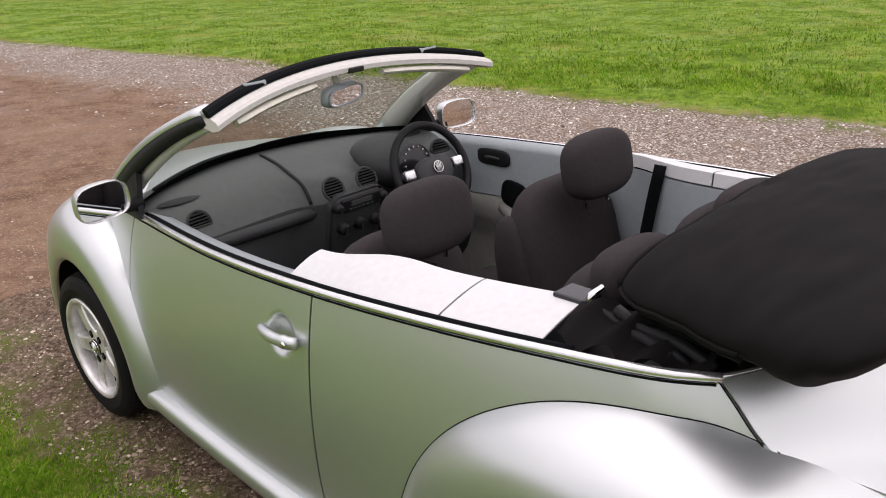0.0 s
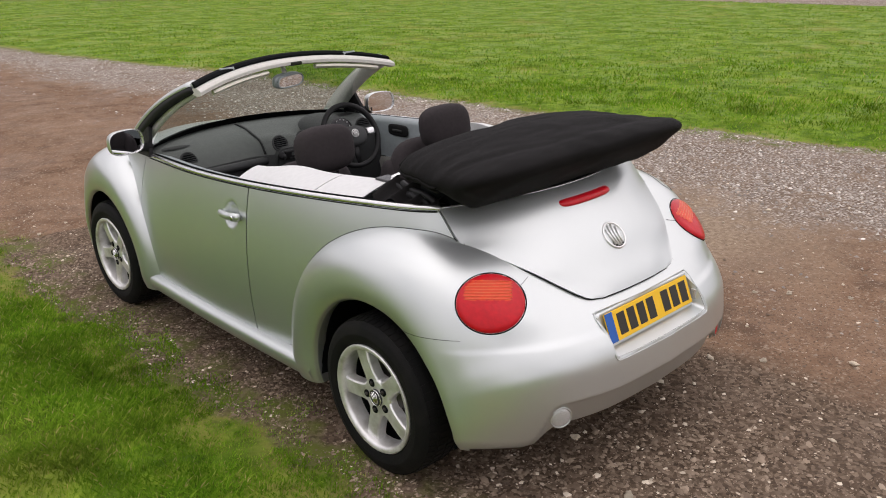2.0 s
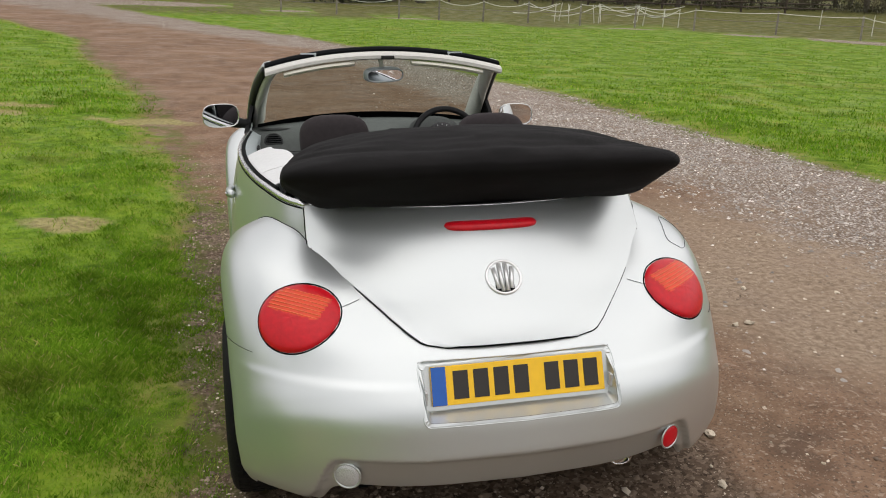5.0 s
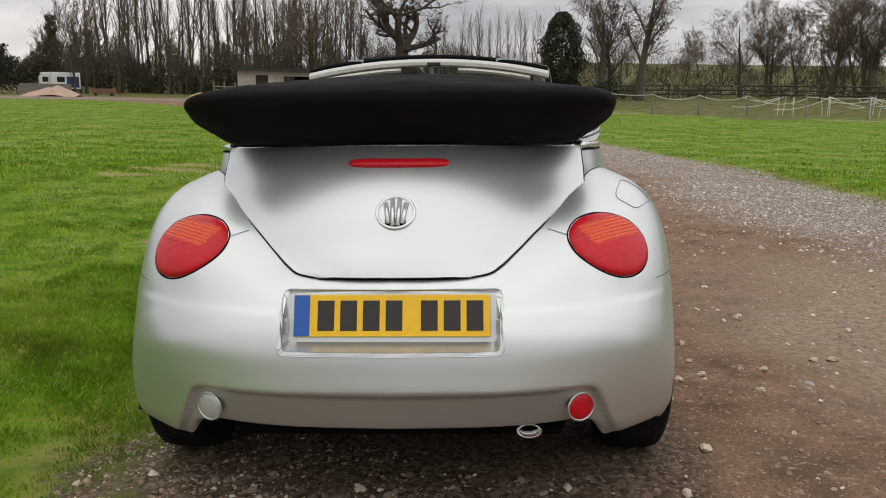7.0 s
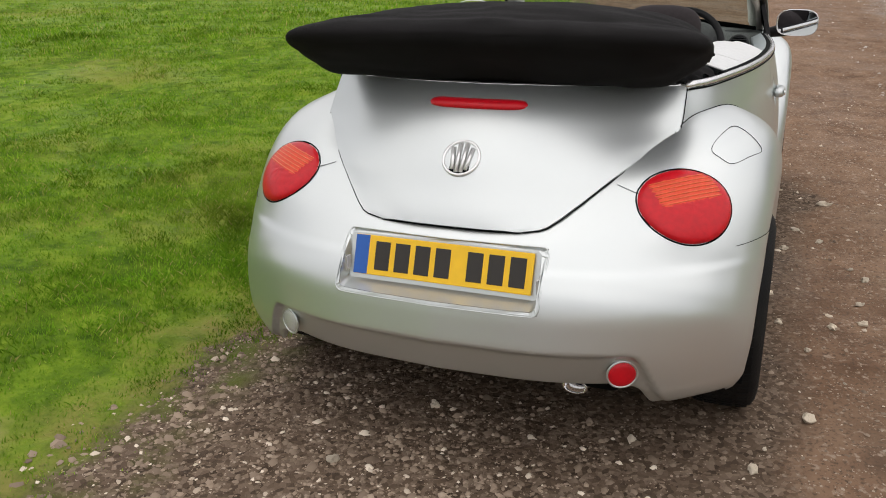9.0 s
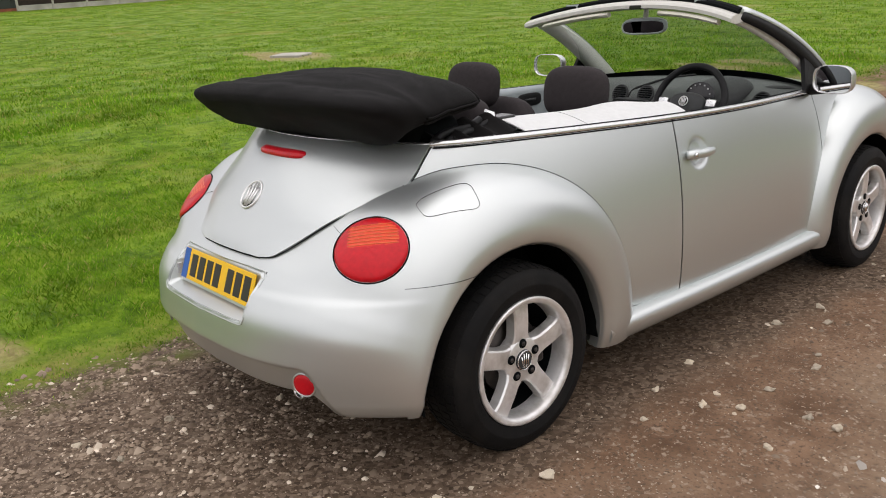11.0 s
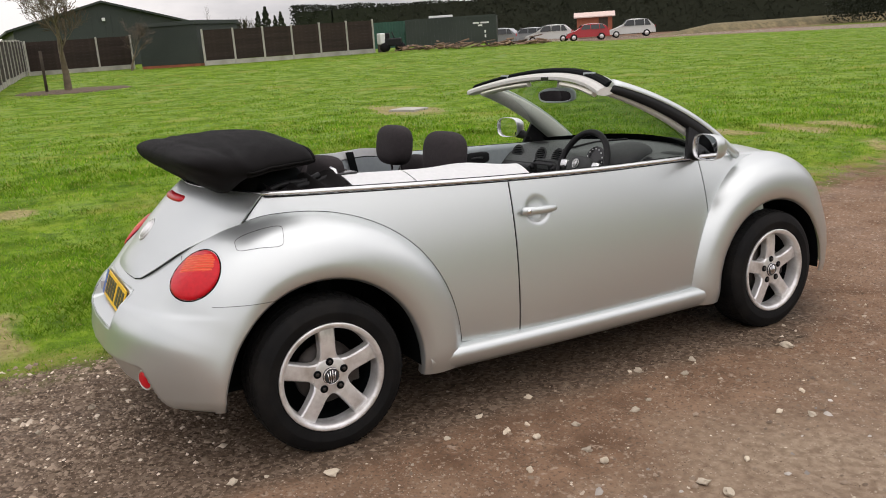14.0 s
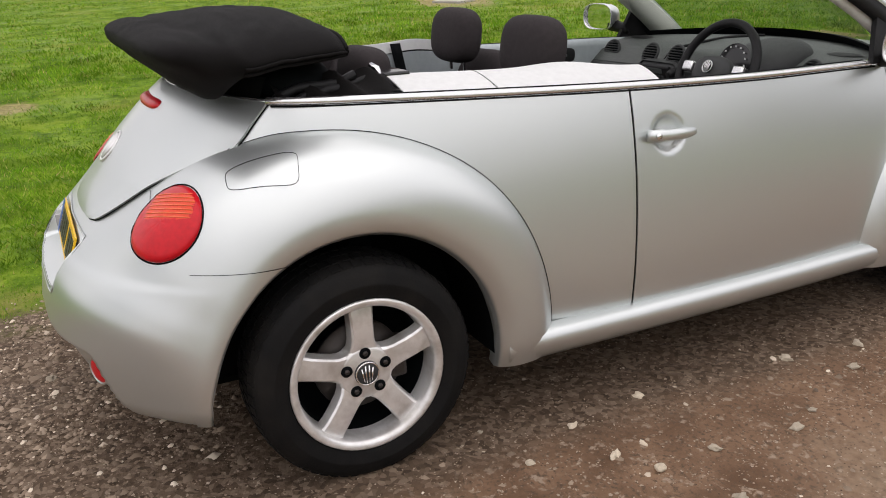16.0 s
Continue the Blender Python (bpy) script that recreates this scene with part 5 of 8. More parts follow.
# wheels
def make_wheel():
    w = new("wheel")
    w.parent = car
    w["label"] = "five-spoke silver alloy wheel with black tyre"
    prof = [(0.217, -0.090), (0.228, -0.100), (0.255, -0.104), (0.285, -0.101), (0.303, -0.090), (0.312, -0.072), (0.3155, -0.04), (0.316, 0.0), (0.3155, 0.04), (0.312, 0.072), (0.303, 0.090), (0.285, 0.101), (0.265, 0.105), (0.262, 0.1065), (0.258, 0.1055), (0.236, 0.103), (0.226, 0.099), (0.217, 0.090)]
    V, F = lathe(prof, 72)
    ty = raw("tyre", V, F, M_TYRE, w, "worn black tyre")
    # tread blocks
    V, F = [], []
    for row, (x0, x1) in enumerate(((-0.082, -0.052), (-0.045, -0.008), (0.0, 0.038), (0.047, 0.080))):
        for i in range(64):
            a0 = 2 * math.pi * (i + (0.5 if row % 2 else 0)) / 64
            a1 = a0 + 2 * math.pi / 64 * 0.72
            b = len(V)
            for a in (a0, a1):
                for x in (x0, x1):
                    for r in (0.306, 0.3185 - 0.006 * (abs(x) > 0.06)):
                        V.append((x, r * math.cos(a), r * math.sin(a)))
            F += [(b + 1, b + 3, b + 7, b + 5), (b, b + 1, b + 5, b + 4), (b + 2, b + 6, b + 7, b + 3), (b, b + 2, b + 3, b + 1), (b + 4, b + 5, b + 7, b + 6)]
    raw("tread", V, F, M_TYRE, ty, smooth=False)
    V, F = lathe([(0.218, 0.090), (0.221, 0.098), (0.219, 0.103), (0.215, 0.1045), (0.204, 0.1010), (0.1985, 0.096), (0.196, 0.086), (0.194, 0.066), (0.192, 0.030)], 72)
    rim = raw("rim", V, F, M_ALLOY, w, "silver alloy rim")
    # deep part of the alloy barrel: shade behind the spokes painted near-black
    V, F = lathe([(0.192, 0.030), (0.190, 0.0), (0.188, -0.08), (0.0, -0.082)], 48)
    raw("barrel", V, F, M_SEAM, rim, "inside of the rim with its shade painted near-black")
    bm = bmesh.new()
    for i in range(5):
        m = Matrix.Rotation(2 * math.pi * i / 5, 4, "X")
        rows = []
        for r, wd, x in ((0.030, 0.044, 0.074), (0.066, 0.041, 0.076), (0.082, 0.0345, 0.078), (0.098, 0.0320, 0.080), (0.13, 0.0318, 0.0825), (0.165, 0.0325, 0.083), (0.186, 0.0345, 0.081), (0.1975, 0.040, 0.078)):
            rows.append([bm.verts.new(m @ Vector(v)) for v in ((x - 0.040, -wd * 1.10, r), (x - 0.007, -wd, r), (x - 0.001, -wd * 0.84, r), (x, 0.0, r), (x - 0.001, wd * 0.84, r), (x - 0.007, wd, r), (x - 0.040, wd * 1.10, r))])
        for a, b in zip(rows, rows[1:]):
            for j in range(6):
                bm.faces.new((a[j], b[j], b[j + 1], a[j + 1]))
    bmesh.ops.recalc_face_normals(bm, faces=bm.faces)
    part("spokes", bm, M_ALLOY, rim, "", 30)
    V, F = lathe([(0.0, 0.0775), (0.068, 0.0775), (0.076, 0.074), (0.080, 0.060), (0.080, 0.03)], 40)
    raw("hub", V, F, M_ALLOY, rim)
    for i in range(5):
        a = 2 * math.pi * i / 5 + math.pi / 2
        V, F = lathe([(0.0, 0.0802), (0.0155, 0.0802), (0.0162, 0.0792), (0.0162, 0.06)], 18)
        raw("bolt_hole", [(v[0] + 0.0005, v[1] + 0.0585 * math.cos(a), v[2] + 0.0585 * math.sin(a)) for v in V], F, M_SEAM, rim)
        V, F = lathe([(0.0, 0.084), (0.0075, 0.083), (0.008, 0.078)], 6)
        raw("bolt", [(v[0] + 0.0005, v[1] + 0.0585 * math.cos(a), v[2] + 0.0585 * math.sin(a)) for v in V], F, M_BRAKE, rim)
    V, F = lathe([(0.0, 0.086), (0.031, 0.085), (0.0355, 0.080), (0.0355, 0.07)], 28)
    raw("centre_cap", V, F, M_DASHDARK, rim, "dark centre cap with chrome ring")
    V, F = tube([(0.0848, 0.0325 * math.cos(a), 0.0325 * math.sin(a)) for a in steps(0, 6.2832, 29)[:-1]], 0.0022, 5, closed=True)
    raw("cap_ring", V, F, M_CHROME, w)
    for a0, b0, a1, b1 in ((-0.52, 0.56, -0.34, -0.66), (-0.18, 0.80, -0.12, -0.80), (0.18, 0.80, 0.12, -0.80), (0.52, 0.56, 0.34, -0.66)):
        V, F = tube([(0.0865, 0.031 * a0, 0.031 * b0), (0.0865, 0.031 * a1, 0.031 * b1)], 0.0030, 4, up=(1, 0, 0))
        raw("cap_bar", V, F, M_CHROME, w)
    V, F = lathe([(0.05, 0.02), (0.128, 0.02), (0.128, 0.0), (0.05, 0.0)], 40)
    raw("brake_disc", V, F, M_BRAKE, w, "dull steel brake disc")
    bm = bmesh.new()
    box(bm, -0.01, 0.045, 0.07, 0.135, -0.06, 0.06, 0.012)
    part("caliper", bm, M_BRAKE, w)
    return w


wheel = make_wheel()
WX = 0.735
wheel.matrix_local = pose(WX, 0, HUB, 1, 0, 0)


def copy_part(ob, m):
    c = copy_thing(ob, m)
    return c


copy_part(wheel, pose(WX, BASE, HUB, 3, 0, 2))
copy_part(wheel, pose(-WX, 0, HUB, 22, 0, 180))
copy_part(wheel, pose(-WX, BASE, HUB, 28, 0, 182))

# bonnet
def hood_fn(u, v):
    y = ease(2.46, 3.21, v)
    w = ease(0.655, 0.40, v ** 1.5)
    x = (-1 + 2 * u) * w
    z = 0.960 - 0.030 * v - 0.083 * v ** 2.2 - 0.085 * (x / w) ** 2 * (0.55 + 0.6 * v)
    return Vector((x, y - 0.20 * (x / w) ** 2 * (1 - v), z))


sheet("bonnet", hood_fn, steps(0, 1, 40), steps(0, 1, 30), M_PAINT, car, "silver domed bonnet", 0.005, True)
for sign in (1, -1):
    along(lambda t: hood_fn(0.5 + 0.5 * sign, t) + Vector((sign * 0.003, 0, 0.0)), 24, 0.0022, "bonnet_gap", M_SEAM, car)
    c0, nrm = Vector((sign * 0.56, 3.01, 0.66)), Vector((sign * 0.50, 0.62, 0.60))
    V, F, *_ = disc_on(c0, nrm, (0, 0, 1), 0.11, 0.12, 0.05, 8, 32)
    raw("headlamp", V, F, M_CLEAR, car, "round clear headlamp")
# windscreen frame
HEAD = lambda u: Vector((0.575 * u, 1.735 - 0.105 * u * u, 1.402 - 0.058 * u * u - 0.006 * u ** 4))
FOOT = lambda u: Vector((0.665 * u, 2.40 - 0.26 * u * u, 0.962 - 0.025 * u * u))


def screen(u, v):
    a, b = HEAD(u), FOOT(u)
    p = a.lerp(b, v)
    bow = 4 * v * (1 - v)
    return p + Vector((0.012 * u * bow, 0.020 * bow, 0.030 * bow))


sheet("cowl", lambda u, v: FOOT(u) + Vector((0, -0.05 + 0.14 * v, -0.004 - 0.016 * v)), steps(-1, 1, 24), steps(0, 1, 5), M_BLACK, car, "black scuttle below the windscreen")
gl = sheet("windscreen", lambda u, v: screen(u * 0.99, 0.03 + 0.95 * v), steps(-1, 1, 24), steps(0, 1, 14), M_GLASS, car, "slightly tinted windscreen glass")
gl.visible_shadow = False
sheet("glass_border", lambda u, v: screen(u * 0.985, 0.905 + 0.080 * v) - Vector((0, 0.004, 0.003)), steps(-1, 1, 24), steps(0, 1, 4), M_SEAM, car, "black border along the foot of the glass")
# header rail: silver outside, black seal on top, grey lining inside
us = steps(-1.06, 1.06, 40)
hp = [HEAD(u) for u in us]


def rail(name, sec, material, label=""):
    V, F = [], []
    k = len(sec)
    for p in hp:
        for y, z in sec:
            V.append((p.x, p.y + y, p.z + z))
    for i in range(len(hp) - 1):
        for j in range(k):
            F.append((i * k + j, (i + 1) * k + j, (i + 1) * k + (j + 1) % k, i * k + (j + 1) % k))
    F += [tuple(reversed(range(k))), tuple((len(hp) - 1) * k + j for j in range(k))]
    return raw(name, V, flip(F), material, car, label, smooth=False)


rail("header_rail", [(0.055, -0.022), (0.03, 0.012), (-0.005, 0.022), (-0.02, 0.006), (0.0, -0.012)], M_PAINT, "silver windscreen header")
rail("header_seal", [(-0.002, 0.024), (-0.030, 0.021), (-0.044, 0.012), (-0.046, 0.002), (-0.03, -0.002), (-0.012, 0.008)], M_SEAM, "black rubber roof seal on the header")
rail("header_lining", [(-0.012, 0.000), (-0.046, 0.000), (-0.078, -0.008), (-0.090, -0.018), (-0.090, -0.034), (-0.05, -0.042), (0.01, -0.034), (0.045, -0.03)], M_PILLAR, "pale grey header lining")
for x0 in (-0.385, 0.385):
    p = HEAD(x0 / 0.575)
    bm = bmesh.new()
    box(bm, p.x - 0.040, p.x + 0.040, p.y - 0.038, p.y - 0.020, p.z + 0.004, p.z + 0.0235, 0.004)
    latch = part("roof_latch_socket", bm, M_DOORCARD, car, "bright-rimmed latch slot in the header")
    bm = bmesh.new()
    box(bm, p.x - 0.033, p.x + 0.033, p.y - 0.035, p.y - 0.023, p.z + 0.010, p.z + 0.0242, 0.002)
    part("slot", bm, M_SEAM, latch)
p = HEAD(0.04)
bm = bmesh.new()
box(bm, p.x - 0.035, p.x + 0.035, p.y - 0.094, p.y - 0.060, p.z - 0.040, p.z - 0.020, 0.004)
part("header_lamp", bm, M_GLOSSBLACK, car, "small dark lamp in the header lining")
# sun visors and the mirror
for sign in (1, -1):
    bm = bmesh.new()
    for i, u in enumerate(steps(0.26, 0.90, 10)):
        p = HEAD(u * sign)
        ring = []
        for k in range(8):
            a = 2 * math.pi * k / 8
            ring.append(bm.verts.new((p.x, p.y - 0.068 + 0.028 * math.cos(a) * (0.6 if i in (0, 9) else 1), p.z - 0.056 + 0.013 * math.sin(a))))
        if i:
            for k in range(8):
                bm.faces.new((prev[k], prev[(k + 1) % 8], ring[(k + 1) % 8], ring[k]))
        else:
            bm.faces.new(ring)
        prev = ring
    bm.faces.new(prev)
    bmesh.ops.recalc_face_normals(bm, faces=bm.faces)
    part("sun_visor", bm, M_VISOR, car, "folded-up cream sun visor", 60)
im = new("interior_mirror")
im.parent = car
im["label"] = "rear-view mirror on the windscreen"
im.matrix_local = pose(0.012, 1.735, 1.278, 7, 0, 19) @ Matrix.Scale(1.2, 4)
cushion("mirror_shell", 0.094, 0.022, 0.034, pose(0, 0.004, 0), M_DOORCARD, im, "grey rounded mirror surround", 3.2)
face = [(0.086 * abs(math.cos(a)) ** 0.62 * (1 if math.cos(a) > 0 else -1), y, 0.0265 * abs(math.sin(a)) ** 0.62 * (1 if math.sin(a) > 0 else -1)) for y in (-0.0195, -0.012) for a in steps(0, 2 * math.pi, 33)[:-1]]
V, F = tube([Vector(p) * 1.03 for p in face[:32]], 0.0035, 6, closed=True, up=(0, 1, 0))
raw("mirror_rim", V, F, M_DOORCARD, im)
raw("mirror_face", face, [tuple(range(32)), tuple(range(63, 31, -1))] + [(k, k + 32, (k + 1) % 32 + 32, (k + 1) % 32) for k in range(32)], M_MIRROR, im, smooth=False)
V, F = tube([(0, 0.01, 0.02), (0, 0.03, 0.06), (0, 0.03, 0.10)], 0.011, 8)
raw("mirror_stem", V, F, M_PILLAR, im)
# wiper arms along the foot of the glass
for x0, x1 in ((-0.55, 0.06), (0.02, 0.60)):
    V, F = tube([FOOT(x / 0.665) + Vector((0, 0.02 - 0.03 * t, 0.022 + 0.01 * math.sin(3.14 * t))) for t, x in zip(steps(0, 1, 12), steps(x0, x1, 12))], 0.008, 6)
    raw("wiper", V, F, M_BLACK, car, "black wiper blade")

# A pillars: silver outer, black seal, pale lining
for sign in (1, -1):
    path = []
    for t in steps(0, 1, 22):
        a, b = HEAD(1.04), Vector((0.690, 2.36, 0.915))
        p = a.lerp(b, t) + Vector((0.022, 0.035, 0.052)) * 4 * t * (1 - t) * 0.8
        path.append((Vector((sign * p.x, p.y, p.z)), t))
    def pil(name, sec_fn, material, label="", upto=22):
        V, F = [], []
        for p, t in path[:upto]:
            sec = sec_fn(t)
            k = len(sec)
            for a, b in sec:
                V.append((p.x + sign * a, p.y + b * 0.62, p.z + b * 0.78))
        for i in range(upto - 1):
            for j in range(k):
                F.append((i * k + j, i * k + (j + 1) % k, (i + 1) * k + (j + 1) % k, (i + 1) * k + j))
        F += [tuple(reversed(range(k))), tuple((upto - 1) * k + j for j in range(k))]
        return raw(name, V, F if sign > 0 else flip(F), material, car, label)
    pil("pillar_skin", lambda t: [(-0.045, 0.030), (-0.02, 0.040), (0.012, 0.030), (0.022, 0.006), (0.012, -0.006), (-0.03, 0.0)], M_PAINT, "silver windscreen pillar")
    pil("pillar_seal", lambda t: [(0.020, 0.004), (0.022, -0.022 - 0.02 * t), (0.006, -0.038 - 0.03 * t), (-0.012, -0.03 - 0.02 * t), (0.0, 0.0)], M_BLACK, "black door-glass seal on the pillar", 18)
    pil("pillar_lining", lambda t: [(-0.050, 0.02), (-0.004, -0.012), (-0.008, -0.040 - 0.035 * t), (-0.024, -0.052 - 0.05 * t), (-0.05 - 0.012 * t, -0.035 - 0.02 * t), (-0.066 - 0.02 * t, 0.0)], M_PILLAR, "pale grey pillar lining", 19)
    # black sail and mirror
    bm = bmesh.new()
    tri_pts = [(0.722, 1.985, 0.95), (0.700, 2.26, 0.945), (0.676, 2.10, 1.10), (0.668, 2.05, 1.13)]
    fr = [bm.verts.new((sign * (x + 0.008), y, z)) for x, y, z in tri_pts]
    bk = [bm.verts.new((sign * (x - 0.012), y, z)) for x, y, z in tri_pts]
    bm.faces.new(fr), bm.faces.new(bk)
    for i in range(4):
        bm.faces.new((fr[i], fr[(i + 1) % 4], bk[(i + 1) % 4], bk[i]))
    bmesh.ops.recalc_face_normals(bm, faces=bm.faces)
    part("mirror_sail", bm, M_BLACK, car, "black triangular mirror mount")
    wm = new("wing_mirror")
    wm.parent = car
    wm["label"] = "silver wing mirror with rounded shell"
    wm.matrix_local = pose(sign * 0.848, 2.005 if sign > 0 else 1.975, 1.010 if sign > 0 else 1.050, 0, 0, sign * -9)
    V, F = [], []
    nv, nu = 14, 28
    for i in range(nv + 1):
        f = i / nv
        d = 0.105 * f
        sc = math.sqrt(max(0.0, 1 - (f ** 2.6))) if i < nv else 0
        for k in range(nu):
            a = 2 * math.pi * k / nu
            cx, cz = math.cos(a), math.sin(a)
            m = (abs(cx) ** 3.2 + abs(cz) ** 3.2) ** (-1 / 3.2)
            wz = 0.068 if cz > 0 else 0.060
            V.append((0.098 * m * cx * sc - sign * 0.012 * f, d - 0.02, wz * m * cz * sc))
    for i in range(nv):
        for k in range(nu):
            F.append((i * nu + k, (i + 1) * nu + k, (i + 1) * nu + (k + 1) % nu, i * nu + (k + 1) % nu))
    raw("mirror_shell", V, flip(F), M_PAINT, wm)
    def oval(scale, y):
        P = []
        for k in range(nu):
            a = 2 * math.pi * k / nu
            cx, cz = math.cos(a), math.sin(a)
            m = (abs(cx) ** 3.2 + abs(cz) ** 3.2) ** (-1 / 3.2)
            P.append((0.098 * m * cx * scale, y, (0.068 if cz > 0 else 0.060) * m * cz * scale))
        return P
    rimv = oval(1.0, -0.02) + oval(0.955, -0.024) + oval(0.94, -0.005)
    rf = [(b * nu + k, b * nu + (k + 1) % nu, (b + 1) * nu + (k + 1) % nu, (b + 1) * nu + k) for b in range(2) for k in range(nu)]
    raw("mirror_bezel", rimv, rf, M_BRIGHT, wm, "silver rim round the mirror glass")
    raw("mirror_face", oval(0.95, -0.008), [tuple(range(nu))], M_MIRROR, wm, smooth=False)
    V, F = tube([(-sign * 0.06, 0.02, -0.035), (-sign * 0.13, 0.03, -0.05), (-sign * 0.16, 0.03, -0.05)], [0.032, 0.026, 0.03], 10, up=(0, 1, 0))
    raw("mirror_arm", V, F, M_BLACK, wm)

# folded soft top
TOP_W = [(-0.420, 0.34), (-0.414, 0.47), (-0.398, 0.560), (-0.365, 0.616), (-0.31, 0.632), (-0.22, 0.628), (-0.12, 0.612), (-0.03, 0.592), (0.04, 0.574), (0.09, 0.552), (0.125, 0.515)]
TOP_T = [(-0.420, 1.190), (-0.40, 1.206), (-0.36, 1.222), (-0.28, 1.234), (-0.18, 1.245), (-0.08, 1.249), (0.0, 1.246), (0.06, 1.233), (0.10, 1.211), (0.125, 1.173)]
TOP_B = [(-0.420, 1.160), (-0.40, 1.136), (-0.36, 1.100), (-0.31, 1.064), (-0.275, 1.041), (-0.245, 1.037), (-0.215, 1.056), (-0.165, 1.098), (-0.1, 1.112), (0.06, 1.118), (0.125, 1.122)]
# half section from the middle of the underside over the pointed side to the middle of the top
TOP_SX = [(0, 0.0), (0.20, 0.52), (0.32, 0.80), (0.40, 0.895), (0.46, 0.975), (0.50, 1.0), (0.54, 0.990), (0.62, 0.89), (0.76, 0.57), (1.0, 0.0)]
TOP_SZ = [(0, 0.0), (0.20, 0.0), (0.32, 0.015), (0.40, 0.16), (0.46, 0.33), (0.50, 0.46), (0.54, 0.62), (0.62, 0.79), (0.76, 0.93), (1.0, 1.0)]
# towards the front the cover ends in a hem along its lower edge
TOP_SZ_FRONT = [(0, 0.10), (0.20, 0.08), (0.32, 0.05), (0.40, 0.02), (0.46, 0.03), (0.50, 0.14), (0.54, 0.27), (0.62, 0.54), (0.76, 0.86), (1.0, 1.0)]


def top_fn(u, v):
    """v: 0 and 1 under the middle, 0.5 on top."""
    y = -0.420 + 0.545 * u
    w, zt, zb = lerp_table(TOP_W, y), lerp_table(TOP_T, y), lerp_table(TOP_B, y)
    t = 2 * v if v <= 0.5 else 2 - 2 * v
    side = 1 if v <= 0.5 else -1
    x = side * w * lerp_table(TOP_SX, t)
    z = zb + (zt - zb) * ease(lerp_table(TOP_SZ, t), lerp_table(TOP_SZ_FRONT, t), smooth01((y + 0.24) / 0.10))
    on_top = smooth01((t - 0.5) / 0.14)
    on_side = smooth01((abs(x) - 0.26) / 0.22)
    # the side flap is folded over along a slanting crease; the cloth sags and puckers
    line = y + 0.19 - 0.55 * (0.60 - abs(x))
    fold = on_top * on_side * (0.007 * smooth01(line / 0.02) + 0.006 * math.exp(-(line / 0.018) ** 2) - 0.005 * math.exp(-((line - 0.05) / 0.03) ** 2))
    fold += 0.0075 * noise.noise(Vector((x * 3.1, y * 8.0, 3.0 * side))) + 0.0035 * noise.noise(Vector((x * 9.0 + y * 14.0, y * 21.0 - x * 5.0, 7.0)))
    fold -= 0.004 * math.exp(-((y + 0.33 - 0.25 * x * x) / 0.02) ** 2) * on_top
    return Vector((x, y + 0.004 * noise.noise(Vector((x * 6.0, z * 20.0, 1.0))), z + fold))


V, F = grid(top_fn, steps(0, 1, 60), steps(0, 1, 97)[:-1])
F += [(i * 96 + 95, i * 96, (i + 1) * 96, (i + 1) * 96 + 95) for i in range(59)] + [tuple(reversed(range(96))), tuple(59 * 96 + j for j in range(96))]
raw("folded_roof", V, F, M_CANVAS, car, "folded black canvas soft top")
V, F = tube([top_fn(0.975, v) + Vector((0, 0.004, 0)) for v in steps(0.22, 0.78, 40)], 0.007, 6)
raw("roof_piping", V, F, M_CANVAS, car)
for sign in (1, -1):
    for at_v, rad in ((0.268, 0.0055), (0.252, 0.0045)):
        V, F = tube([top_fn(u, 0.5 - sign * at_v) + Vector((sign * 0.003, 0, -0.002)) for u in steps(0.42, 0.985, 28)], rad, 6)
        raw("roof_piping", V, F, M_CANVAS, car, "black piping along the folded roof")
    # hinge frame and crumpled cloth in the gap below
    for dy, z0, z1, rad in ((0.0, 1.025, 1.070, 0.013), (0.05, 1.012, 1.065, 0.010), (0.09, 1.02, 1.04, 0.015)):
        V, F = tube([(sign * (0.535 - 0.03 * t), -0.10 + dy + 0.24 * t, ease(z0, z1, t) + 0.01 * math.sin(6 * t)) for t in steps(0, 1, 9)], rad, 6)
        raw("roof_frame_arm", V, F, M_BLACK, car, "black folding roof frame arm")
    V, F = grid(lambda u, v: Vector((sign * (0.560 + 0.045 * u - 0.10 * v + 0.012 * math.sin(17 * u + 5 * v)), -0.10 + 0.33 * u, 1.012 + 0.060 * v + 0.012 * math.sin(21 * u + 3 * v))), steps(0, 1, 24), steps(0, 1, 8))
    raw("roof_cloth", V, F, M_CANVAS, car, "crumpled black cloth at the roof hinge")

for bx_, by_ in ((-0.25, -0.03), (0.25, -0.03), (0.0, -0.06)):
    V, F = pillow(0.27, 0.15, 0.065, 2.4)
    raw("roof_lining", [(v[0] + bx_, v[1] + by_, v[2] + 1.055) for v in V], F, M_SEAM, car, "dark folded roof lining")
sheet("roof_skirt", lambda u, v: Vector(((-1 + 2 * u) * ease(0.50, 0.53, v), lid_y((-1 + 2 * u) * 0.50, 1.02) + 0.028 + 0.02 * v, ease(1.016, 1.085, v))), steps(0, 1, 30), steps(0, 1, 5), M_SEAM, car, "black cloth skirt between roof and lid")
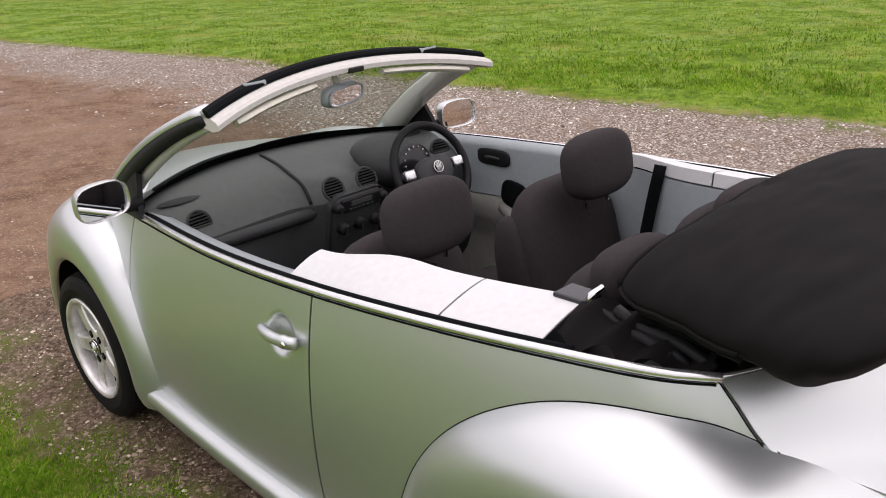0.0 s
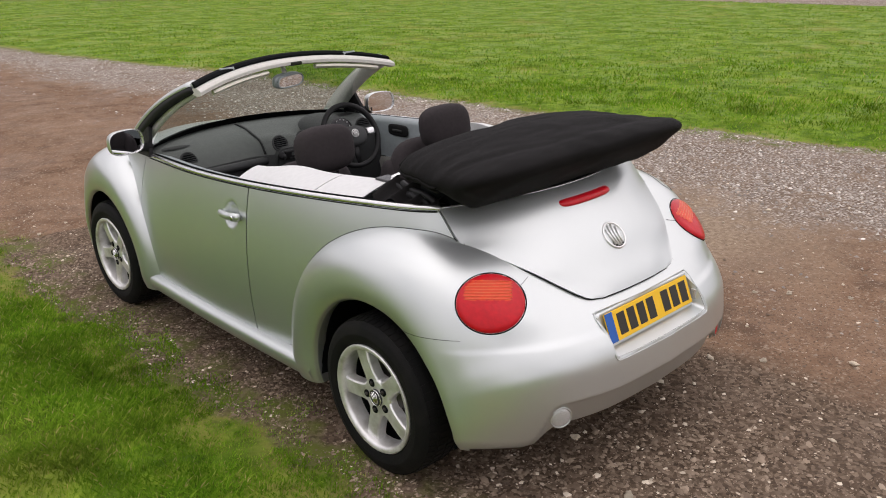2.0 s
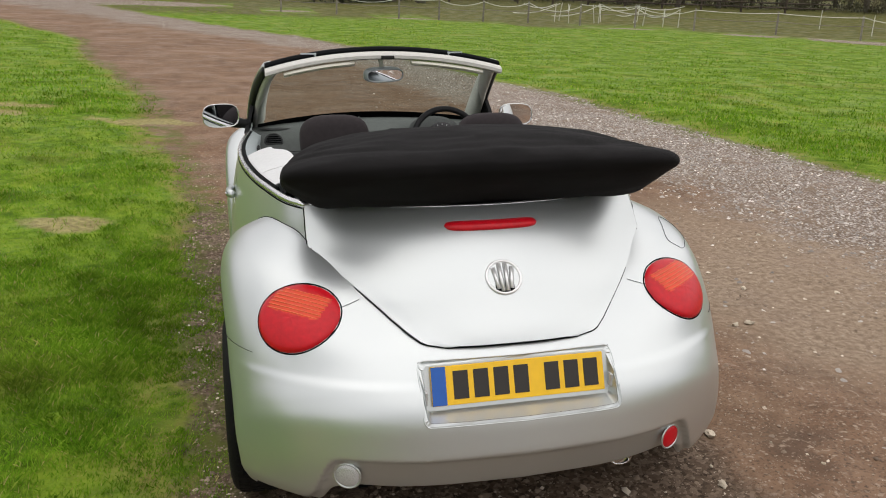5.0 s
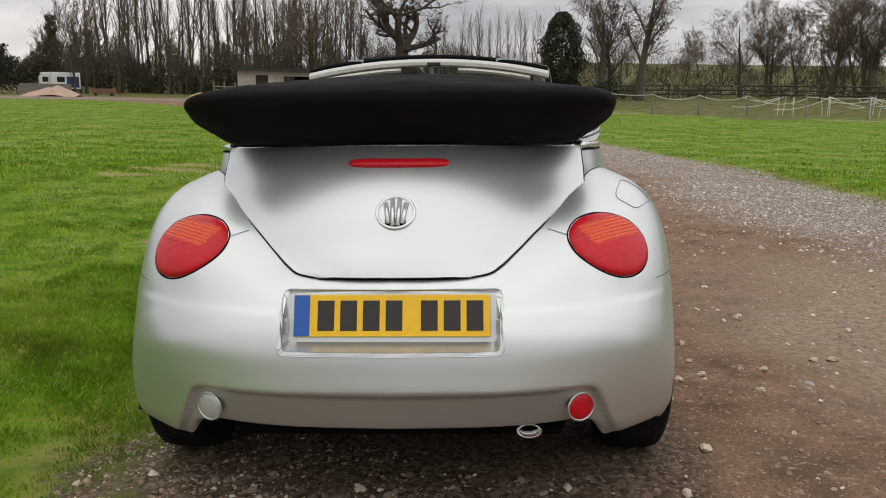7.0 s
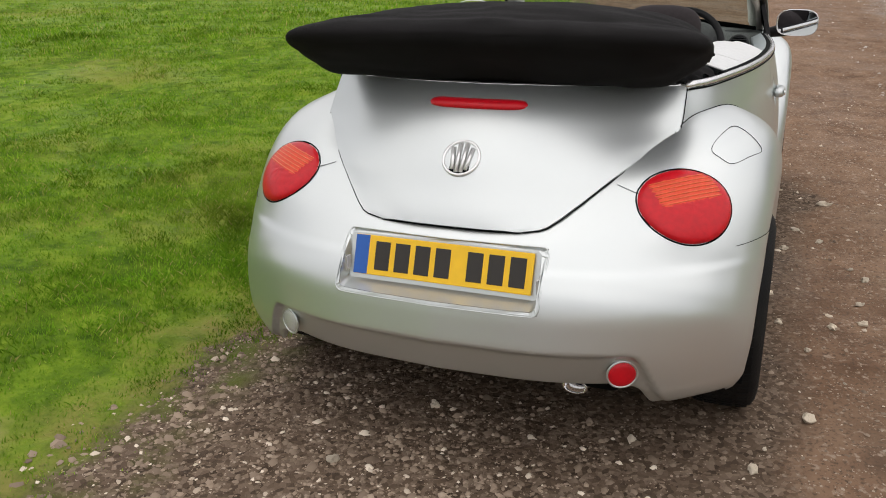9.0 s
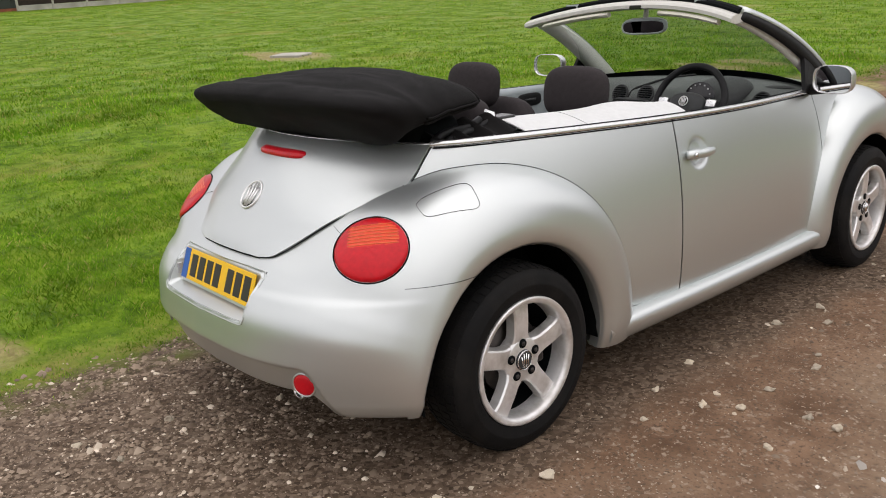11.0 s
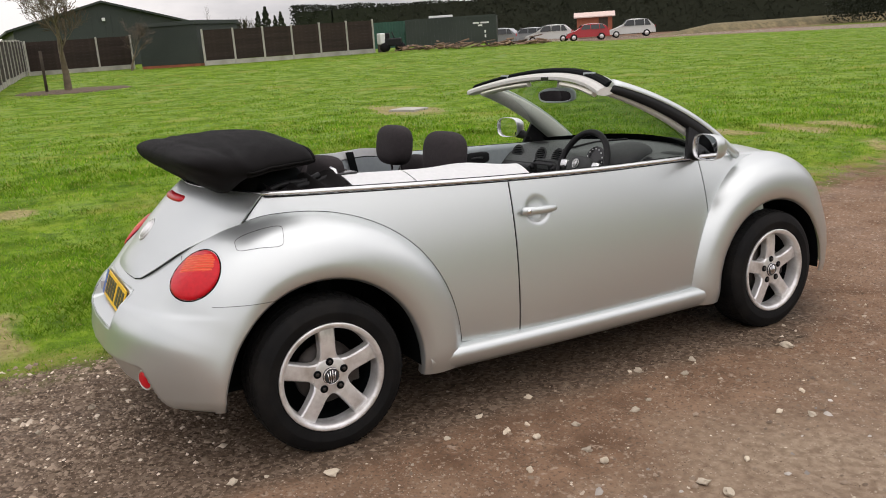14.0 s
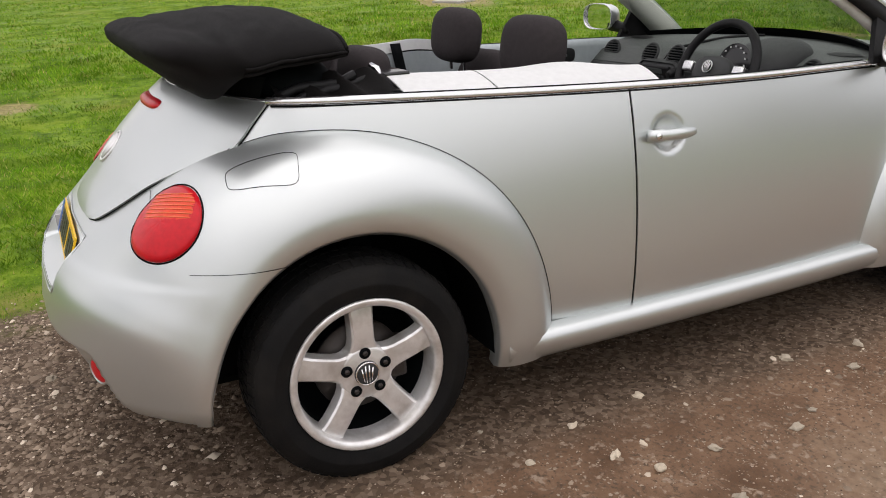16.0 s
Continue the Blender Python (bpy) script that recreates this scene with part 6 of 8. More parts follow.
# trim panels beside the rear seats
for sign in (1, -1):
    def trim(u, v):
        y = ease(0.235, 1.045, u)
        xo = lerp_table(BELT_X, y) - 0.034
        hump = 0.020 * math.exp(-((y - 0.80) / 0.13) ** 2)
        xi = xo - (0.155 - 0.05 * smooth01((y - 0.7) / 0.3))
        z0 = lerp_table(BELT_Z, y) + 0.010
        if v < 0.7:
            t = v / 0.7
            return Vector((sign * ease(xo, xi, t), y, z0 + (0.026 + hump * 0.8) * math.sin(t * 1.57) + 0.010 * t))
        t = (v - 0.7) / 0.3
        return Vector((sign * (xi - 0.02 * math.sin(t * 1.57)), y, z0 + 0.036 + hump * 0.8 - 0.34 * t))
    sheet("side_trim_face", lambda u, v: trim(u, 0.74 + 0.26 * v), steps(0, 1, 26), steps(0, 1, 8), M_DOORCARD, car, "blue-grey panel beside the rear seat", 0.004, sign < 0)
    for y0, y1 in ((0.0, 0.33), (0.338, 1.0)):
        sheet("side_trim", lambda u, v: trim(ease(y0, y1, u), v * 0.735), steps(0, 1, 26), steps(0, 1, 20), M_TRIM, car, "pale grey moulded trim beside the rear seat", 0.004, sign < 0)
    bm = bmesh.new()
    box(bm, sign * 0.475 - 0.035, sign * 0.475 + 0.035, 0.225, 0.31, 1.045, 1.062, 0.006)
    part("roof_latch", bm, M_GLOSSBLACK, car, "black roof latch plate")
    V, F = tube([(sign * 0.49, 0.23, 1.03), (sign * 0.49, 0.215, 1.075), (sign * 0.46, 0.21, 1.08)], 0.010, 8)
    raw("roof_pin", V, F, M_CHROME, car, "bright steel roof pin")
    # door card
    def card(u, v):
        y = ease(0.98, 2.02, u)
        xb = lerp_table(BELT_X, y) - 0.032
        z = lerp_table(BELT_Z, y) + 0.014 - 0.70 * v
        return Vector((sign * (xb - 0.048 * smooth01(v / 0.02) - 0.02 * smooth01((v - 0.33) / 0.05) + 0.05 * smooth01((v - 0.45) / 0.2)), y, z))
    sheet("door_card_top", lambda u, v: card(u, v * 0.34), steps(0, 1, 12), steps(0, 1, 16), M_DOORCARD, car, "blue-grey upper door panel", 0, sign < 0)
    sheet("door_card", lambda u, v: card(u, 0.345 + v * 0.655), steps(0, 1, 12), steps(0, 1, 16), M_CARDLOW, car, "beige-grey lower door panel", 0, sign < 0)
    xb = lerp_table(BELT_X, 1.6) - 0.068
    op = cushion("door_opener", 0.010, 0.092, 0.036, pose(sign * (xb - 0.016), 1.603, 0.902), M_BLACK, car, "black oval door-opener recess", 3.6)
    cushion("door_pocket", 0.012, 0.075, 0.060, pose(sign * (xb - 0.022), 1.485, 0.755, 12, 0, 0), M_SEAM, car, "dark hollow behind the door pull", 3.0)
    V, F = tube([(sign * (xb - 0.026), 1.56, 0.902), (sign * (xb - 0.032), 1.60, 0.905), (sign * (xb - 0.026), 1.64, 0.902)], 0.007, 6)
    raw("lever", V, F, M_DASHDARK, op)
    V, F = tube([(sign * (xb - 0.02), 1.18, 0.62), (sign * (xb - 0.045), 1.30, 0.635), (sign * (xb - 0.045), 1.46, 0.66), (sign * (xb - 0.015), 1.56, 0.69)], 0.026, 8)
    raw("armrest", V, F, M_CARDLOW, car, "beige-grey door pull and armrest")
    bm = bmesh.new()
    box(bm, sign * (xb + 0.01) - 0.012, sign * (xb + 0.01) + 0.012, 1.72, 1.90, 0.60, 0.66, 0.008)
    part("speaker_grille", bm, M_BLACK, car, "black speaker grille in the door")

# floor and bulkheads of the cabin
bm = bmesh.new()
box(bm, -0.74, 0.74, 0.47, 2.06, 0.22, 0.30, 0.01)
part("cabin_floor", bm, M_DASHDARK, car, "dark carpeted cabin floor")
bm = bmesh.new()
box(bm, -0.6, 0.6, 0.05, 0.12, 0.3, 0.98, 0.01)
part("rear_bulkhead", bm, M_SEAM, car)
bm = bmesh.new()
box(bm, -0.70, 0.70, 2.25, 2.30, 0.30, 0.90, 0.01)
part("front_bulkhead", bm, M_SEAM, car)


# seats
for sx in (1, -1):
    s = new("front_seat")
    s.parent = car
    s["label"] = "charcoal cloth front seat with large headrest"
    ox, oy = sx * 0.345, 0.03 if sx > 0 else 0.10
    lean = 20
    cushion("headrest", 0.152, 0.066, 0.108, pose(ox, 0.795 + oy, 1.070, -8, 0, 0), M_SEAT, s, "rounded charcoal headrest", 3.0)
    for px in (-0.06, 0.06):
        V, F = tube([(ox + px, 0.80 + oy, 0.93), (ox + px, 0.795 + oy, 1.05)], 0.007, 8)
        raw("headrest_post", V, F, M_CHROME, s)
    cushion("backrest", 0.245, 0.085, 0.33, pose(ox, 0.91 + oy, 0.675, lean - 32, 0, 0), M_SEAT, s, "charcoal cloth backrest", 3.4)
    for w in (-1, 1):
        cushion("bolster", 0.055, 0.085, 0.27, pose(ox + w * 0.215, 0.955 + oy, 0.64, lean - 32, 0, w * 6), M_SEAT, s, "", 2.6)
    cushion("seat_base", 0.25, 0.27, 0.085, pose(ox, 1.22 + oy, 0.415, 7, 0, 0), M_SEAT, s, "charcoal cloth seat cushion", 3.2)
    bm = bmesh.new()
    box(bm, ox - 0.2, ox + 0.2, 1.0 + oy, 1.45 + oy, 0.29, 0.36, 0.02)
    part("seat_runner", bm, M_BLACK, s)
for sx in (1, -1):
    s = new("rear_seat")
    s.parent = car
    s["label"] = "charcoal cloth rear seat"
    cushion("backrest", 0.225, 0.085, 0.30, pose(sx * 0.245, 0.285, 0.755, -14, 0, 0), M_SEAT, s, "rounded charcoal rear backrest", 3.0)
    cushion("headrest", 0.135, 0.06, 0.075, pose(sx * 0.27, 0.255, 1.045, -10, 0, 0), M_SEAT, s, "low charcoal rear headrest", 3.0)
    cushion("seat_base", 0.235, 0.22, 0.08, pose(sx * 0.245, 0.50, 0.47, 8, 0, 0), M_SEAT, s, "", 3.2)
# belts
for sign in (1, -1):
    V, F = grid(lambda u, v: Vector((sign * (0.520 - 0.05 * u), 0.70 + 0.05 * u + (v - 0.5) * 0.045, 1.040 - 0.40 * u + 0.02 * math.sin(3 * u))), steps(0, 1, 8), [0, 1])
    ob = raw("seat_belt", V, F, M_SEAM, car, "black seat belt hanging down the side")
    sol = ob.modifiers.new("thickness", "SOLIDIFY")
    sol.thickness = 0.003


# dashboard
def dash_section(x):
    """Outline (y, z) of the dash, from the glass back to the knees."""
    d = 0.045 * (x / 0.66) ** 2
    pod = 0.115 * math.exp(-((x + 0.02) / 0.135) ** 4)
    cr = 0.022 * (1 - (x / 0.685) ** 2)
    return [(2.36 - 2.6 * d, 0.952 + cr), (2.22 - 1.5 * d, 0.960 + cr), (2.07 - d, 0.960 + cr), (1.97 - d - pod * 0.4, 0.950 + cr * 0.5), (1.885 - d - pod * 0.85, 0.918 + pod * 0.35), (1.838 - d - pod, 0.872 + pod * 0.1), (1.818 - d - pod, 0.81), (1.815 - d - pod, 0.70), (1.80 - d - pod, 0.60), (1.86 - d, 0.45), (1.95 - d, 0.32)]


xs = steps(-0.685, 0.685, 45)
V, F = [], []
kk = 11
for x in xs:
    for y, z in dash_section(x):
        V.append((x, y, z))
for i in range(len(xs) - 1):
    for j in range(kk - 1):
        F.append((i * kk + j, i * kk + j + 1, (i + 1) * kk + j + 1, (i + 1) * kk + j))
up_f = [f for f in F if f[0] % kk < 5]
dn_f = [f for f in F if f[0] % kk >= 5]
dash = new("dashboard")
dash.parent = car
dash["label"] = "deep grey-green moulded dashboard"
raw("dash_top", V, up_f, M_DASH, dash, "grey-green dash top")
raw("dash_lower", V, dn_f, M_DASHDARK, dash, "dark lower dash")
# roll bar that divides the passenger shelf
V, F = tube([(-0.655 + 0.55 * t, 1.80 - 0.01 * t, 0.845) for t in steps(0, 1, 14)], 0.024, 10)
raw("grab_bar", V, F, M_DASHDARK, dash, "dark padded grab bar")
V, F = tube([tuple(lerp_table(list(zip((0, 0.25, 0.5, 0.75, 1), c)), t) for c in ((-0.05, -0.09, -0.12, -0.14, -0.15), (2.28, 2.10, 1.95, 1.845, 1.785), (0.984, 0.985, 0.968, 0.947, 0.885))) for t in steps(0, 1, 24)], 0.007, 6)
raw("dash_seam", V, F, M_BLACK, dash)
# centre stack
cs = new("centre_console")
cs.parent = car
cs["label"] = "dark centre console with radio and round knobs"
CST = pose(-0.02, 1.672, 0.842, 15, 0, 0)
def on_stack(bm):
    bmesh.ops.transform(bm, matrix=CST, verts=bm.verts)
    return bm
bm = bmesh.new()
part("stack_face", on_stack(box(bm, -0.125, 0.125, -0.012, 0.05, -0.25, 0.085, 0.045, 4)), M_DASHDARK, cs, "", 40)
bm = bmesh.new()
part("radio", on_stack(box(bm, -0.09, 0.09, -0.018, 0.0, 0.02, 0.075, 0.006)), M_BLACK, cs, "black radio with small display")
bm = bmesh.new()
part("display", on_stack(box(bm, -0.05, 0.05, -0.0195, -0.01, 0.045, 0.066, 0.001)), M_DASH, cs)
for j in range(6):
    bm = bmesh.new()
    part("button", on_stack(box(bm, -0.058 + j * 0.02, -0.043 + j * 0.02, -0.021, -0.01, 0.027, 0.037, 0.002)), M_DASHDARK, cs)
def knob(x, z, r, parent, mat_=None):
    V, F = lathe([(0.0, -0.034), (r * 0.8, -0.034), (r * 0.92, -0.028), (r, -0.012), (r * 1.15, -0.012), (r * 1.2, 0.0)], 24, "y")
    k = raw("knob", [CST @ Vector((v[0] + x, v[1], v[2] + z)) for v in V], flip(F), mat_ or M_BLACK, parent)
    bm = bmesh.new()
    part("pointer", on_stack(box(bm, x - 0.003, x + 0.003, -0.038, -0.03, z - r * 0.8, z + r * 0.8, 0.001)), M_DASHDARK, k)
for x, z, r in ((-0.105, 0.05, 0.018), (0.105, 0.05, 0.018), (-0.075, -0.045, 0.024), (0.0, -0.04, 0.024), (0.075, -0.045, 0.024)):
    knob(x, z, r, cs)
bm = bmesh.new()
box(bm, -0.10, 0.10, 0.98, 1.76, 0.29, 0.44, 0.04, 3)
part("tunnel", bm, M_DASHDARK, cs, "dark tunnel between the seats", 40)
V, F = tube([(0, 1.50, 0.43), (0.0, 1.49, 0.56)], 0.010, 8)
raw("gear_lever", V, F, M_BLACK, cs, "black gear lever")
cushion("gear_knob", 0.022, 0.022, 0.03, pose(0, 1.485, 0.58), M_GLOSSBLACK, cs, "", 2.2)
V, F = tube([(0.02, 1.02, 0.46), (0.02, 1.22, 0.50)], 0.016, 8)
raw("handbrake", V, F, M_BLACK, cs, "black handbrake lever")


def vent(c, nrm, r, parent):
    nrm = Vector(nrm).normalized()
    e = new("air_vent")
    e.parent = parent
    e["label"] = "round slatted air vent"
    V, F, sd, tp, nn = disc_on(c, nrm, (0, 0, 1), r, r, 0.002, 3, 28)
    raw("vent_back", V, F, M_SEAM, e)
    ring = [Vector(c) + sd * r * math.cos(a) + tp * r * math.sin(a) for a in steps(0, 6.2832, 33)[:-1]]
    V, F = tube(ring, r * 0.14, 6, closed=True)
    raw("vent_ring", V, F, M_DASHDARK, e)
    for k in range(-3, 4):
        b = k * r * 0.25
        h = math.sqrt(max(0, r * r - b * b)) * 0.93
        V, F = tube([Vector(c) + tp * b + sd * -h + nn * 0.006, Vector(c) + tp * b + sd * h + nn * 0.006], r * 0.06, 4, up=nn)
        raw("slat", V, F, M_DASHDARK, e)


vent((-0.105, 1.692, 0.948), (0, -1, 0.45), 0.044, dash)
vent((0.052, 1.692, 0.950), (0, -1, 0.45), 0.044, dash)
vent((-0.575, 1.850, 0.918), (0.1, -1, 0.4), 0.046, dash)
vent((0.585, 1.850, 0.918), (-0.1, -1, 0.4), 0.046, dash)
for cx, cy, w in ((-0.56, 2.02, 0.085), (0.56, 2.04, 0.085)):
    V, F, *_ = disc_on((cx, cy, 0.966), (0, -0.05, 1), (0, 1, 0), w, 0.035, 0.004, 3, 24)
    raw("defrost_grille", V, F, M_BLACK, dash)
# instrument binnacle and the wheel
cushion("instrument_hood", 0.150, 0.17, 0.085, pose(0.335, 1.90, 0.925, 12, 0, 0), M_DASHDARK, dash, "rounded hood over the instruments", 2.4)
V, F, *_ = disc_on((0.335, 1.728, 0.945), (0, -1, 0.25), (0, 0, 1), 0.082, 0.072, 0.006, 4, 32)
dial = raw("instrument_dial", V, F, M_GLOSSBLACK, dash, "dark round instrument dial")
for k in range(11):
    a = radians(-30 + k * 24)
    bm = bmesh.new()
    p0 = Vector((0.335 + 0.062 * math.cos(a), 1.7185 + 0.062 * math.sin(a) * 0.24, 0.945 + 0.060 * math.sin(a)))
    box(bm, p0.x - 0.003, p0.x + 0.003, p0.y - 0.002, p0.y + 0.001, p0.z - 0.003, p0.z + 0.003)
    part("dial_mark", bm, M_TRIM, dial)
sw = new("steering_wheel")
sw.parent = car
sw["label"] = "black three-spoke steering wheel with silver inserts"
sw.matrix_local = pose(0.338, 1.635, 0.925, -24, 0, 0)
V, F = tube([(0.183 * math.cos(a), 0, 0.183 * math.sin(a)) for a in steps(0, 6.2832, 49)[:-1]], 0.0165, 10, closed=True, up=(0, 1, 0))
raw("wheel_rim", V, F, M_BLACK, sw)
cushion("airbag_pad", 0.095, 0.03, 0.062, pose(0, -0.012, -0.012), M_DASHDARK, sw, "dark airbag pad", 2.6)
for x0, z0, x1, z1 in ((-0.17, 0.0, -0.06, 0.0), (0.17, 0.0, 0.06, 0.0), (0.0, -0.17, 0.0, -0.05)):
    V, F = tube([(x0, 0.0, z0), (x1, -0.004, z1)], [0.016, 0.024], 8, up=(0, 1, 0), squash=0.6)
    raw("spoke", V, F, M_BLACK, sw)
for x in (-0.128, 0.128):
    bm = bmesh.new()
    box(bm, x - 0.026, x + 0.026, -0.028, -0.004, -0.021, 0.021, 0.008, 2)
    part("spoke_insert", bm, M_BRIGHT, sw, "satin silver spoke insert", 50)
badge((0, -0.044, 0.0), (0, -1, 0), 0.024, sw)
V, F = tube([(0.338, 1.65, 0.92), (0.338, 1.83, 0.85)], 0.035, 12)
raw("steering_column", V, F, M_BLACK, car)
for x in (0.24, 0.44):
    V, F = tube([(0.338, 1.71, 0.90), (x, 1.68, 0.93)], 0.007, 6)
    raw("stalk", V, F, M_BLACK, car)
car.matrix_world = CAR_SET


# ---- beyond the lawn ----
def gz(x, y):
    return float(ground_z(np.array([x]), np.array([y]))[0])


M_BARK = mat("bark", (0.085, 0.072, 0.056), 0.9, 0, 0.35, 3, stain=(0.075, 0.085, 0.045), stain_scale=0.6)
M_TWIG = mat("twigs", (0.118, 0.088, 0.058), 0.9, 0, 0.3, 1.5)
M_OAKTWIG = mat("dark_oak_twigs", (0.075, 0.058, 0.042), 0.9, 0, 0.3, 1.5)
M_PALEBARK = mat("pale_bark", (0.16, 0.125, 0.085), 0.9, 0, 0.25, 4)
M_LEAF = island_mat("dark_leaves", (0.012, 0.020, 0.007), (0.034, 0.046, 0.016), 0.8)
M_IVY = island_mat("ivy", (0.026, 0.032, 0.011), (0.085, 0.088, 0.034), 0.7)
M_SCRUB = island_mat("scrub", (0.034, 0.031, 0.014), (0.105, 0.088, 0.046), 0.9)
M_HEDGE = island_mat("hedge_leaves", (0.008, 0.012, 0.005), (0.021, 0.027, 0.010), 0.85)
M_GREENSHEET = mat("dark_green_cladding", (0.028, 0.037, 0.032), 0.6, 0, 0.12, 0.7, stain=(0.038, 0.046, 0.040), stain_scale=0.4)
M_FENCE = mat("dark_brown_fence_boards", (0.030, 0.018, 0.014), 0.85, 0, 0.3, 5, rand=0.2)
M_CONCRETE = mat("pale_concrete", (0.42, 0.40, 0.36), 0.9, 0, 0.15, 6, 0.3, 60, stain=(0.30, 0.29, 0.25), stain_scale=1.5, rand=0.08)
M_FELT = mat("dark_roof_felt", (0.035, 0.034, 0.033), 0.9, 0, 0.25, 2)
M_CREAM = mat("weathered_cream_render", (0.50, 0.47, 0.41), 0.9, 0, 0.12, 1.2, stain=(0.36, 0.33, 0.27), stain_scale=0.9)
M_DARKIN = mat("dark_opening", (0.015, 0.014, 0.013), 0.9)
M_RAIL = mat("grey_wood", (0.22, 0.20, 0.17), 0.9, 0, 0.25, 6, rand=0.2)
M_BROWNWOOD = mat("brown_wood", (0.065, 0.050, 0.036), 0.9, 0, 0.25, 6, rand=0.2)
M_TAPE = mat("white_fence_tape", (0.62, 0.62, 0.56), 0.6, 0, 0.1, 10)
M_WHITE = mat("white_paint", (0.74, 0.74, 0.73), 0.4, 0, 0.05, 2, coat=0.3)
M_NAVY = mat("navy_panel", (0.015, 0.025, 0.10), 0.4, 0, 0.1, 3, coat=0.3)
M_SAND = mat("pink_sand", (0.42, 0.30, 0.22), 0.95, 0, 0.12, 4, 0.6, 12)
M_STRAW = mat("yellow_straw", (0.46, 0.32, 0.13), 0.95, 0, 0.25, 9, 0.6, 12)
M_BRICKRED = mat("orange_brick", (0.34, 0.11, 0.06), 0.85, 0, 0.15, 3)
M_ROOFPALE = mat("pale_pink_roof", (0.62, 0.48, 0.42), 0.7, 0, 0.1, 3)
M_TIMBER = mat("reddish_brown_timber", (0.16, 0.085, 0.055), 0.9, 0, 0.2, 4, rand=0.2)
M_LOG = mat("cut_logs", (0.20, 0.13, 0.085), 0.9, 0, 0.3, 6, rand=0.75)
M_TEAL = mat("green_tarpaulin", (0.022, 0.085, 0.062), 0.5, 0, 0.12, 2)
M_CARRED = mat("red_car_paint", (0.42, 0.010, 0.018), 0.25, 0.1, 0.03, 9, coat=0.6)
M_CARSILVER = mat("far_silver_paint", (0.62, 0.62, 0.61), 0.28, 0.5, 0.03, 9, coat=0.5)
M_CARGREY = mat("far_grey_paint", (0.36, 0.38, 0.39), 0.28, 0.5, 0.03, 9, coat=0.5)
M_CARGLASS = mat("dark_car_glass", (0.015, 0.018, 0.018), 0.06, 0, 0.0)
M_BANK = mat("straw_brown_turf", (0.17, 0.135, 0.065), 0.95, 0, 0.35, 3, 0.8, 14, stain=(0.10, 0.085, 0.04), stain_scale=0.9)
M_MULCH = mat("brown_mulch", (0.105, 0.070, 0.045), 0.95, 0, 0.4, 14, 0.8, 40)


def limb(V, F, p, q, r0, r1, segs=4):
    d = (q - p)
    if d.length < 1e-5:
        return
    d.normalize()
    s = d.orthogonal().normalized()
    t = d.cross(s)
    b = len(V)
    for c, r in ((p, r0), (q, r1)):
        for k in range(segs):
            a = 6.2832 * k / segs
            V.append(c + s * (r * math.cos(a)) + t * (r * math.sin(a)))
    for k in range(segs if segs > 2 else 1):
        F.append((b + k, b + (k + 1) % segs, b + segs + (k + 1) % segs, b + segs + k))


def grow(rng, height, trunk_r, spread_deg, levels, kids, upward, first, curl=0.25, lean=0.0, min_r=0.016, shrink=0.72, thick=1.0, fine=0):
    """Limbs and twigs of a bare tree: two lists of vertices and faces."""
    wood, twig = ([], []), ([], [])

    def branch(p, d, length, r, level):
        n = 4 + fine if level < 2 + fine else (2 if level < levels - 1 else 1)
        V, F = wood if level < max(2, levels - 3) else twig
        step = length / n
        taper = 0.88 if level == 0 else 0.6
        pts = [(p.copy(), r)]
        for i in range(n):
            d = (d + Vector((rng.uniform(-1, 1), rng.uniform(-1, 1), rng.uniform(-0.6, 1) * upward + upward * 0.2)) * curl).normalized()
            q = p + d * step
            r2 = max(min_r, r * (1 - taper * (i + 1) / n))
            limb(V, F, p, q, max(min_r, r * (1 - taper * i / n)), r2, 6 if level == 0 else (4 if level == 1 else (3 if level < levels - 3 else 2)))
            p = q
            pts.append((p.copy(), r2))
        if level >= levels - 1:
            return
        for k in range(kids[level]):
            f = first if level == 0 else 0.25
            t = f + (1 - f) * (k + rng.random()) / kids[level]
            i = min(n - 1, int(t * n))
            a, b = pts[i], pts[i + 1]
            u = t * n - i
            q = a[0].lerp(b[0], u)
            rr = max(min_r, (a[1] + (b[1] - a[1]) * u) * rng.uniform(0.30, 0.52) * thick)
            ang = radians(rng.uniform(0.6, 1.25) * spread_deg)
            az = rng.uniform(0, 6.2832)
            o = d.orthogonal().normalized()
            o.rotate(Matrix.Rotation(az, 3, d))
            nd = (d * math.cos(ang) + o * math.sin(ang))
            nd = (nd + Vector((0, 0, upward * 0.45))).normalized()
            branch(q, nd, length * shrink * rng.uniform(0.65, 1.05) * (1 - 0.25 * t * (level == 0)), rr, level + 1)

    branch(Vector((0, 0, -0.2)), Vector((lean, 0, 1)).normalized(), height * 0.62, trunk_r, 0)
    return wood, twig


def leaf_cloud(rng, n, sampler, size):
    """Many small ragged leaves at sampled places."""
    V, F = [], []
    for _ in range(n):
        p = sampler()
        a = Vector((rng.gauss(0, 1), rng.gauss(0, 1), rng.gauss(0, 1))).normalized()
        b = a.orthogonal().normalized()
        c = a.cross(b)
        s = size * rng.uniform(0.5, 1.3)
        k = len(V)
        V += [p + b * s, p + c * s * 0.6, p - b * s * 0.8, p - c * s * 0.7]
        F.append((k, k + 1, k + 2, k + 3))
    return V, F


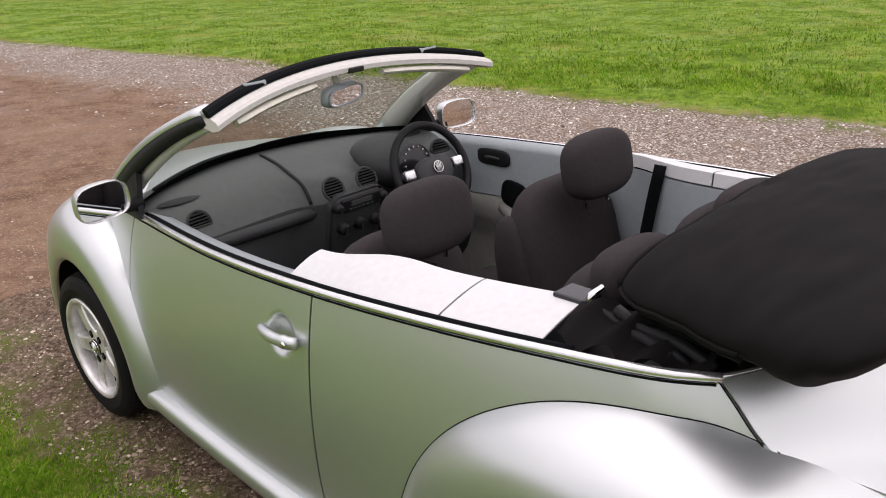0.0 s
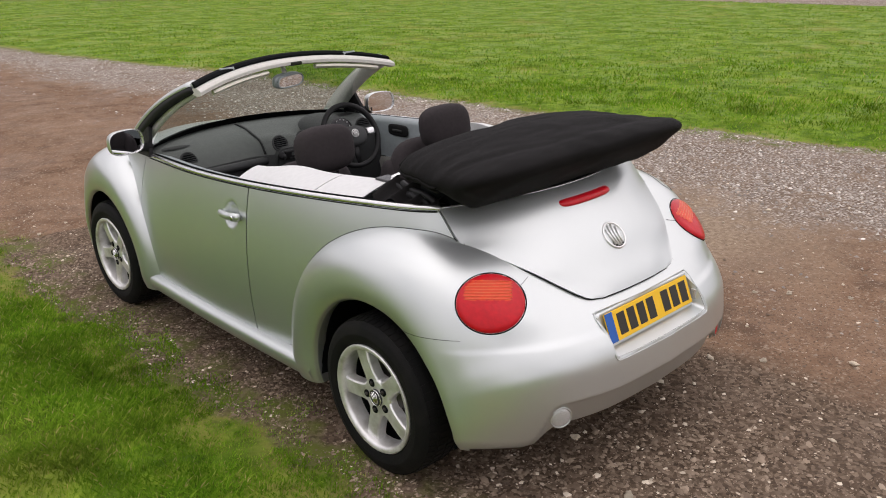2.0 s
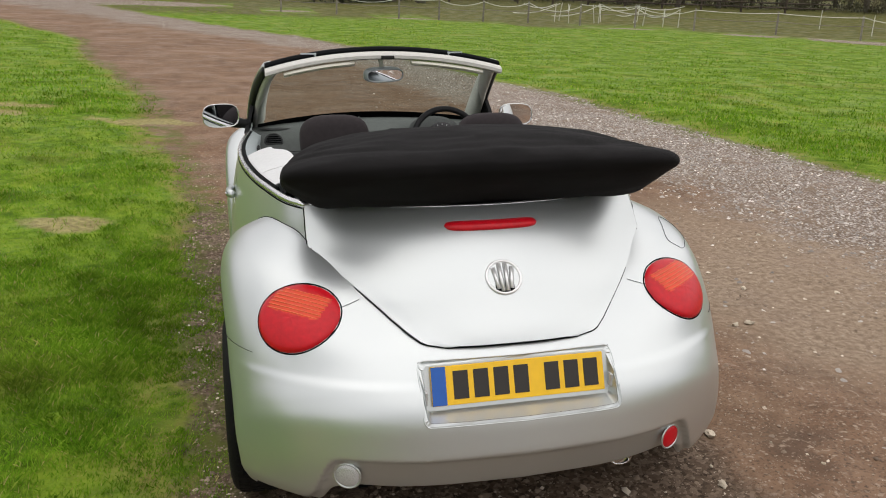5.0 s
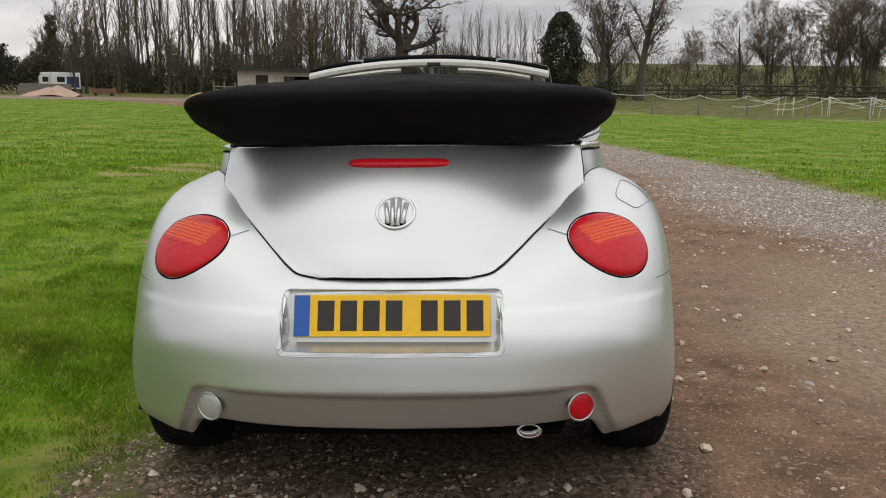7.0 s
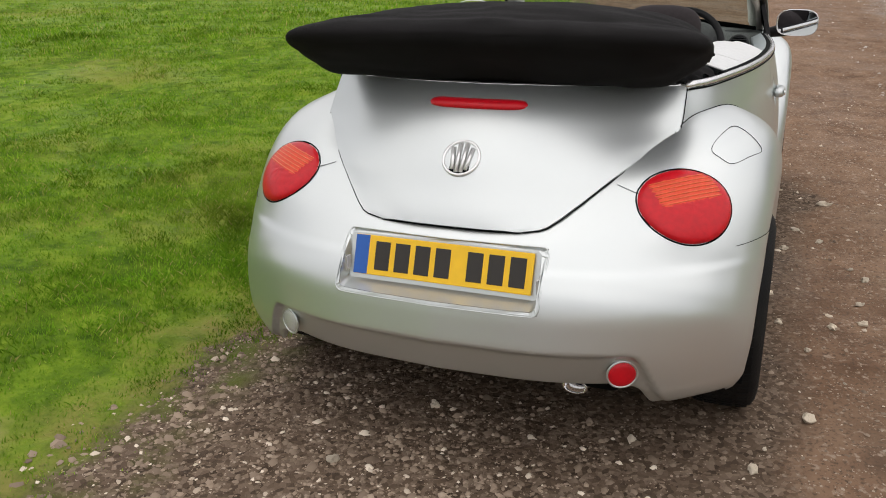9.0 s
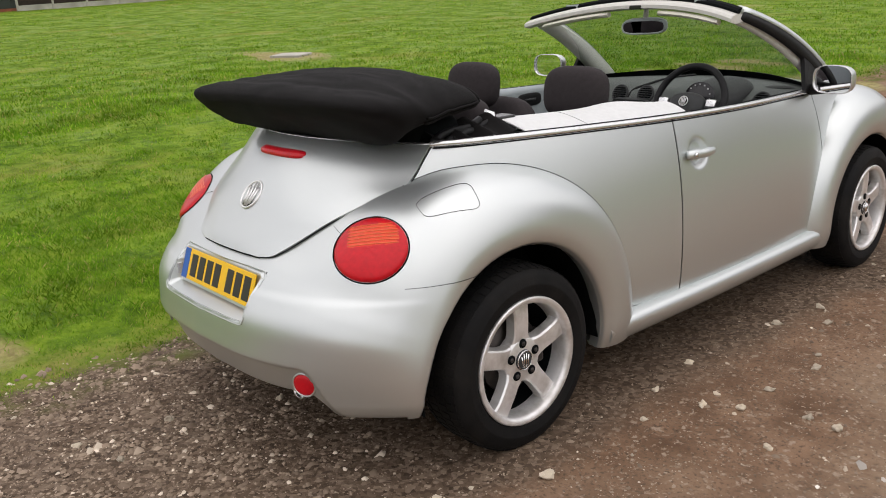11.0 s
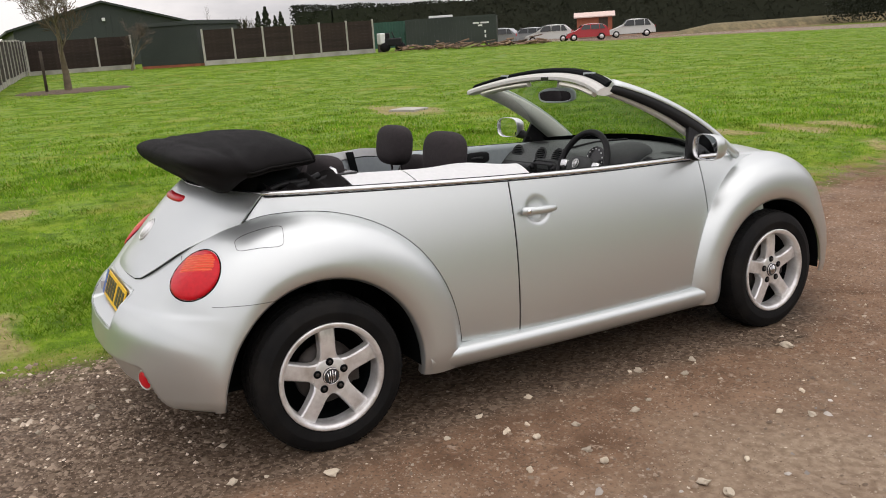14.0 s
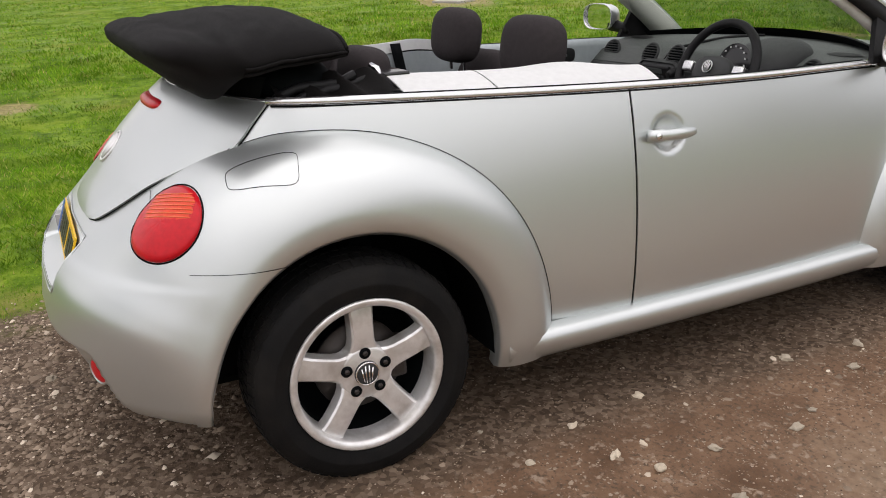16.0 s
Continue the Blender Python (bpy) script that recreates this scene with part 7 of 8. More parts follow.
def make_tree(label, seed, height, trunk_r, spread_deg, levels, kids, upward, first, ivy=0, bark=None, twig_mat=None, **more):
    rng = random.Random(seed)
    wood, twig = grow(rng, height, trunk_r, spread_deg, levels, kids, upward, first, **more)
    t = thing("tree", label, "tree")
    raw("trunk", *wood, bark or M_BARK, t, "", True)
    raw("crown", *twig, twig_mat or M_TWIG, t, "fine bare twigs", False)
    if ivy:
        tops = [v for v in wood[0] if v.z < height * 0.5]
        V, F = leaf_cloud(rng, ivy, lambda: rng.choice(tops) + Vector((rng.gauss(0, 0.22), rng.gauss(0, 0.22), rng.gauss(0, 0.35))), 0.075)
        raw("ivy", V, F, M_IVY, t, "dark ivy climbing the trunk", False)
    return t


def plant(t, x, y, turn=0.0, scale=1.0):
    m = Matrix.Translation((x, y, gz(x, y))) @ Matrix.Rotation(turn, 4, "Z")
    t.matrix_world = m
    t.scale = (scale, scale, scale)
    return t


def replant(t, x, y, turn, scale):
    c = copy_thing(t, Matrix.Translation((x, y, gz(x, y))) @ Matrix.Rotation(turn, 4, "Z"))
    c.scale = (scale, scale, scale)
    return c


rt = random.Random(5)
oak = make_tree("old bare oak with heavy crooked limbs", 4, 17.5, 0.95, 60, 6, [10, 5, 5, 4, 2], 0.24, 0.24, curl=0.50, min_r=0.030, shrink=0.62, thick=1.75, fine=3, bark=M_OAKTWIG, twig_mat=M_OAKTWIG)
plant(oak, -7.3, 89, 0.6, 1.1)
poplar = make_tree("tall slender bare poplar in a dense row", 21, 33, 0.19, 26, 5, [40, 5, 3, 2], 0.75, 0.30, curl=0.035, min_r=0.012, shrink=0.24)
poplar2 = make_tree("tall slender bare poplar in a dense row", 22, 31, 0.17, 30, 5, [36, 5, 4, 2], 0.7, 0.30, curl=0.045, min_r=0.012, shrink=0.27)
ash = make_tree("bare rounded ash tree at the field edge", 31, 13, 0.27, 46, 6, [12, 6, 5, 4, 2], 0.42, 0.20, curl=0.17, min_r=0.014, shrink=0.60)
ivytree = make_tree("bare tree with ivy-clad trunk", 41, 15, 0.42, 46, 6, [12, 6, 5, 4, 2], 0.42, 0.26, ivy=2600, curl=0.17, min_r=0.014, shrink=0.58)
scrubby = make_tree("bare bushy tree in the wood edge", 51, 10, 0.15, 34, 6, [12, 5, 4, 3, 2], 0.6, 0.06, ivy=300, curl=0.15, min_r=0.011, shrink=0.52)

plant(ivytree, 15.0, 72, 0.3, 1.05)
replant(ivytree, 11.6, 73, 2.1, 0.86)
replant(ivytree, 13.0, 75, 4.0, 0.72)


def ivy_column(x, y, tall, wide, seed):
    """A tree so overgrown that its stem is a ragged green column."""
    r_ = random.Random(seed)
    t = make_tree("bare tree wrapped in a thick column of ivy", seed, tall * 1.25, 0.3, 38, 5, [10, 5, 4, 3], 0.5, 0.45, curl=0.16, min_r=0.011, shrink=0.5)

    def leaf():
        z = tall * r_.uniform(0.02, 1) ** 0.9
        w = wide * (0.62 + 0.22 * math.sin(z * 1.3 + seed) + 0.16 * math.sin(z * 3.7)) * (1 - 0.7 * (z / tall) ** 1.6)
        a_ = r_.uniform(0, 6.2832)
        q_ = w * r_.uniform(0.2, 1) ** 0.5
        return Vector((q_ * math.cos(a_), q_ * math.sin(a_), z))
    raw("ivy", *leaf_cloud(r_, 6000, leaf, 0.10), M_IVY, t, "thick olive-green ivy", False)
    plant(t, x, y, seed * 0.7)


ivy_column(-48.9, 96.4, 8.8, 2.3, 141)
ivy_column(-46.0, 99.5, 7.4, 1.7, 142)
plant(ash, 25.0, 76, 0.0, 0.82)
replant(ash, -17.5, 92, 1.2, 1.12)
replant(ash, -21.0, 97, 2.7, 1.0)
replant(ash, 46.5, 172, 4.4, 0.85)
replant(ash, 31, 120, 0.9, 0.6)
replant(ash, -56, 92, 0.5, 0.7)
replant(ash, -62, 96, 2.2, 0.72)
plant(scrubby, -50, 96, 0.0, 0.9)
for i in range(36):
    x = 29.8 + i * 0.9 + rt.uniform(-0.9, 0.9)
    replant(ash if i % 3 else (scrubby if i % 2 else ivytree), x, 77 - i * 0.35 + rt.uniform(-3, 10), rt.uniform(0, 6), (0.80 + 0.012 * min(i, 18)) * rt.uniform(0.85, 1.15) * (1 if i % 3 else 0.72))
for i in range(58):
    f = i / 57
    dx, dy = -0.395 + 0.27 * f, 0.905 + 0.09 * f
    D = rt.uniform(108, 134)
    replant(poplar if i % 2 else poplar2, dx * D + rt.uniform(-0.6, 0.6), dy * D - 2.8, rt.uniform(0, 6), rt.uniform(0.78, 1.02))
plant(poplar, -30, 112, 0.4, 0.95)
plant(poplar2, -26, 118, 1.4, 0.95)
for i in range(30):
    f = i / 29
    D = rt.uniform(125, 150)
    replant(poplar2 if i % 2 else poplar, (-0.05 + 0.15 * f) * D, D - 3, rt.uniform(0, 6), rt.uniform(0.46, 0.62))
for i in range(34):
    D = rt.uniform(95, 112)
    f = rt.uniform(-0.44, -0.10)
    replant(scrubby, f * D, math.sqrt(1 - f * f) * D - 3, rt.uniform(0, 6), rt.uniform(0.8, 1.3))
for i in range(18):
    f = rt.uniform(0.16, 0.62)
    D = rt.uniform(125, 170)
    replant(scrubby if i % 2 else ash, f * D, math.sqrt(1 - f * f) * D, rt.uniform(0, 6), rt.uniform(0.5, 0.75))
for i in range(9):
    replant(scrubby if i % 2 else ash, 62 + i * 3 + rt.uniform(-2, 2), 62 - i * 7 + rt.uniform(-3, 3), rt.uniform(0, 6), rt.uniform(0.8, 1.1))

# dark evergreen
ev = thing("evergreen_tree", "dark green evergreen tree with a rounded crown", "tree")
rng = random.Random(8)
raw("trunk", *tube([(0, 0, -0.2), (0.05, 0, 3), (0, 0.05, 6.5)], [0.2, 0.14, 0.05], 7), M_BARK, ev)


def evergreen_place():
    while True:
        z = rng.uniform(0.6, 7.6)
        w = 1.95 * (0.62 + 0.38 * min(1, z / 3.0)) * max(0.0, 1 - (max(0, z - 3.2) / 4.5) ** 2.2) ** 0.6
        a = rng.uniform(0, 6.2832)
        r = w * rng.uniform(0.55, 1.0) * (1 + 0.14 * math.sin(2.3 * z + 3 * a) + 0.08 * math.sin(5.1 * z - 2 * a))
        return Vector((r * math.cos(a), r * math.sin(a), z))


raw("crown", *leaf_cloud(rng, 14000, evergreen_place, 0.11), M_LEAF, ev, "dense dark leaves", False)
plant(ev, 8.1, 72.5)


# scrub and hedges: stuff
def scrub_row(name, label, path, width, height, n, size, material, seed, ragged=0.35, twiggy=False):
    r = np.random.RandomState(seed)
    P = np.array(path, float)
    seg = np.diff(P, axis=0)
    L = np.hypot(seg[:, 0], seg[:, 1])
    d = r.uniform(0, L.sum(), n)
    ends = np.cumsum(L)
    k = np.minimum(np.searchsorted(ends, d), len(L) - 1)
    f = 1 - (ends[k] - d) / L[k]
    p = P[k] + seg[k] * f[:, None]
    side = np.stack([seg[k][:, 1], -seg[k][:, 0]], 1) / L[k][:, None]
    top = height * (1 - ragged * (0.5 + 0.5 * np.sin(p[:, 0] * 0.9 + 1.3 * np.sin(p[:, 1] * 0.5))) * 0.8)
    u = r.uniform(-1, 1, n)
    q = p + side * (width * 0.5 * u)[:, None]
    z = ground_z(q[:, 0], q[:, 1]) + top * r.uniform(0, 1, n) ** 0.7 * (1 - 0.35 * u * u * ragged)
    c = np.column_stack([q, z])
    a = r.normal(0, 1, (n, 3))
    a /= np.linalg.norm(a, axis=1)[:, None]
    b = np.cross(a, r.normal(0, 1, (n, 3)))
    b /= np.linalg.norm(b, axis=1)[:, None]
    e = np.cross(a, b)
    if twiggy:
        b = r.normal(0, 0.45, (n, 3)) + np.array([0, 0, 1.0])
        b /= np.linalg.norm(b, axis=1)[:, None]
        e = np.cross(b, a) * 0.20
        b = b * 3.2
    s = (size * r.uniform(0.5, 1.3, n))[:, None]
    V = np.stack([c + b * s, c + e * s * 0.6, c - b * s * 0.8, c - e * s * 0.7], 1).reshape(-1, 3)
    return tagged(new(name, mesh_np(name, V, np.arange(4 * n).reshape(n, 4), material)), label, "shrubs", kind="stuff")


scrub_row("undergrowth", "brown leafless undergrowth below the trees", [(-66, 92), (-45, 99), (-22, 104), (-10, 104), (4, 108)], 9, 6.8, 60000, 0.20, M_SCRUB, 61, 0.6, True)
scrub_row("undergrowth", "olive ivy and brambles below the trees", [(-66, 91), (-45, 97), (-22, 101), (-10, 102), (4, 105)], 6, 5.2, 34000, 0.15, M_IVY, 69, 0.9)
scrub_row("undergrowth", "brown leafless undergrowth below the trees", [(2, 84), (14, 77), (26, 78), (44, 72), (66, 60), (84, 30), (88, -20)], 6, 3.6, 38000, 0.14, M_SCRUB, 62, 0.8, True)
scrub_row("undergrowth", "olive ivy and brambles at the field edge", [(2, 85), (14, 78.5), (26, 79), (44, 73), (66, 61)], 5, 2.0, 9000, 0.12, M_IVY, 70, 0.9)
scrub_row("undergrowth", "dark low bushes under the evergreen", [(5, 76), (9, 71.5), (13, 72.5)], 2.4, 2.2, 3600, 0.12, M_LEAF, 63, 0.6)
scrub_row("clipped_hedge", "dark clipped hedge beside the yard", [(-50, 71), (-39.8, 71.2)], 2.5, 3.4, 9000, 0.11, M_HEDGE, 64, 0.05)
scrub_row("tall_hedge", "tall dark clipped evergreen hedge behind the parked cars", [(-90.6, 32.1), (-88, 36), (-77, 60), (-52, 86), (-50, 88)], 2.6, 5.1, 64000, 0.15, M_HEDGE, 65, 0.06)
scrub_row("hillside_hedge", "dark bare hedge along the hillside", [(-4, 128), (26, 132), (60, 120), (104, 86)], 5, 3.6, 16000, 0.20, M_SCRUB, 67, 0.6, True)
scrub_row("distant_wood", "hazy bare wood on the far hillside", [(-60, 190), (0, 210), (60, 230), (140, 200), (200, 120), (230, 0)], 16, 8, 30000, 0.28, M_SCRUB, 66, 0.7, True)
# solid heart of the hedge, so that no light comes through
for a, b in (((-90.3, 32.6), (-88, 36)), ((-88, 36), (-77, 60)), ((-77, 60), (-52, 86))):
    A, B = Vector((*a, 0)), Vector((*b, 0))
    d = (B - A).normalized()
    s = d.cross(Vector((0, 0, 1))) * 1.1
    V = [A - s, A + s, B + s, B - s]
    V = [Vector((v.x, v.y, -0.3)) for v in V] + [Vector((v.x, v.y, 4.75)) for v in V]
    ob = raw("hedge_core", V, [(0, 1, 5, 4), (1, 2, 6, 5), (2, 3, 7, 6), (3, 0, 4, 7), (4, 5, 6, 7)], M_HEDGE, None, "", False)
    tagged(ob, "dense dark inside of the tall hedge", "hedge", kind="stuff")


# ---- buildings ----
def place_along(a, b, z=None):
    """Pose at a with x towards b."""
    d = Vector((b[0] - a[0], b[1] - a[1], 0))
    return Matrix.Translation((a[0], a[1], gz(*a) if z is None else z)) @ Matrix.Rotation(math.atan2(d.y, d.x), 4, "Z"), d.length


def bx(name, parent, material, x0, x1, y0, y1, z0, z1, bevel=0.0, label=""):
    bm = bmesh.new()
    return part(name, box(bm, x0, x1, y0, y1, z0, z1, bevel), material, parent, label)


def gate(parent, x, y, w, h=1.05):
    g = new("gate")
    g.parent = parent
    g["label"] = "pale slatted gate across the opening"
    g.matrix_local = pose(x, y, 0)
    for k in range(4):
        bx("bar", g, M_WHITE, 0, w, -0.03, 0.03, 0.15 + k * 0.26, 0.23 + k * 0.26)
    for u in (0, 0.5, 1):
        bx("upright", g, M_WHITE, u * w - 0.04, u * w + 0.04, -0.05, 0.05, 0, h)


def stable():
    m, L = place_along((-20.1, 71.0), (-8.5, 74.0))
    t = thing("stable_block", "long cream stable block with dark flat roof", "stable", m)
    H, DEP = 2.45, 4.0
    holes = ((1.55, 2.60, 0.0, 2.1), (3.95, 6.25, 0.9, 2.05), (7.55, 9.85, 0.75, 2.1))
    x = 0.0
    for x0, x1, z0, z1 in holes:
        bx("wall", t, M_CREAM, x, x0, 0, 0.2, 0, H)
        bx("wall", t, M_CREAM, x0, x1, 0, 0.2, z1, H)
        if z0 > 0:
            bx("wall", t, M_CREAM, x0, x0 + (x1 - x0) * 0.52, 0, 0.2, 0, z0)
        x = x1
    bx("wall", t, M_CREAM, x, L, 0, 0.2, 0, H)
    bx("end_wall", t, M_CREAM, L - 0.2, L, 0.2, DEP, 0, H - 0.25)
    bx("end_wall", t, M_CREAM, 0, 0.2, 0.2, DEP, 0, H - 0.25)
    bx("back_wall", t, M_DARKIN, 0.2, L - 0.2, DEP - 0.2, DEP, 0, H - 0.25)
    bm = bmesh.new()
    box(bm, -0.3, L + 0.3, -0.75, DEP + 0.2, 0, 0.16)
    for v in bm.verts:
        v.co.z += H + 0.02 - 0.06 * (v.co.y + 0.75) / DEP
    part("roof", bm, M_FELT, t, "dark felt roof")
    bx("fascia", t, M_FELT, -0.3, L + 0.3, -0.79, -0.752, H - 0.04, H + 0.20)
    bx("stable_door", t, M_BROWNWOOD, 1.6, 2.55, 0.06, 0.12, 0.0, 2.05, 0, "dark plank door")
    bx("shutter", t, M_BROWNWOOD, 3.98, 4.9, 0.02, 0.08, 0.95, 2.0, 0, "dark top-hinged shutter")
    for x, w in ((1.6, 1.0), (5.15, 1.1), (7.6, 2.2)):
        gate(t, x, -0.25, w)
    bx("step", t, M_CONCRETE, 0, L, -0.6, -0.02, 0, 0.06)


stable()
m, _ = place_along((-21.9, 69.9), (-20.0, 70.4))
yard = thing("yard_gate", "grey wooden yard gate beside the stable", "gate", m)
for k in range(4):
    bx("bar", yard, M_RAIL, 0, 1.8, -0.03, 0.03, 0.2 + k * 0.28, 0.29 + k * 0.28)
for u in (0, 0.9, 1.8):
    bx("upright", yard, M_RAIL, u - 0.06, u + 0.06, -0.06, 0.06, 0, 1.45)


def heap(name, label, category, x, y, rx, ry, h, material, seed, peaks=2):
    rng = random.Random(seed)
    pk = [(rng.uniform(-0.4, 0.4), rng.uniform(-0.3, 0.3), rng.uniform(0.6, 1.0)) for _ in range(peaks)]

    def fn(u, v):
        a, b = -1 + 2 * u, -1 + 2 * v
        r = math.hypot(a, b)
        z = max(hh * max(0, 1 - math.hypot(a - px, b - py) / (1.0 - 0.3 * math.hypot(px, py))) for px, py, hh in pk)
        z = z * h + 0.05 * h * noise.noise(Vector((a * 4, b * 4, seed)))
        return Vector((a * rx, b * ry, max(-0.05, z - 0.05 * (r > 0.9))))
    ob = sheet(name, fn, steps(0, 1, 26), steps(0, 1, 26), material, None, "", 0, True)
    ob.matrix_world = Matrix.Translation((x, y, gz(x, y) + 0.01))
    return tagged(ob, label, category)


heap("straw_heap", "heap of yellow straw by the stable gate", "straw", -22.4, 68.7, 1.35, 1.1, 0.75, M_STRAW, 3, 3)
heap("sand_mound", "heap of pinkish sand in the yard", "sand", -34.4, 66.5, 2.6, 1.9, 1.15, M_SAND, 9, 2)
heap("mulch_bed", "brown mulch bed round the bare tree", "mulch", -34.6, 2.6, 2.2, 2.6, 0.12, M_MULCH, 12, 3)

# horse lorry
m, _ = place_along((-42.6, 82.0), (-39.2, 84.2))
lorry = thing("horse_lorry", "white horse lorry with navy side panels", "lorry", m @ Matrix.Scale(0.82, 4))
bx("box_body", lorry, M_WHITE, 0.5, 3.9, 0, 2.1, 0.55, 2.55, 0.08, "white box body")
bx("cab", lorry, M_WHITE, -0.7, 0.5, 0.1, 2.0, 0.5, 2.1, 0.18)
bx("luton", lorry, M_WHITE, -0.5, 0.52, 0.05, 2.05, 2.0, 2.5, 0.1)
bx("side_panel", lorry, M_NAVY, 2.3, 3.75, -0.02, 0.0, 0.7, 2.05, 0, "navy blue side panel")
bx("side_window", lorry, M_CARGLASS, 1.2, 2.1, -0.02, 0.0, 1.35, 2.0, 0, "dark window")
bx("cab_window", lorry, M_CARGLASS, -0.45, 0.25, 0.07, 0.098, 1.35, 1.95, 0, "dark cab window")
for x in (-0.2, 3.1):
    V, F = lathe([(0.0, -0.13), (0.38, -0.13), (0.40, -0.1), (0.40, 0.1), (0.38, 0.13), (0.0, 0.13)], 20, "y")
    raw("wheel", [(v[0] + x, v[1] + 0.2, v[2] + 0.40) for v in V], F, M_TYRE, lorry)
m, _ = place_along((-39.2, 70.4), (-36.6, 72.0))
wall_l = thing("low_wall", "low grey block wall behind the sand heap", "wall", m)
bx("wall", wall_l, M_RAIL, 0, 4.2, 0, 0.25, 0, 0.95)
m, _ = place_along((-33.7, 72.7), (-32.0, 73.8))
bench = thing("timber_stack", "low stack of reddish timber on bearers", "timber", m)
for k in range(3):
    bx("baulk", bench, M_TIMBER, 0, 1.95, k * 0.36, k * 0.36 + 0.32, 0.22, 0.62, 0.03)
for x in (0.2, 1.6):
    bx("bearer", bench, M_BROWNWOOD, x, x + 0.16, -0.05, 1.1, 0, 0.22)


# ---- fences ----
def panel_fence(a, n, step, label):
    """Concrete-posted panel fence from a, n panels along step."""
    p0 = Vector((*a, 0))
    st = Vector((*step, 0))
    L = st.length
    rot = Matrix.Rotation(math.atan2(st.y, st.x), 4, "Z")
    for i in range(n + 1):
        p = p0 + st * i
        z = gz(p.x, p.y)
        m = Matrix.Translation((p.x, p.y, z)) @ rot
        t = thing("wooden_fence" if i < n else "fence_post", label if i < n else "pale concrete fence post", "fence", m, "panel fence")
        bx("post", t, M_CONCRETE, -0.055, 0.055, -0.055, 0.055, 0, 2.12, 0.01, "pale concrete post")
        if i == n:
            continue
        bx("gravel_board", t, M_CONCRETE, 0.056, L - 0.056, -0.025, 0.025, 0.0, 0.28, 0, "pale concrete gravel board")
        for k in range(9):
            bm = bmesh.new()
            box(bm, 0.056, L - 0.056, -0.012, 0.012, 0.0, 0.215)
            bmesh.ops.rotate(bm, verts=bm.verts, cent=(0, 0, 0.1), matrix=Matrix.Rotation(radians(5), 3, "X"))
            part("slat", bm, M_FENCE, t).location = (0, 0, 0.29 + k * 0.192)
        bx("cap", t, M_FENCE, 0.056, L - 0.056, -0.03, 0.03, 2.02, 2.05)


panel_fence((-47.6, 11.3), 6, (0.02, 1.83), "dark brown wooden fence panel between concrete posts")
panel_fence((-55.0, 2.2), 3, (0.3, 2.03), "dark brown wooden fence panel between concrete posts")
panel_fence((-33.0, -0.6), 11, (-1.98, 0.24), "weathered wooden fence panel between concrete posts")

# flat-roofed store and barn
m, L = place_along((-51.2, 8.3), (-48.4, 11.2))
store = thing("green_store", "dark green flat-roofed timber store", "shed", m)
bx("wall", store, M_GREENSHEET, 0, L, 0, 5, 0.16, 2.45)
for k in range(11):
    bx("board", store, M_GREENSHEET, -0.01, L + 0.01, -0.02, -0.001, 0.18 + k * 0.205, 0.18 + k * 0.205 + 0.185)
bx("plinth", store, M_BRICKRED, 0, L, 0.004, 4.99, 0, 0.16, 0, "low red brick plinth")
bx("roof", store, M_GREENSHEET, -0.12, L + 0.12, -0.12, 5.1, 2.45, 2.68)

barn = thing("barn", "large dark green barn with shallow gabled roof", "barn", Matrix.Translation((-70, 9.0, gz(-60, 8))))
W2, EAVE, RIDGE = 6.6, 3.2, 5.0
V = [(0, -W2, 0), (0, W2, 0), (0, W2, EAVE), (0, 0, RIDGE), (0, -W2, EAVE)]
V += [(-24, y, z) for _, y, z in V]
raw("wall", V, [(0, 1, 2, 3, 4), (9, 8, 7, 6, 5), (1, 6, 7, 2), (0, 4, 9, 5)], M_GREENSHEET, barn, "dark green clad wall", False)
for s in (1, -1):
    V = [(0.4, 0, RIDGE + 0.02), (0.4, s * (W2 + 0.5), EAVE - 0.13), (-24.4, s * (W2 + 0.5), EAVE - 0.13), (-24.4, 0, RIDGE + 0.02)]
    V += [(x, y, z + 0.16) for x, y, z in V]
    raw("roof", V, [(0, 1, 2, 3), (7, 6, 5, 4), (0, 4, 5, 1), (1, 5, 6, 2), (2, 6, 7, 3), (3, 7, 4, 0)], M_GREENSHEET, barn, "shallow green roof", False)
for k in range(26):
    y = -W2 + 0.26 + k * 0.5
    bx("cladding_rib", barn, M_GREENSHEET, 0.002, 0.03, y - 0.03, y + 0.03, 0, EAVE + (RIDGE - EAVE) * (1 - abs(y) / W2) - 0.1)
bx("flood_lamp", barn, M_WHITE, 0.02, 0.22, -0.1, 0.15, 3.6, 3.85, 0.03, "small pale flood lamp")

# containers
m, L = place_along((-58.9, 30.4), (-54.6, 36.4), 0.10)
con = thing("shipping_container", "dark green steel shipping container", "container", m)
bx("shell", con, M_GREENSHEET, 0.04, L - 0.04, 0.04, 2.4, 0.0, 2.55)
for k in range(24):
    x = 0.12 + k * (L - 0.24) / 24
    bx("rib", con, M_GREENSHEET, x, x + 0.13, 0.0, 0.045, 0.12, 2.42)
for x0, x1, z0, z1 in ((0, L, 0, 0.12), (0, L, 2.43, 2.6), (0, 0.12, 0.12, 2.43), (L - 0.12, L, 0.12, 2.43)):
    bx("frame", con, M_GREENSHEET, x0, x1, -0.02, 0.06, z0, z1)
for x, z, w in ((L - 1.9, 1.95, 0.5), (L - 1.3, 1.95, 0.7), (L - 1.5, 1.75, 0.35), (L - 1.0, 1.2, 0.12), (L - 1.0, 0.85, 0.12)):
    bx("marking", con, M_WHITE, x, x + w, -0.012, -0.002, z, z + 0.12 + 0.1 * (w < 0.2), 0, "small white marking")
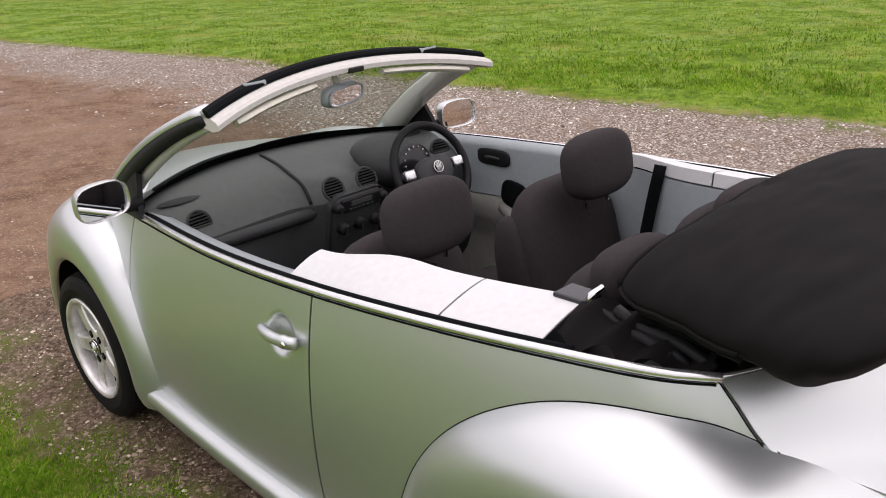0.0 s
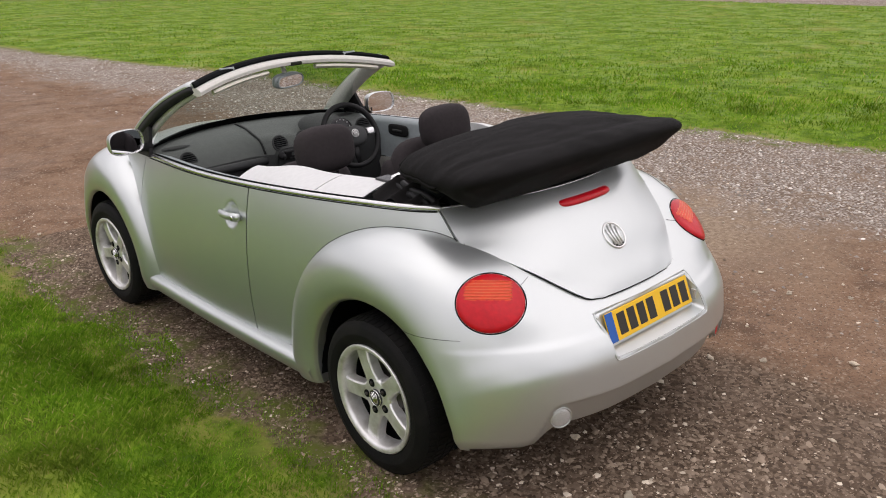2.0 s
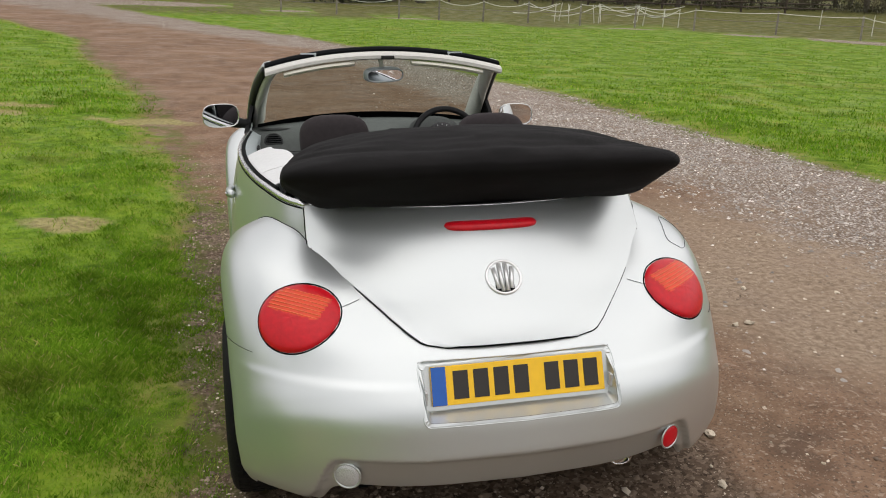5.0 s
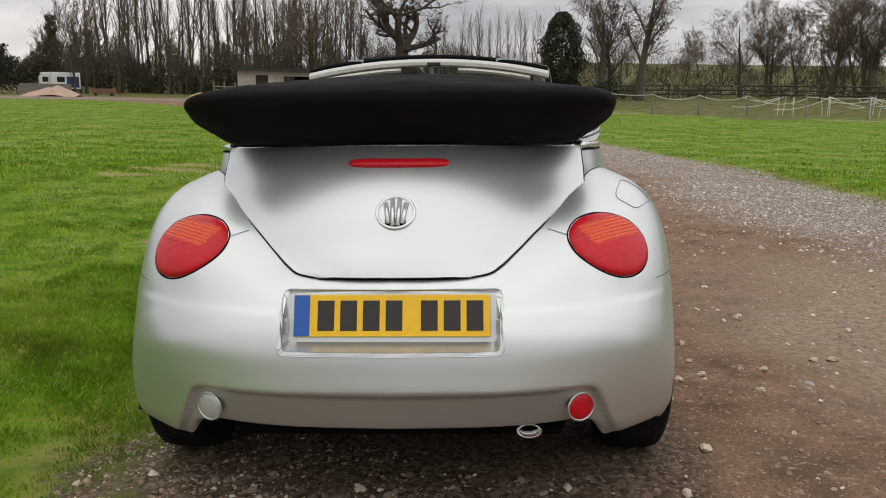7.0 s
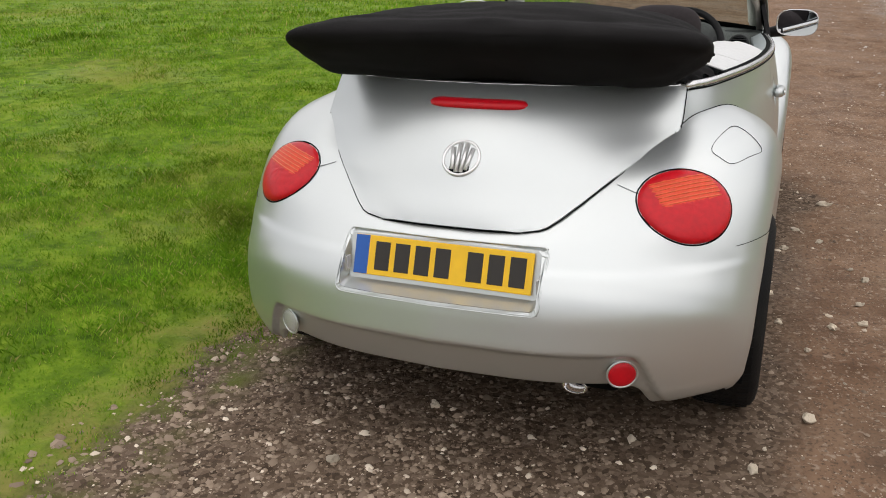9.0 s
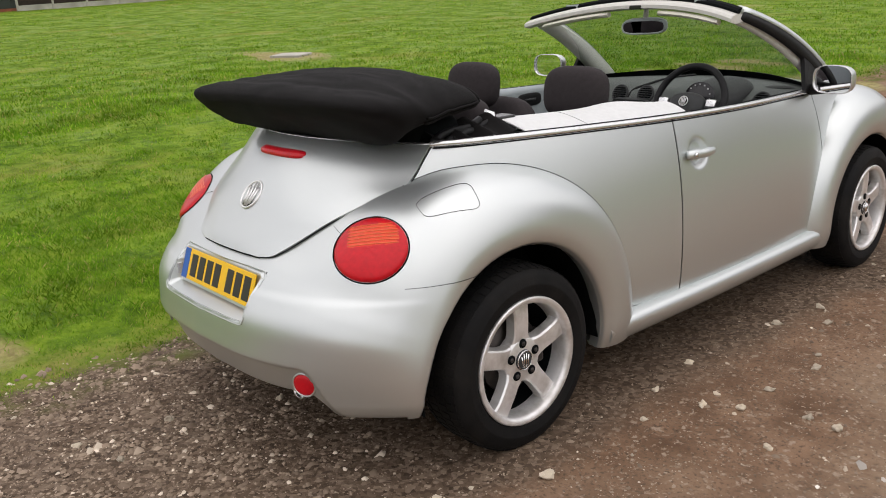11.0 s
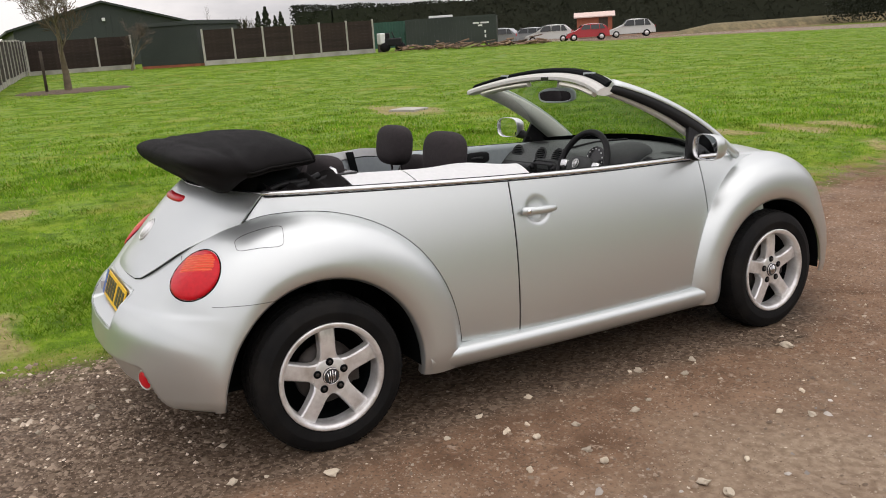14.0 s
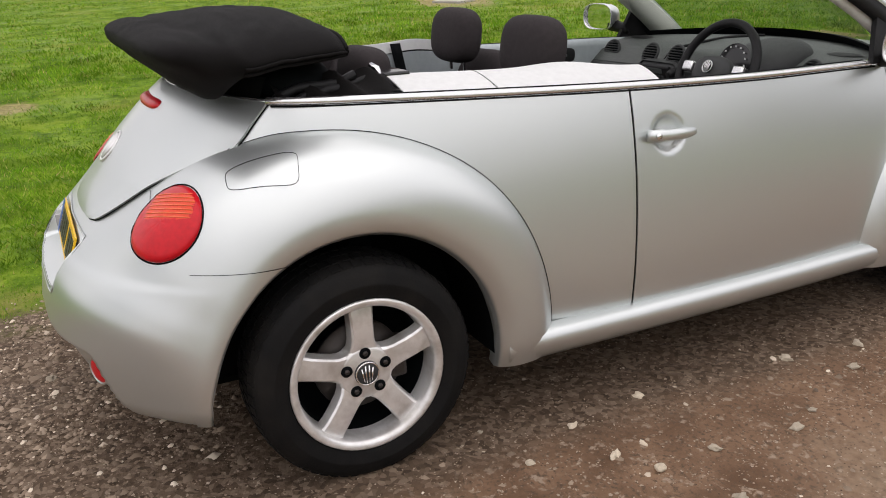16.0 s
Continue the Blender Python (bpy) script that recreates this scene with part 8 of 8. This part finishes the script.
bx("roof_load", con, M_WHITE, 1.9, 3.8, 0.3, 1.2, 2.6, 2.78, 0.04, "pale sheets lying on the roof")
m, L = place_along((-64.0, 26.6), (-60.2, 31.0), 0.05)
tarp = thing("green_sheeted_store", "store clad in bright green ribbed sheet", "shed", m)
bx("wall", tarp, M_TEAL, 0, L, 0.05, 3, 0, 2.62)
for k in range(24):
    bx("rib", tarp, M_TEAL, 0.05 + k * L / 24, 0.15 + k * L / 24, 0.0, 0.05, 0, 2.62)

# log piles, a mower and a drum
rl = random.Random(17)
for i, (x, y, n, wide) in enumerate(((-45.9, 24.2, 26, 0.9), (-45.0, 25.6, 30, 1.0), (-44.2, 27.2, 26, 0.9), (-43.4, 28.6, 20, 0.8), (-42.7, 29.8, 32, 1.0), (-42.0, 31.2, 22, 0.9))):
    t = thing("log_pile", "low rough pile of split logs and broken boards on the grass", "logs", Matrix.Translation((x, y, gz(x, y))) @ Matrix.Rotation(1.08, 4, "Z"), "log piles")
    for k in range(n):
        r = rl.uniform(0.03, 0.085)
        l = rl.uniform(0.15, 0.55)
        px_, py_ = rl.uniform(-wide, wide), rl.uniform(-0.45, 0.45)
        zz = r + 0.55 * rl.random() * (1 - abs(px_) / wide / 1.2) * (1 - abs(py_) / 0.7)
        turn, tip = rl.uniform(-0.9, 0.9) + (1.57 if rl.random() < 0.35 else 0), rl.uniform(-0.25, 0.3)
        d_ = Vector((math.cos(turn), math.sin(turn), tip)) * l
        c_ = Vector((px_, py_, max(zz, abs(d_.z) + r)))
        V, F = tube([c_ - d_, c_ + d_], r, 6, squash=rl.choice((1.0, 0.4, 0.7)))
        raw("log", V, F, M_LOG, t, "", False)
mower = thing("garden_tractor", "dark garden tractor parked by the fence", "tractor", Matrix.Translation((-47.0, 23.4, gz(-47, 23.4))) @ Matrix.Rotation(1.0, 4, "Z"))
bx("body", mower, M_BLACK, -0.7, 0.6, -0.35, 0.35, 0.35, 0.85, 0.08)
bx("seat", mower, M_BLACK, -0.55, -0.15, -0.22, 0.22, 0.85, 1.2, 0.06)
raw("steering_post", *tube([(0.15, 0, 0.8), (0.0, 0, 1.25)], 0.04, 6), M_BLACK, mower)
for x, y in ((-0.5, -0.4), (-0.5, 0.4), (0.5, -0.36), (0.5, 0.36)):
    V, F = lathe([(0.0, -0.1), (0.27, -0.1), (0.29, -0.06), (0.29, 0.06), (0.27, 0.1), (0.0, 0.1)], 16, "y")
    raw("wheel", [(v[0] + x, v[1] + y, v[2] + 0.29) for v in V], F, M_TYRE, mower)
drum = thing("white_tank", "small white plastic tank beside the last fence post", "tank", Matrix.Translation((-47.2, 22.7, gz(-47.2, 22.7))))
bx("tank", drum, M_WHITE, -0.25, 0.25, -0.2, 0.2, 0.5, 1.2, 0.06)
bx("stand", drum, M_BROWNWOOD, -0.22, 0.22, -0.18, 0.18, 0, 0.5)

# brick hut
m, L = place_along((-65.6, 53.0), (-63.4, 55.7), 0.1)
hut = thing("brick_hut", "small orange brick hut with pale roof", "hut", m)
bx("wall", hut, M_BRICKRED, 0, L, 0, 3, 0, 1.95)
bx("hut_door", hut, M_BROWNWOOD, L * 0.62, L * 0.62 + 0.9, -0.03, -0.001, 0.1, 1.85, 0, "dark door")
for s in (0, 1):
    V = [(-0.3, 1.5, 2.36), (L + 0.3, 1.5, 2.36), (L + 0.3, -0.35 + s * 3.7, 1.92), (-0.3, -0.35 + s * 3.7, 1.92)]
    V += [(x, y, z + 0.1) for x, y, z in V]
    raw("roof", V, [(0, 1, 2, 3), (7, 6, 5, 4), (0, 4, 5, 1), (1, 5, 6, 2), (2, 6, 7, 3), (3, 7, 4, 0)], M_ROOFPALE, hut, "pale pinkish roof", False)
for x in (0, L):
    raw("gable", [(x, 0, 1.94), (x, 3, 1.94), (x, 1.5, 2.34), (x + (0.1 if x == 0 else -0.1), 0, 1.94), (x + (0.1 if x == 0 else -0.1), 3, 1.94), (x + (0.1 if x == 0 else -0.1), 1.5, 2.34)], [(0, 1, 2), (5, 4, 3), (0, 2, 5, 3), (1, 4, 5, 2)], M_BRICKRED, hut, "", False)


# ---- parked cars in the distance ----
def far_car(label, paint, length, height, m, tall=0.0):
    t = thing("parked_car", label, "car", m, "cars parked by the hedge")
    w = 0.86
    side = [(0.00, 0.30), (0.005, 0.52), (0.03, 0.68), (0.10, 0.80), (0.245, 0.96 + tall), (0.34, 1.22 + tall), (0.42, height - 0.05), (0.50, height + 0.01), (0.66, height + 0.02), (0.84, height - 0.07), (0.92, 1.22), (0.965, 0.98 + tall), (0.99, 0.80), (1.0, 0.34)]
    V, F = [], []
    cols = (-1, -0.93, -0.6, 0, 0.6, 0.93, 1)
    for f, z in side:
        for c in cols:
            up = max(0, z - 0.95) / max(0.1, height - 0.95)
            V.append((f * length - length / 2, c * w * (1 - 0.20 * up) * (1 if 0.04 < f < 0.96 else 0.9), z - 0.05 * abs(c) ** 4 * (z > 0.5)))
    k = len(cols)
    for i in range(len(side) - 1):
        for j in range(k - 1):
            F.append((i * k + j, i * k + j + 1, (i + 1) * k + j + 1, (i + 1) * k + j))
    b = len(V)
    for c in (-1, 1):
        for f, z in side:
            V.append((f * length - length / 2, c * w * (1 - 0.20 * max(0, z - 0.95) / max(0.1, height - 0.95)) * (1 if 0.04 < f < 0.96 else 0.9), z - 0.05 * (z > 0.5)))
    n = len(side)
    F.append(tuple(b + i for i in range(n)))
    F.append(tuple(reversed([b + n + i for i in range(n)])))
    raw("body", V, flip(F), paint, t)
    for s in (1, -1):
        for f0, f1, f2, f3 in ((0.32, 0.56, 0.555, 0.42), (0.575, 0.76, 0.755, 0.575), (0.775, 0.90, 0.83, 0.775)):
            z0, z1 = 0.97 + tall * 0.6, height - 0.09
            V = [((f - 0.5) * length, s * (w * (1 - 0.20 * max(0, z - 0.95) / (height - 0.95)) + 0.006), z) for f, z in ((f0, z0), (f1, z0), (f2, z1), (f3, z1))]
            V += [(x, y - s * 0.02, z) for x, y, z in V]
            raw("side_window", V, [(0, 1, 2, 3), (7, 6, 5, 4), (0, 4, 5, 1), (1, 5, 6, 2), (2, 6, 7, 3), (3, 7, 4, 0)], M_CARGLASS, t, "", False)
        for x in (-0.32, 0.31):
            V, F = lathe([(0.0, 0.0), (0.19, 0.0), (0.20, 0.03), (0.30, 0.03), (0.31, -0.02), (0.31, -0.18)], 22, "y")
            wh = raw("wheel", [(v[0] + x * length, s * (w - 0.02 + v[1]), v[2] + 0.31) for v in V], F if s > 0 else flip(F), M_TYRE, t)
            V, F = lathe([(0.0, 0.035), (0.17, 0.03), (0.19, 0.01)], 10, "y")
            raw("rim", [(v[0] + x * length, s * (w - 0.02 + v[1]), v[2] + 0.31) for v in V], F if s > 0 else flip(F), M_ALLOY, wh)
        bx("wing_mirror", t, paint, -0.19 * length, -0.19 * length + 0.16, s * (w + 0.02) - 0.08, s * (w + 0.02) + 0.08, 0.95 + tall, 1.08 + tall, 0.03)
        bx("headlamp", t, M_CLEAR, -0.49 * length, -0.43 * length, s * 0.55 - 0.16, s * 0.55 + 0.16, 0.60, 0.74, 0.03)
        bx("tail_lamp", t, M_RED, 0.478 * length, 0.492 * length, s * 0.68 - 0.08, s * 0.68 + 0.08, 0.75, 1.0, 0.01)
    V = [(-0.215 * length, -0.62, 0.99 + tall), (-0.215 * length, 0.62, 0.99 + tall), (-0.115 * length, 0.56, height - 0.06), (-0.115 * length, -0.56, height - 0.06)]
    V += [(x - 0.03, y, z + 0.03) for x, y, z in V]
    raw("windscreen", V, [(0, 1, 2, 3), (7, 6, 5, 4), (0, 4, 5, 1), (1, 5, 6, 2), (2, 6, 7, 3), (3, 7, 4, 0)], M_CARGLASS, t, "", False)
    return t


def car_pose(x, y, heading):
    # its nose points along -x of the model
    return Matrix.Translation((x, y, gz(x, y))) @ Matrix.Rotation(heading, 4, "Z")


HEADING = math.atan2(0.80, 0.60)
far_car("silver people carrier parked on the gravel", M_CARSILVER, 4.4, 1.62, car_pose(-58.5, 53.8, HEADING), 0.06)
far_car("small red hatchback parked on the gravel", M_CARRED, 3.9, 1.45, car_pose(-58.1, 48.3, HEADING + 0.05))
far_car("silver people carrier parked on the gravel", M_CARSILVER, 4.4, 1.58, car_pose(-60.5, 45.8, HEADING - 0.1), 0.05)
far_car("grey saloon parked on the gravel", M_CARGREY, 4.3, 1.45, car_pose(-63.2, 45.3, HEADING - 0.25))
far_car("silver-grey hatchback parked on the gravel", M_CARGREY, 4.2, 1.55, car_pose(-64.8, 43.0, HEADING - 0.25), 0.04)

# bare tree in the mulch bed, and its stake
shrub = make_tree("bare garden tree with many fine twigs", 77, 6.2, 0.17, 40, 6, [8, 6, 5, 4, 3], 0.45, 0.42, bark=M_PALEBARK, curl=0.24, min_r=0.008, shrink=0.66)
plant(shrub, -34.4, 2.4, 0.5)
stake = thing("tree_stake", "wooden stake beside the garden tree", "stake", Matrix.Translation((-34.6, 1.6, gz(-34.6, 1.6))))
raw("stake", *tube([(0, 0, 0), (0.02, 0, 1.7)], 0.06, 7), M_BROWNWOOD, stake)
replant(shrub, -49.6, 7.4, 2.0, 0.50)
replant(poplar, -84.5, 21.0, 1.0, 0.22)
m, L = place_along((-85.2, 19.8), (-83.4, 23.2))
low_shed = thing("far_shed", "low dark shed seen over the fence", "shed", m)
bx("wall", low_shed, M_DARKIN, 0, L, 0, 3, 0, 3.1)
bx("roof", low_shed, M_FELT, -0.2, L + 0.2, -0.2, 3.2, 3.1, 3.3, 0.02)


def conifer(tall, seed):
    r_ = random.Random(seed)
    t = thing("conifer", "small pointed dark conifer far behind the fence", "tree")
    raw("trunk", *tube([(0, 0, -0.2), (0, 0, tall * 0.9)], [0.14, 0.03], 6), M_BARK, t)

    def leaf():
        z = tall * r_.uniform(0.04, 1)
        w = 1.35 * (1 - z / tall) ** 0.8 * (0.75 + 0.25 * math.sin(z * 7))
        a_ = r_.uniform(0, 6.2832)
        return Vector((w * math.cos(a_), w * math.sin(a_), z))
    raw("crown", *leaf_cloud(r_, 900, leaf, 0.2), M_LEAF, t, "dense dark needles", False)
    return t


tip = plant(conifer(5.6, 91), -117.4, 36.3)
for x, y, k in ((-116.9, 37.3, 1.12), (-116.2, 38.4, 0.9), (-115.9, 39.2, 1.0), (-118.6, 34.6, 0.8)):
    replant(tip, x, y, k * 9, k)
scrub_row("distant_wood", "hazy bare trees far behind the fence", [(-120, 28), (-119, 34), (-118, 37)], 4, 4.6, 5000, 0.16, M_SCRUB, 68, 0.6, True)
# grassy bank beside the parked cars
V, F = [], []
BANK = ((-54.5, 53.0), (-54.2, 60.0), (-52.0, 70.0), (-48.6, 79.0), (-42.0, 90.0))
for i, (x, y) in enumerate(BANK):
    for k_, (off, up) in enumerate(((-1.6, -0.05), (-0.7, 0.55), (0.2, 0.75), (1.2, 0.5), (2.2, -0.05))):
        V.append((x - off, y, gz(x, y) + (-0.05 if i == 0 else up)))
for i in range(len(BANK) - 1):
    for k_ in range(4):
        F.append((i * 5 + k_, i * 5 + k_ + 1, (i + 1) * 5 + k_ + 1, (i + 1) * 5 + k_))
tagged(raw("earth_bank", V, F, M_BANK, None, ""), "low bank of straw-brown grass before the hedge", "bank", kind="structure")

# slab in the lawn
slab = thing("manhole_slab", "pale concrete slab set in the lawn", "slab", Matrix.Translation((-12.4, 7.0, gz(-12.4, 7.0))) @ Matrix.Rotation(0.5, 4, "Z"))
bx("slab", slab, M_CONCRETE, -0.33, 0.33, -0.27, 0.27, -0.05, 0.035, 0.01)


# ---- paddock ----
def sag(a, b, drop, n=9):
    A, B = Vector(a), Vector(b)
    return [A.lerp(B, t) + Vector((0, 0, -drop * 4 * t * (1 - t))) for t in steps(0, 1, n)]


rp = random.Random(23)
PADDOCK = [(2.0, 54.0), (5.2, 50.8), (8.7, 48.6), (11.0, 47.8), (13.6, 47.3), (16.2, 46.6), (19.2, 45.8), (22.2, 44.6), (25.2, 43.0), (28.6, 40.0), (31.4, 36.6), (33.6, 33.0), (35.6, 29.0), (37.2, 25.0), (38.6, 21.0), (39.8, 17.0), (40.4, 13.0), (40.7, 9.0), (40.9, 5.0)]
posts = []
for x, y in PADDOCK:
    z = gz(x, y)
    p = thing("fence_post", "grey wooden paddock fence post", "fence post", Matrix.Translation((x, y, z)) @ Matrix.Rotation(rp.uniform(-0.04, 0.04), 4, "X"), "paddock fence posts")
    raw("post", *tube([(0, 0, -0.1), (0, 0, 1.28)], 0.055, 7), M_RAIL, p, "", False)
    posts.append(Vector((x, y, z)))
for h, drop in ((1.18, 0.04), (0.75, 0.05)):
    for i, (a, b) in enumerate(zip(posts, posts[1:])):
        loose = rp.random()
        d = drop + (0.35 * loose if h > 1 and loose > 0.6 else 0.03)
        V, F = tube(sag(a + Vector((0, -0.06, h)), b + Vector((0, -0.06, h - 0.1 * (loose > 0.8))), d), 0.018, 4)
        tagged(raw("fence_tape", V, F, M_TAPE if h > 1 else M_RAIL, None, "", False), "white electric fence tape between posts" if h > 1 else "grey fence wire between posts", "fence tape", "paddock tapes")
# tangled white tape and thin poles
for i in range(13):
    x, y = 20.4 + rp.uniform(-2, 5.5), 46.5 + rp.uniform(-1.5, 5)
    z = gz(x, y)
    p = thing("tape_pole", "thin white plastic fence pole", "pole", Matrix.Translation((x, y, z)), "white fence poles")
    raw("pole", *tube([(0, 0, 0), (rp.uniform(-0.15, 0.15), rp.uniform(-0.1, 0.1), 1.15)], 0.022, 5), M_TAPE, p, "", False)
    q = (x + rp.uniform(-4, 4), y + rp.uniform(-1.5, 1.5))
    V, F = tube(sag((x, y, z + 1.1), (*q, gz(*q) + rp.uniform(0.3, 1.1)), 0.25), 0.022, 4)
    tagged(raw("fence_tape", V, F, M_TAPE, None, "", False), "slack white fence tape", "fence tape", "paddock tapes")
for i in range(9):
    x, y = 38.6 - 0.4 * i, 11 + i * 4.3
    p = thing("tape_pole", "thin white plastic fence pole", "pole", Matrix.Translation((x, y, gz(x, y))), "white fence poles")
    raw("pole", *tube([(0, 0, 0), (0.03, 0.02, 1.2)], 0.024, 5), M_TAPE, p, "", False)

# post and rail fence at the far side
RAILS = [(-6, 79), (0, 77.5), (6, 76), (12, 75), (18, 74), (24, 72.5), (30, 70.5), (36, 68), (42, 65), (48, 61)]
for a, b in zip(RAILS, RAILS[1:]):
    for u in (0, 0.5):
        p0 = Vector((*a, 0)).lerp(Vector((*b, 0)), u)
        p1 = Vector((*a, 0)).lerp(Vector((*b, 0)), u + 0.5)
        z0, z1 = gz(p0.x, p0.y), gz(p1.x, p1.y)
        t = thing("rail_fence", "dark brown post and rail fence bay", "fence", Matrix.Translation((p0.x, p0.y, z0)), "post and rail fence")
        bx("post", t, M_BROWNWOOD, -0.07, 0.07, -0.07, 0.07, -0.2, 1.35)
        d = p1 - p0
        for h in (0.45, 0.82, 1.2):
            raw("rail", *tube([(0, -0.08, h), (d.x, d.y - 0.08, z1 - z0 + h)], 0.055, 4), M_BROWNWOOD, t, "", False)

# ---- loose stones on the track ----
M_STONE = mat("pale_stone", (0.52, 0.45, 0.345), 0.9, 0, 0.2, 30, 0.5, 120, rand=0.35)
rs = random.Random(31)
bases = []
for k in range(6):
    bm = bmesh.new()
    bmesh.ops.create_icosphere(bm, subdivisions=2, radius=1.0)
    for v in bm.verts:
        n = noise.noise(v.co * 1.3 + Vector((k * 7, 0, 0)))
        v.co = v.co * (1 + 0.75 * n + 0.25 * noise.noise(v.co * 3.1))
        v.co.z *= 0.62
        v.co.y *= 0.75
    me = bpy.data.meshes.new("stone")
    bm.to_mesh(me)
    bm.free()
    me.materials.append(M_STONE)
    bases.append(me)
SPOTS = [(-0.30, -0.80, 0.035), (1.50, 0.80, 0.036), (1.0, -0.1, 0.040), (1.8, 1.0, 0.035), (1.9, 1.02, 0.038), (1.2, 0.7, 0.034), (1.4, 0.8, 0.03), (1.2, 0.9, 0.028), (1.0, 0.4, 0.024), (1.5, 1.9, 0.026), (1.1, 2.3, 0.055), (0.95, 1.8, 0.032), (0.9, 1.5, 0.034), (0.85, 0.9, 0.03), (0.85, -0.44, 0.03), (1.4, 0.53, 0.028)]
for i in range(260):
    a = rs.uniform(0, 1)
    SPOTS.append((rs.uniform(-0.9, 3.6), rs.uniform(-3.2, 5.0), 0.008 + 0.026 * a ** 3))
for x, y, s in SPOTS:
    if abs(x) < 0.75 and -0.4 < y < 3:
        continue
    o = new("stone", rs.choice(bases))
    o.matrix_world = Matrix.Translation((x, y, gz(x, y) + s * 0.12)) @ Matrix.Rotation(rs.uniform(0, 6.28), 4, "Z")
    s *= 0.62
    o.scale = (s, s, s * rs.uniform(0.7, 1.1))
    tagged(o, "pale loose stone on the dirt track", "stone", "loose stones")
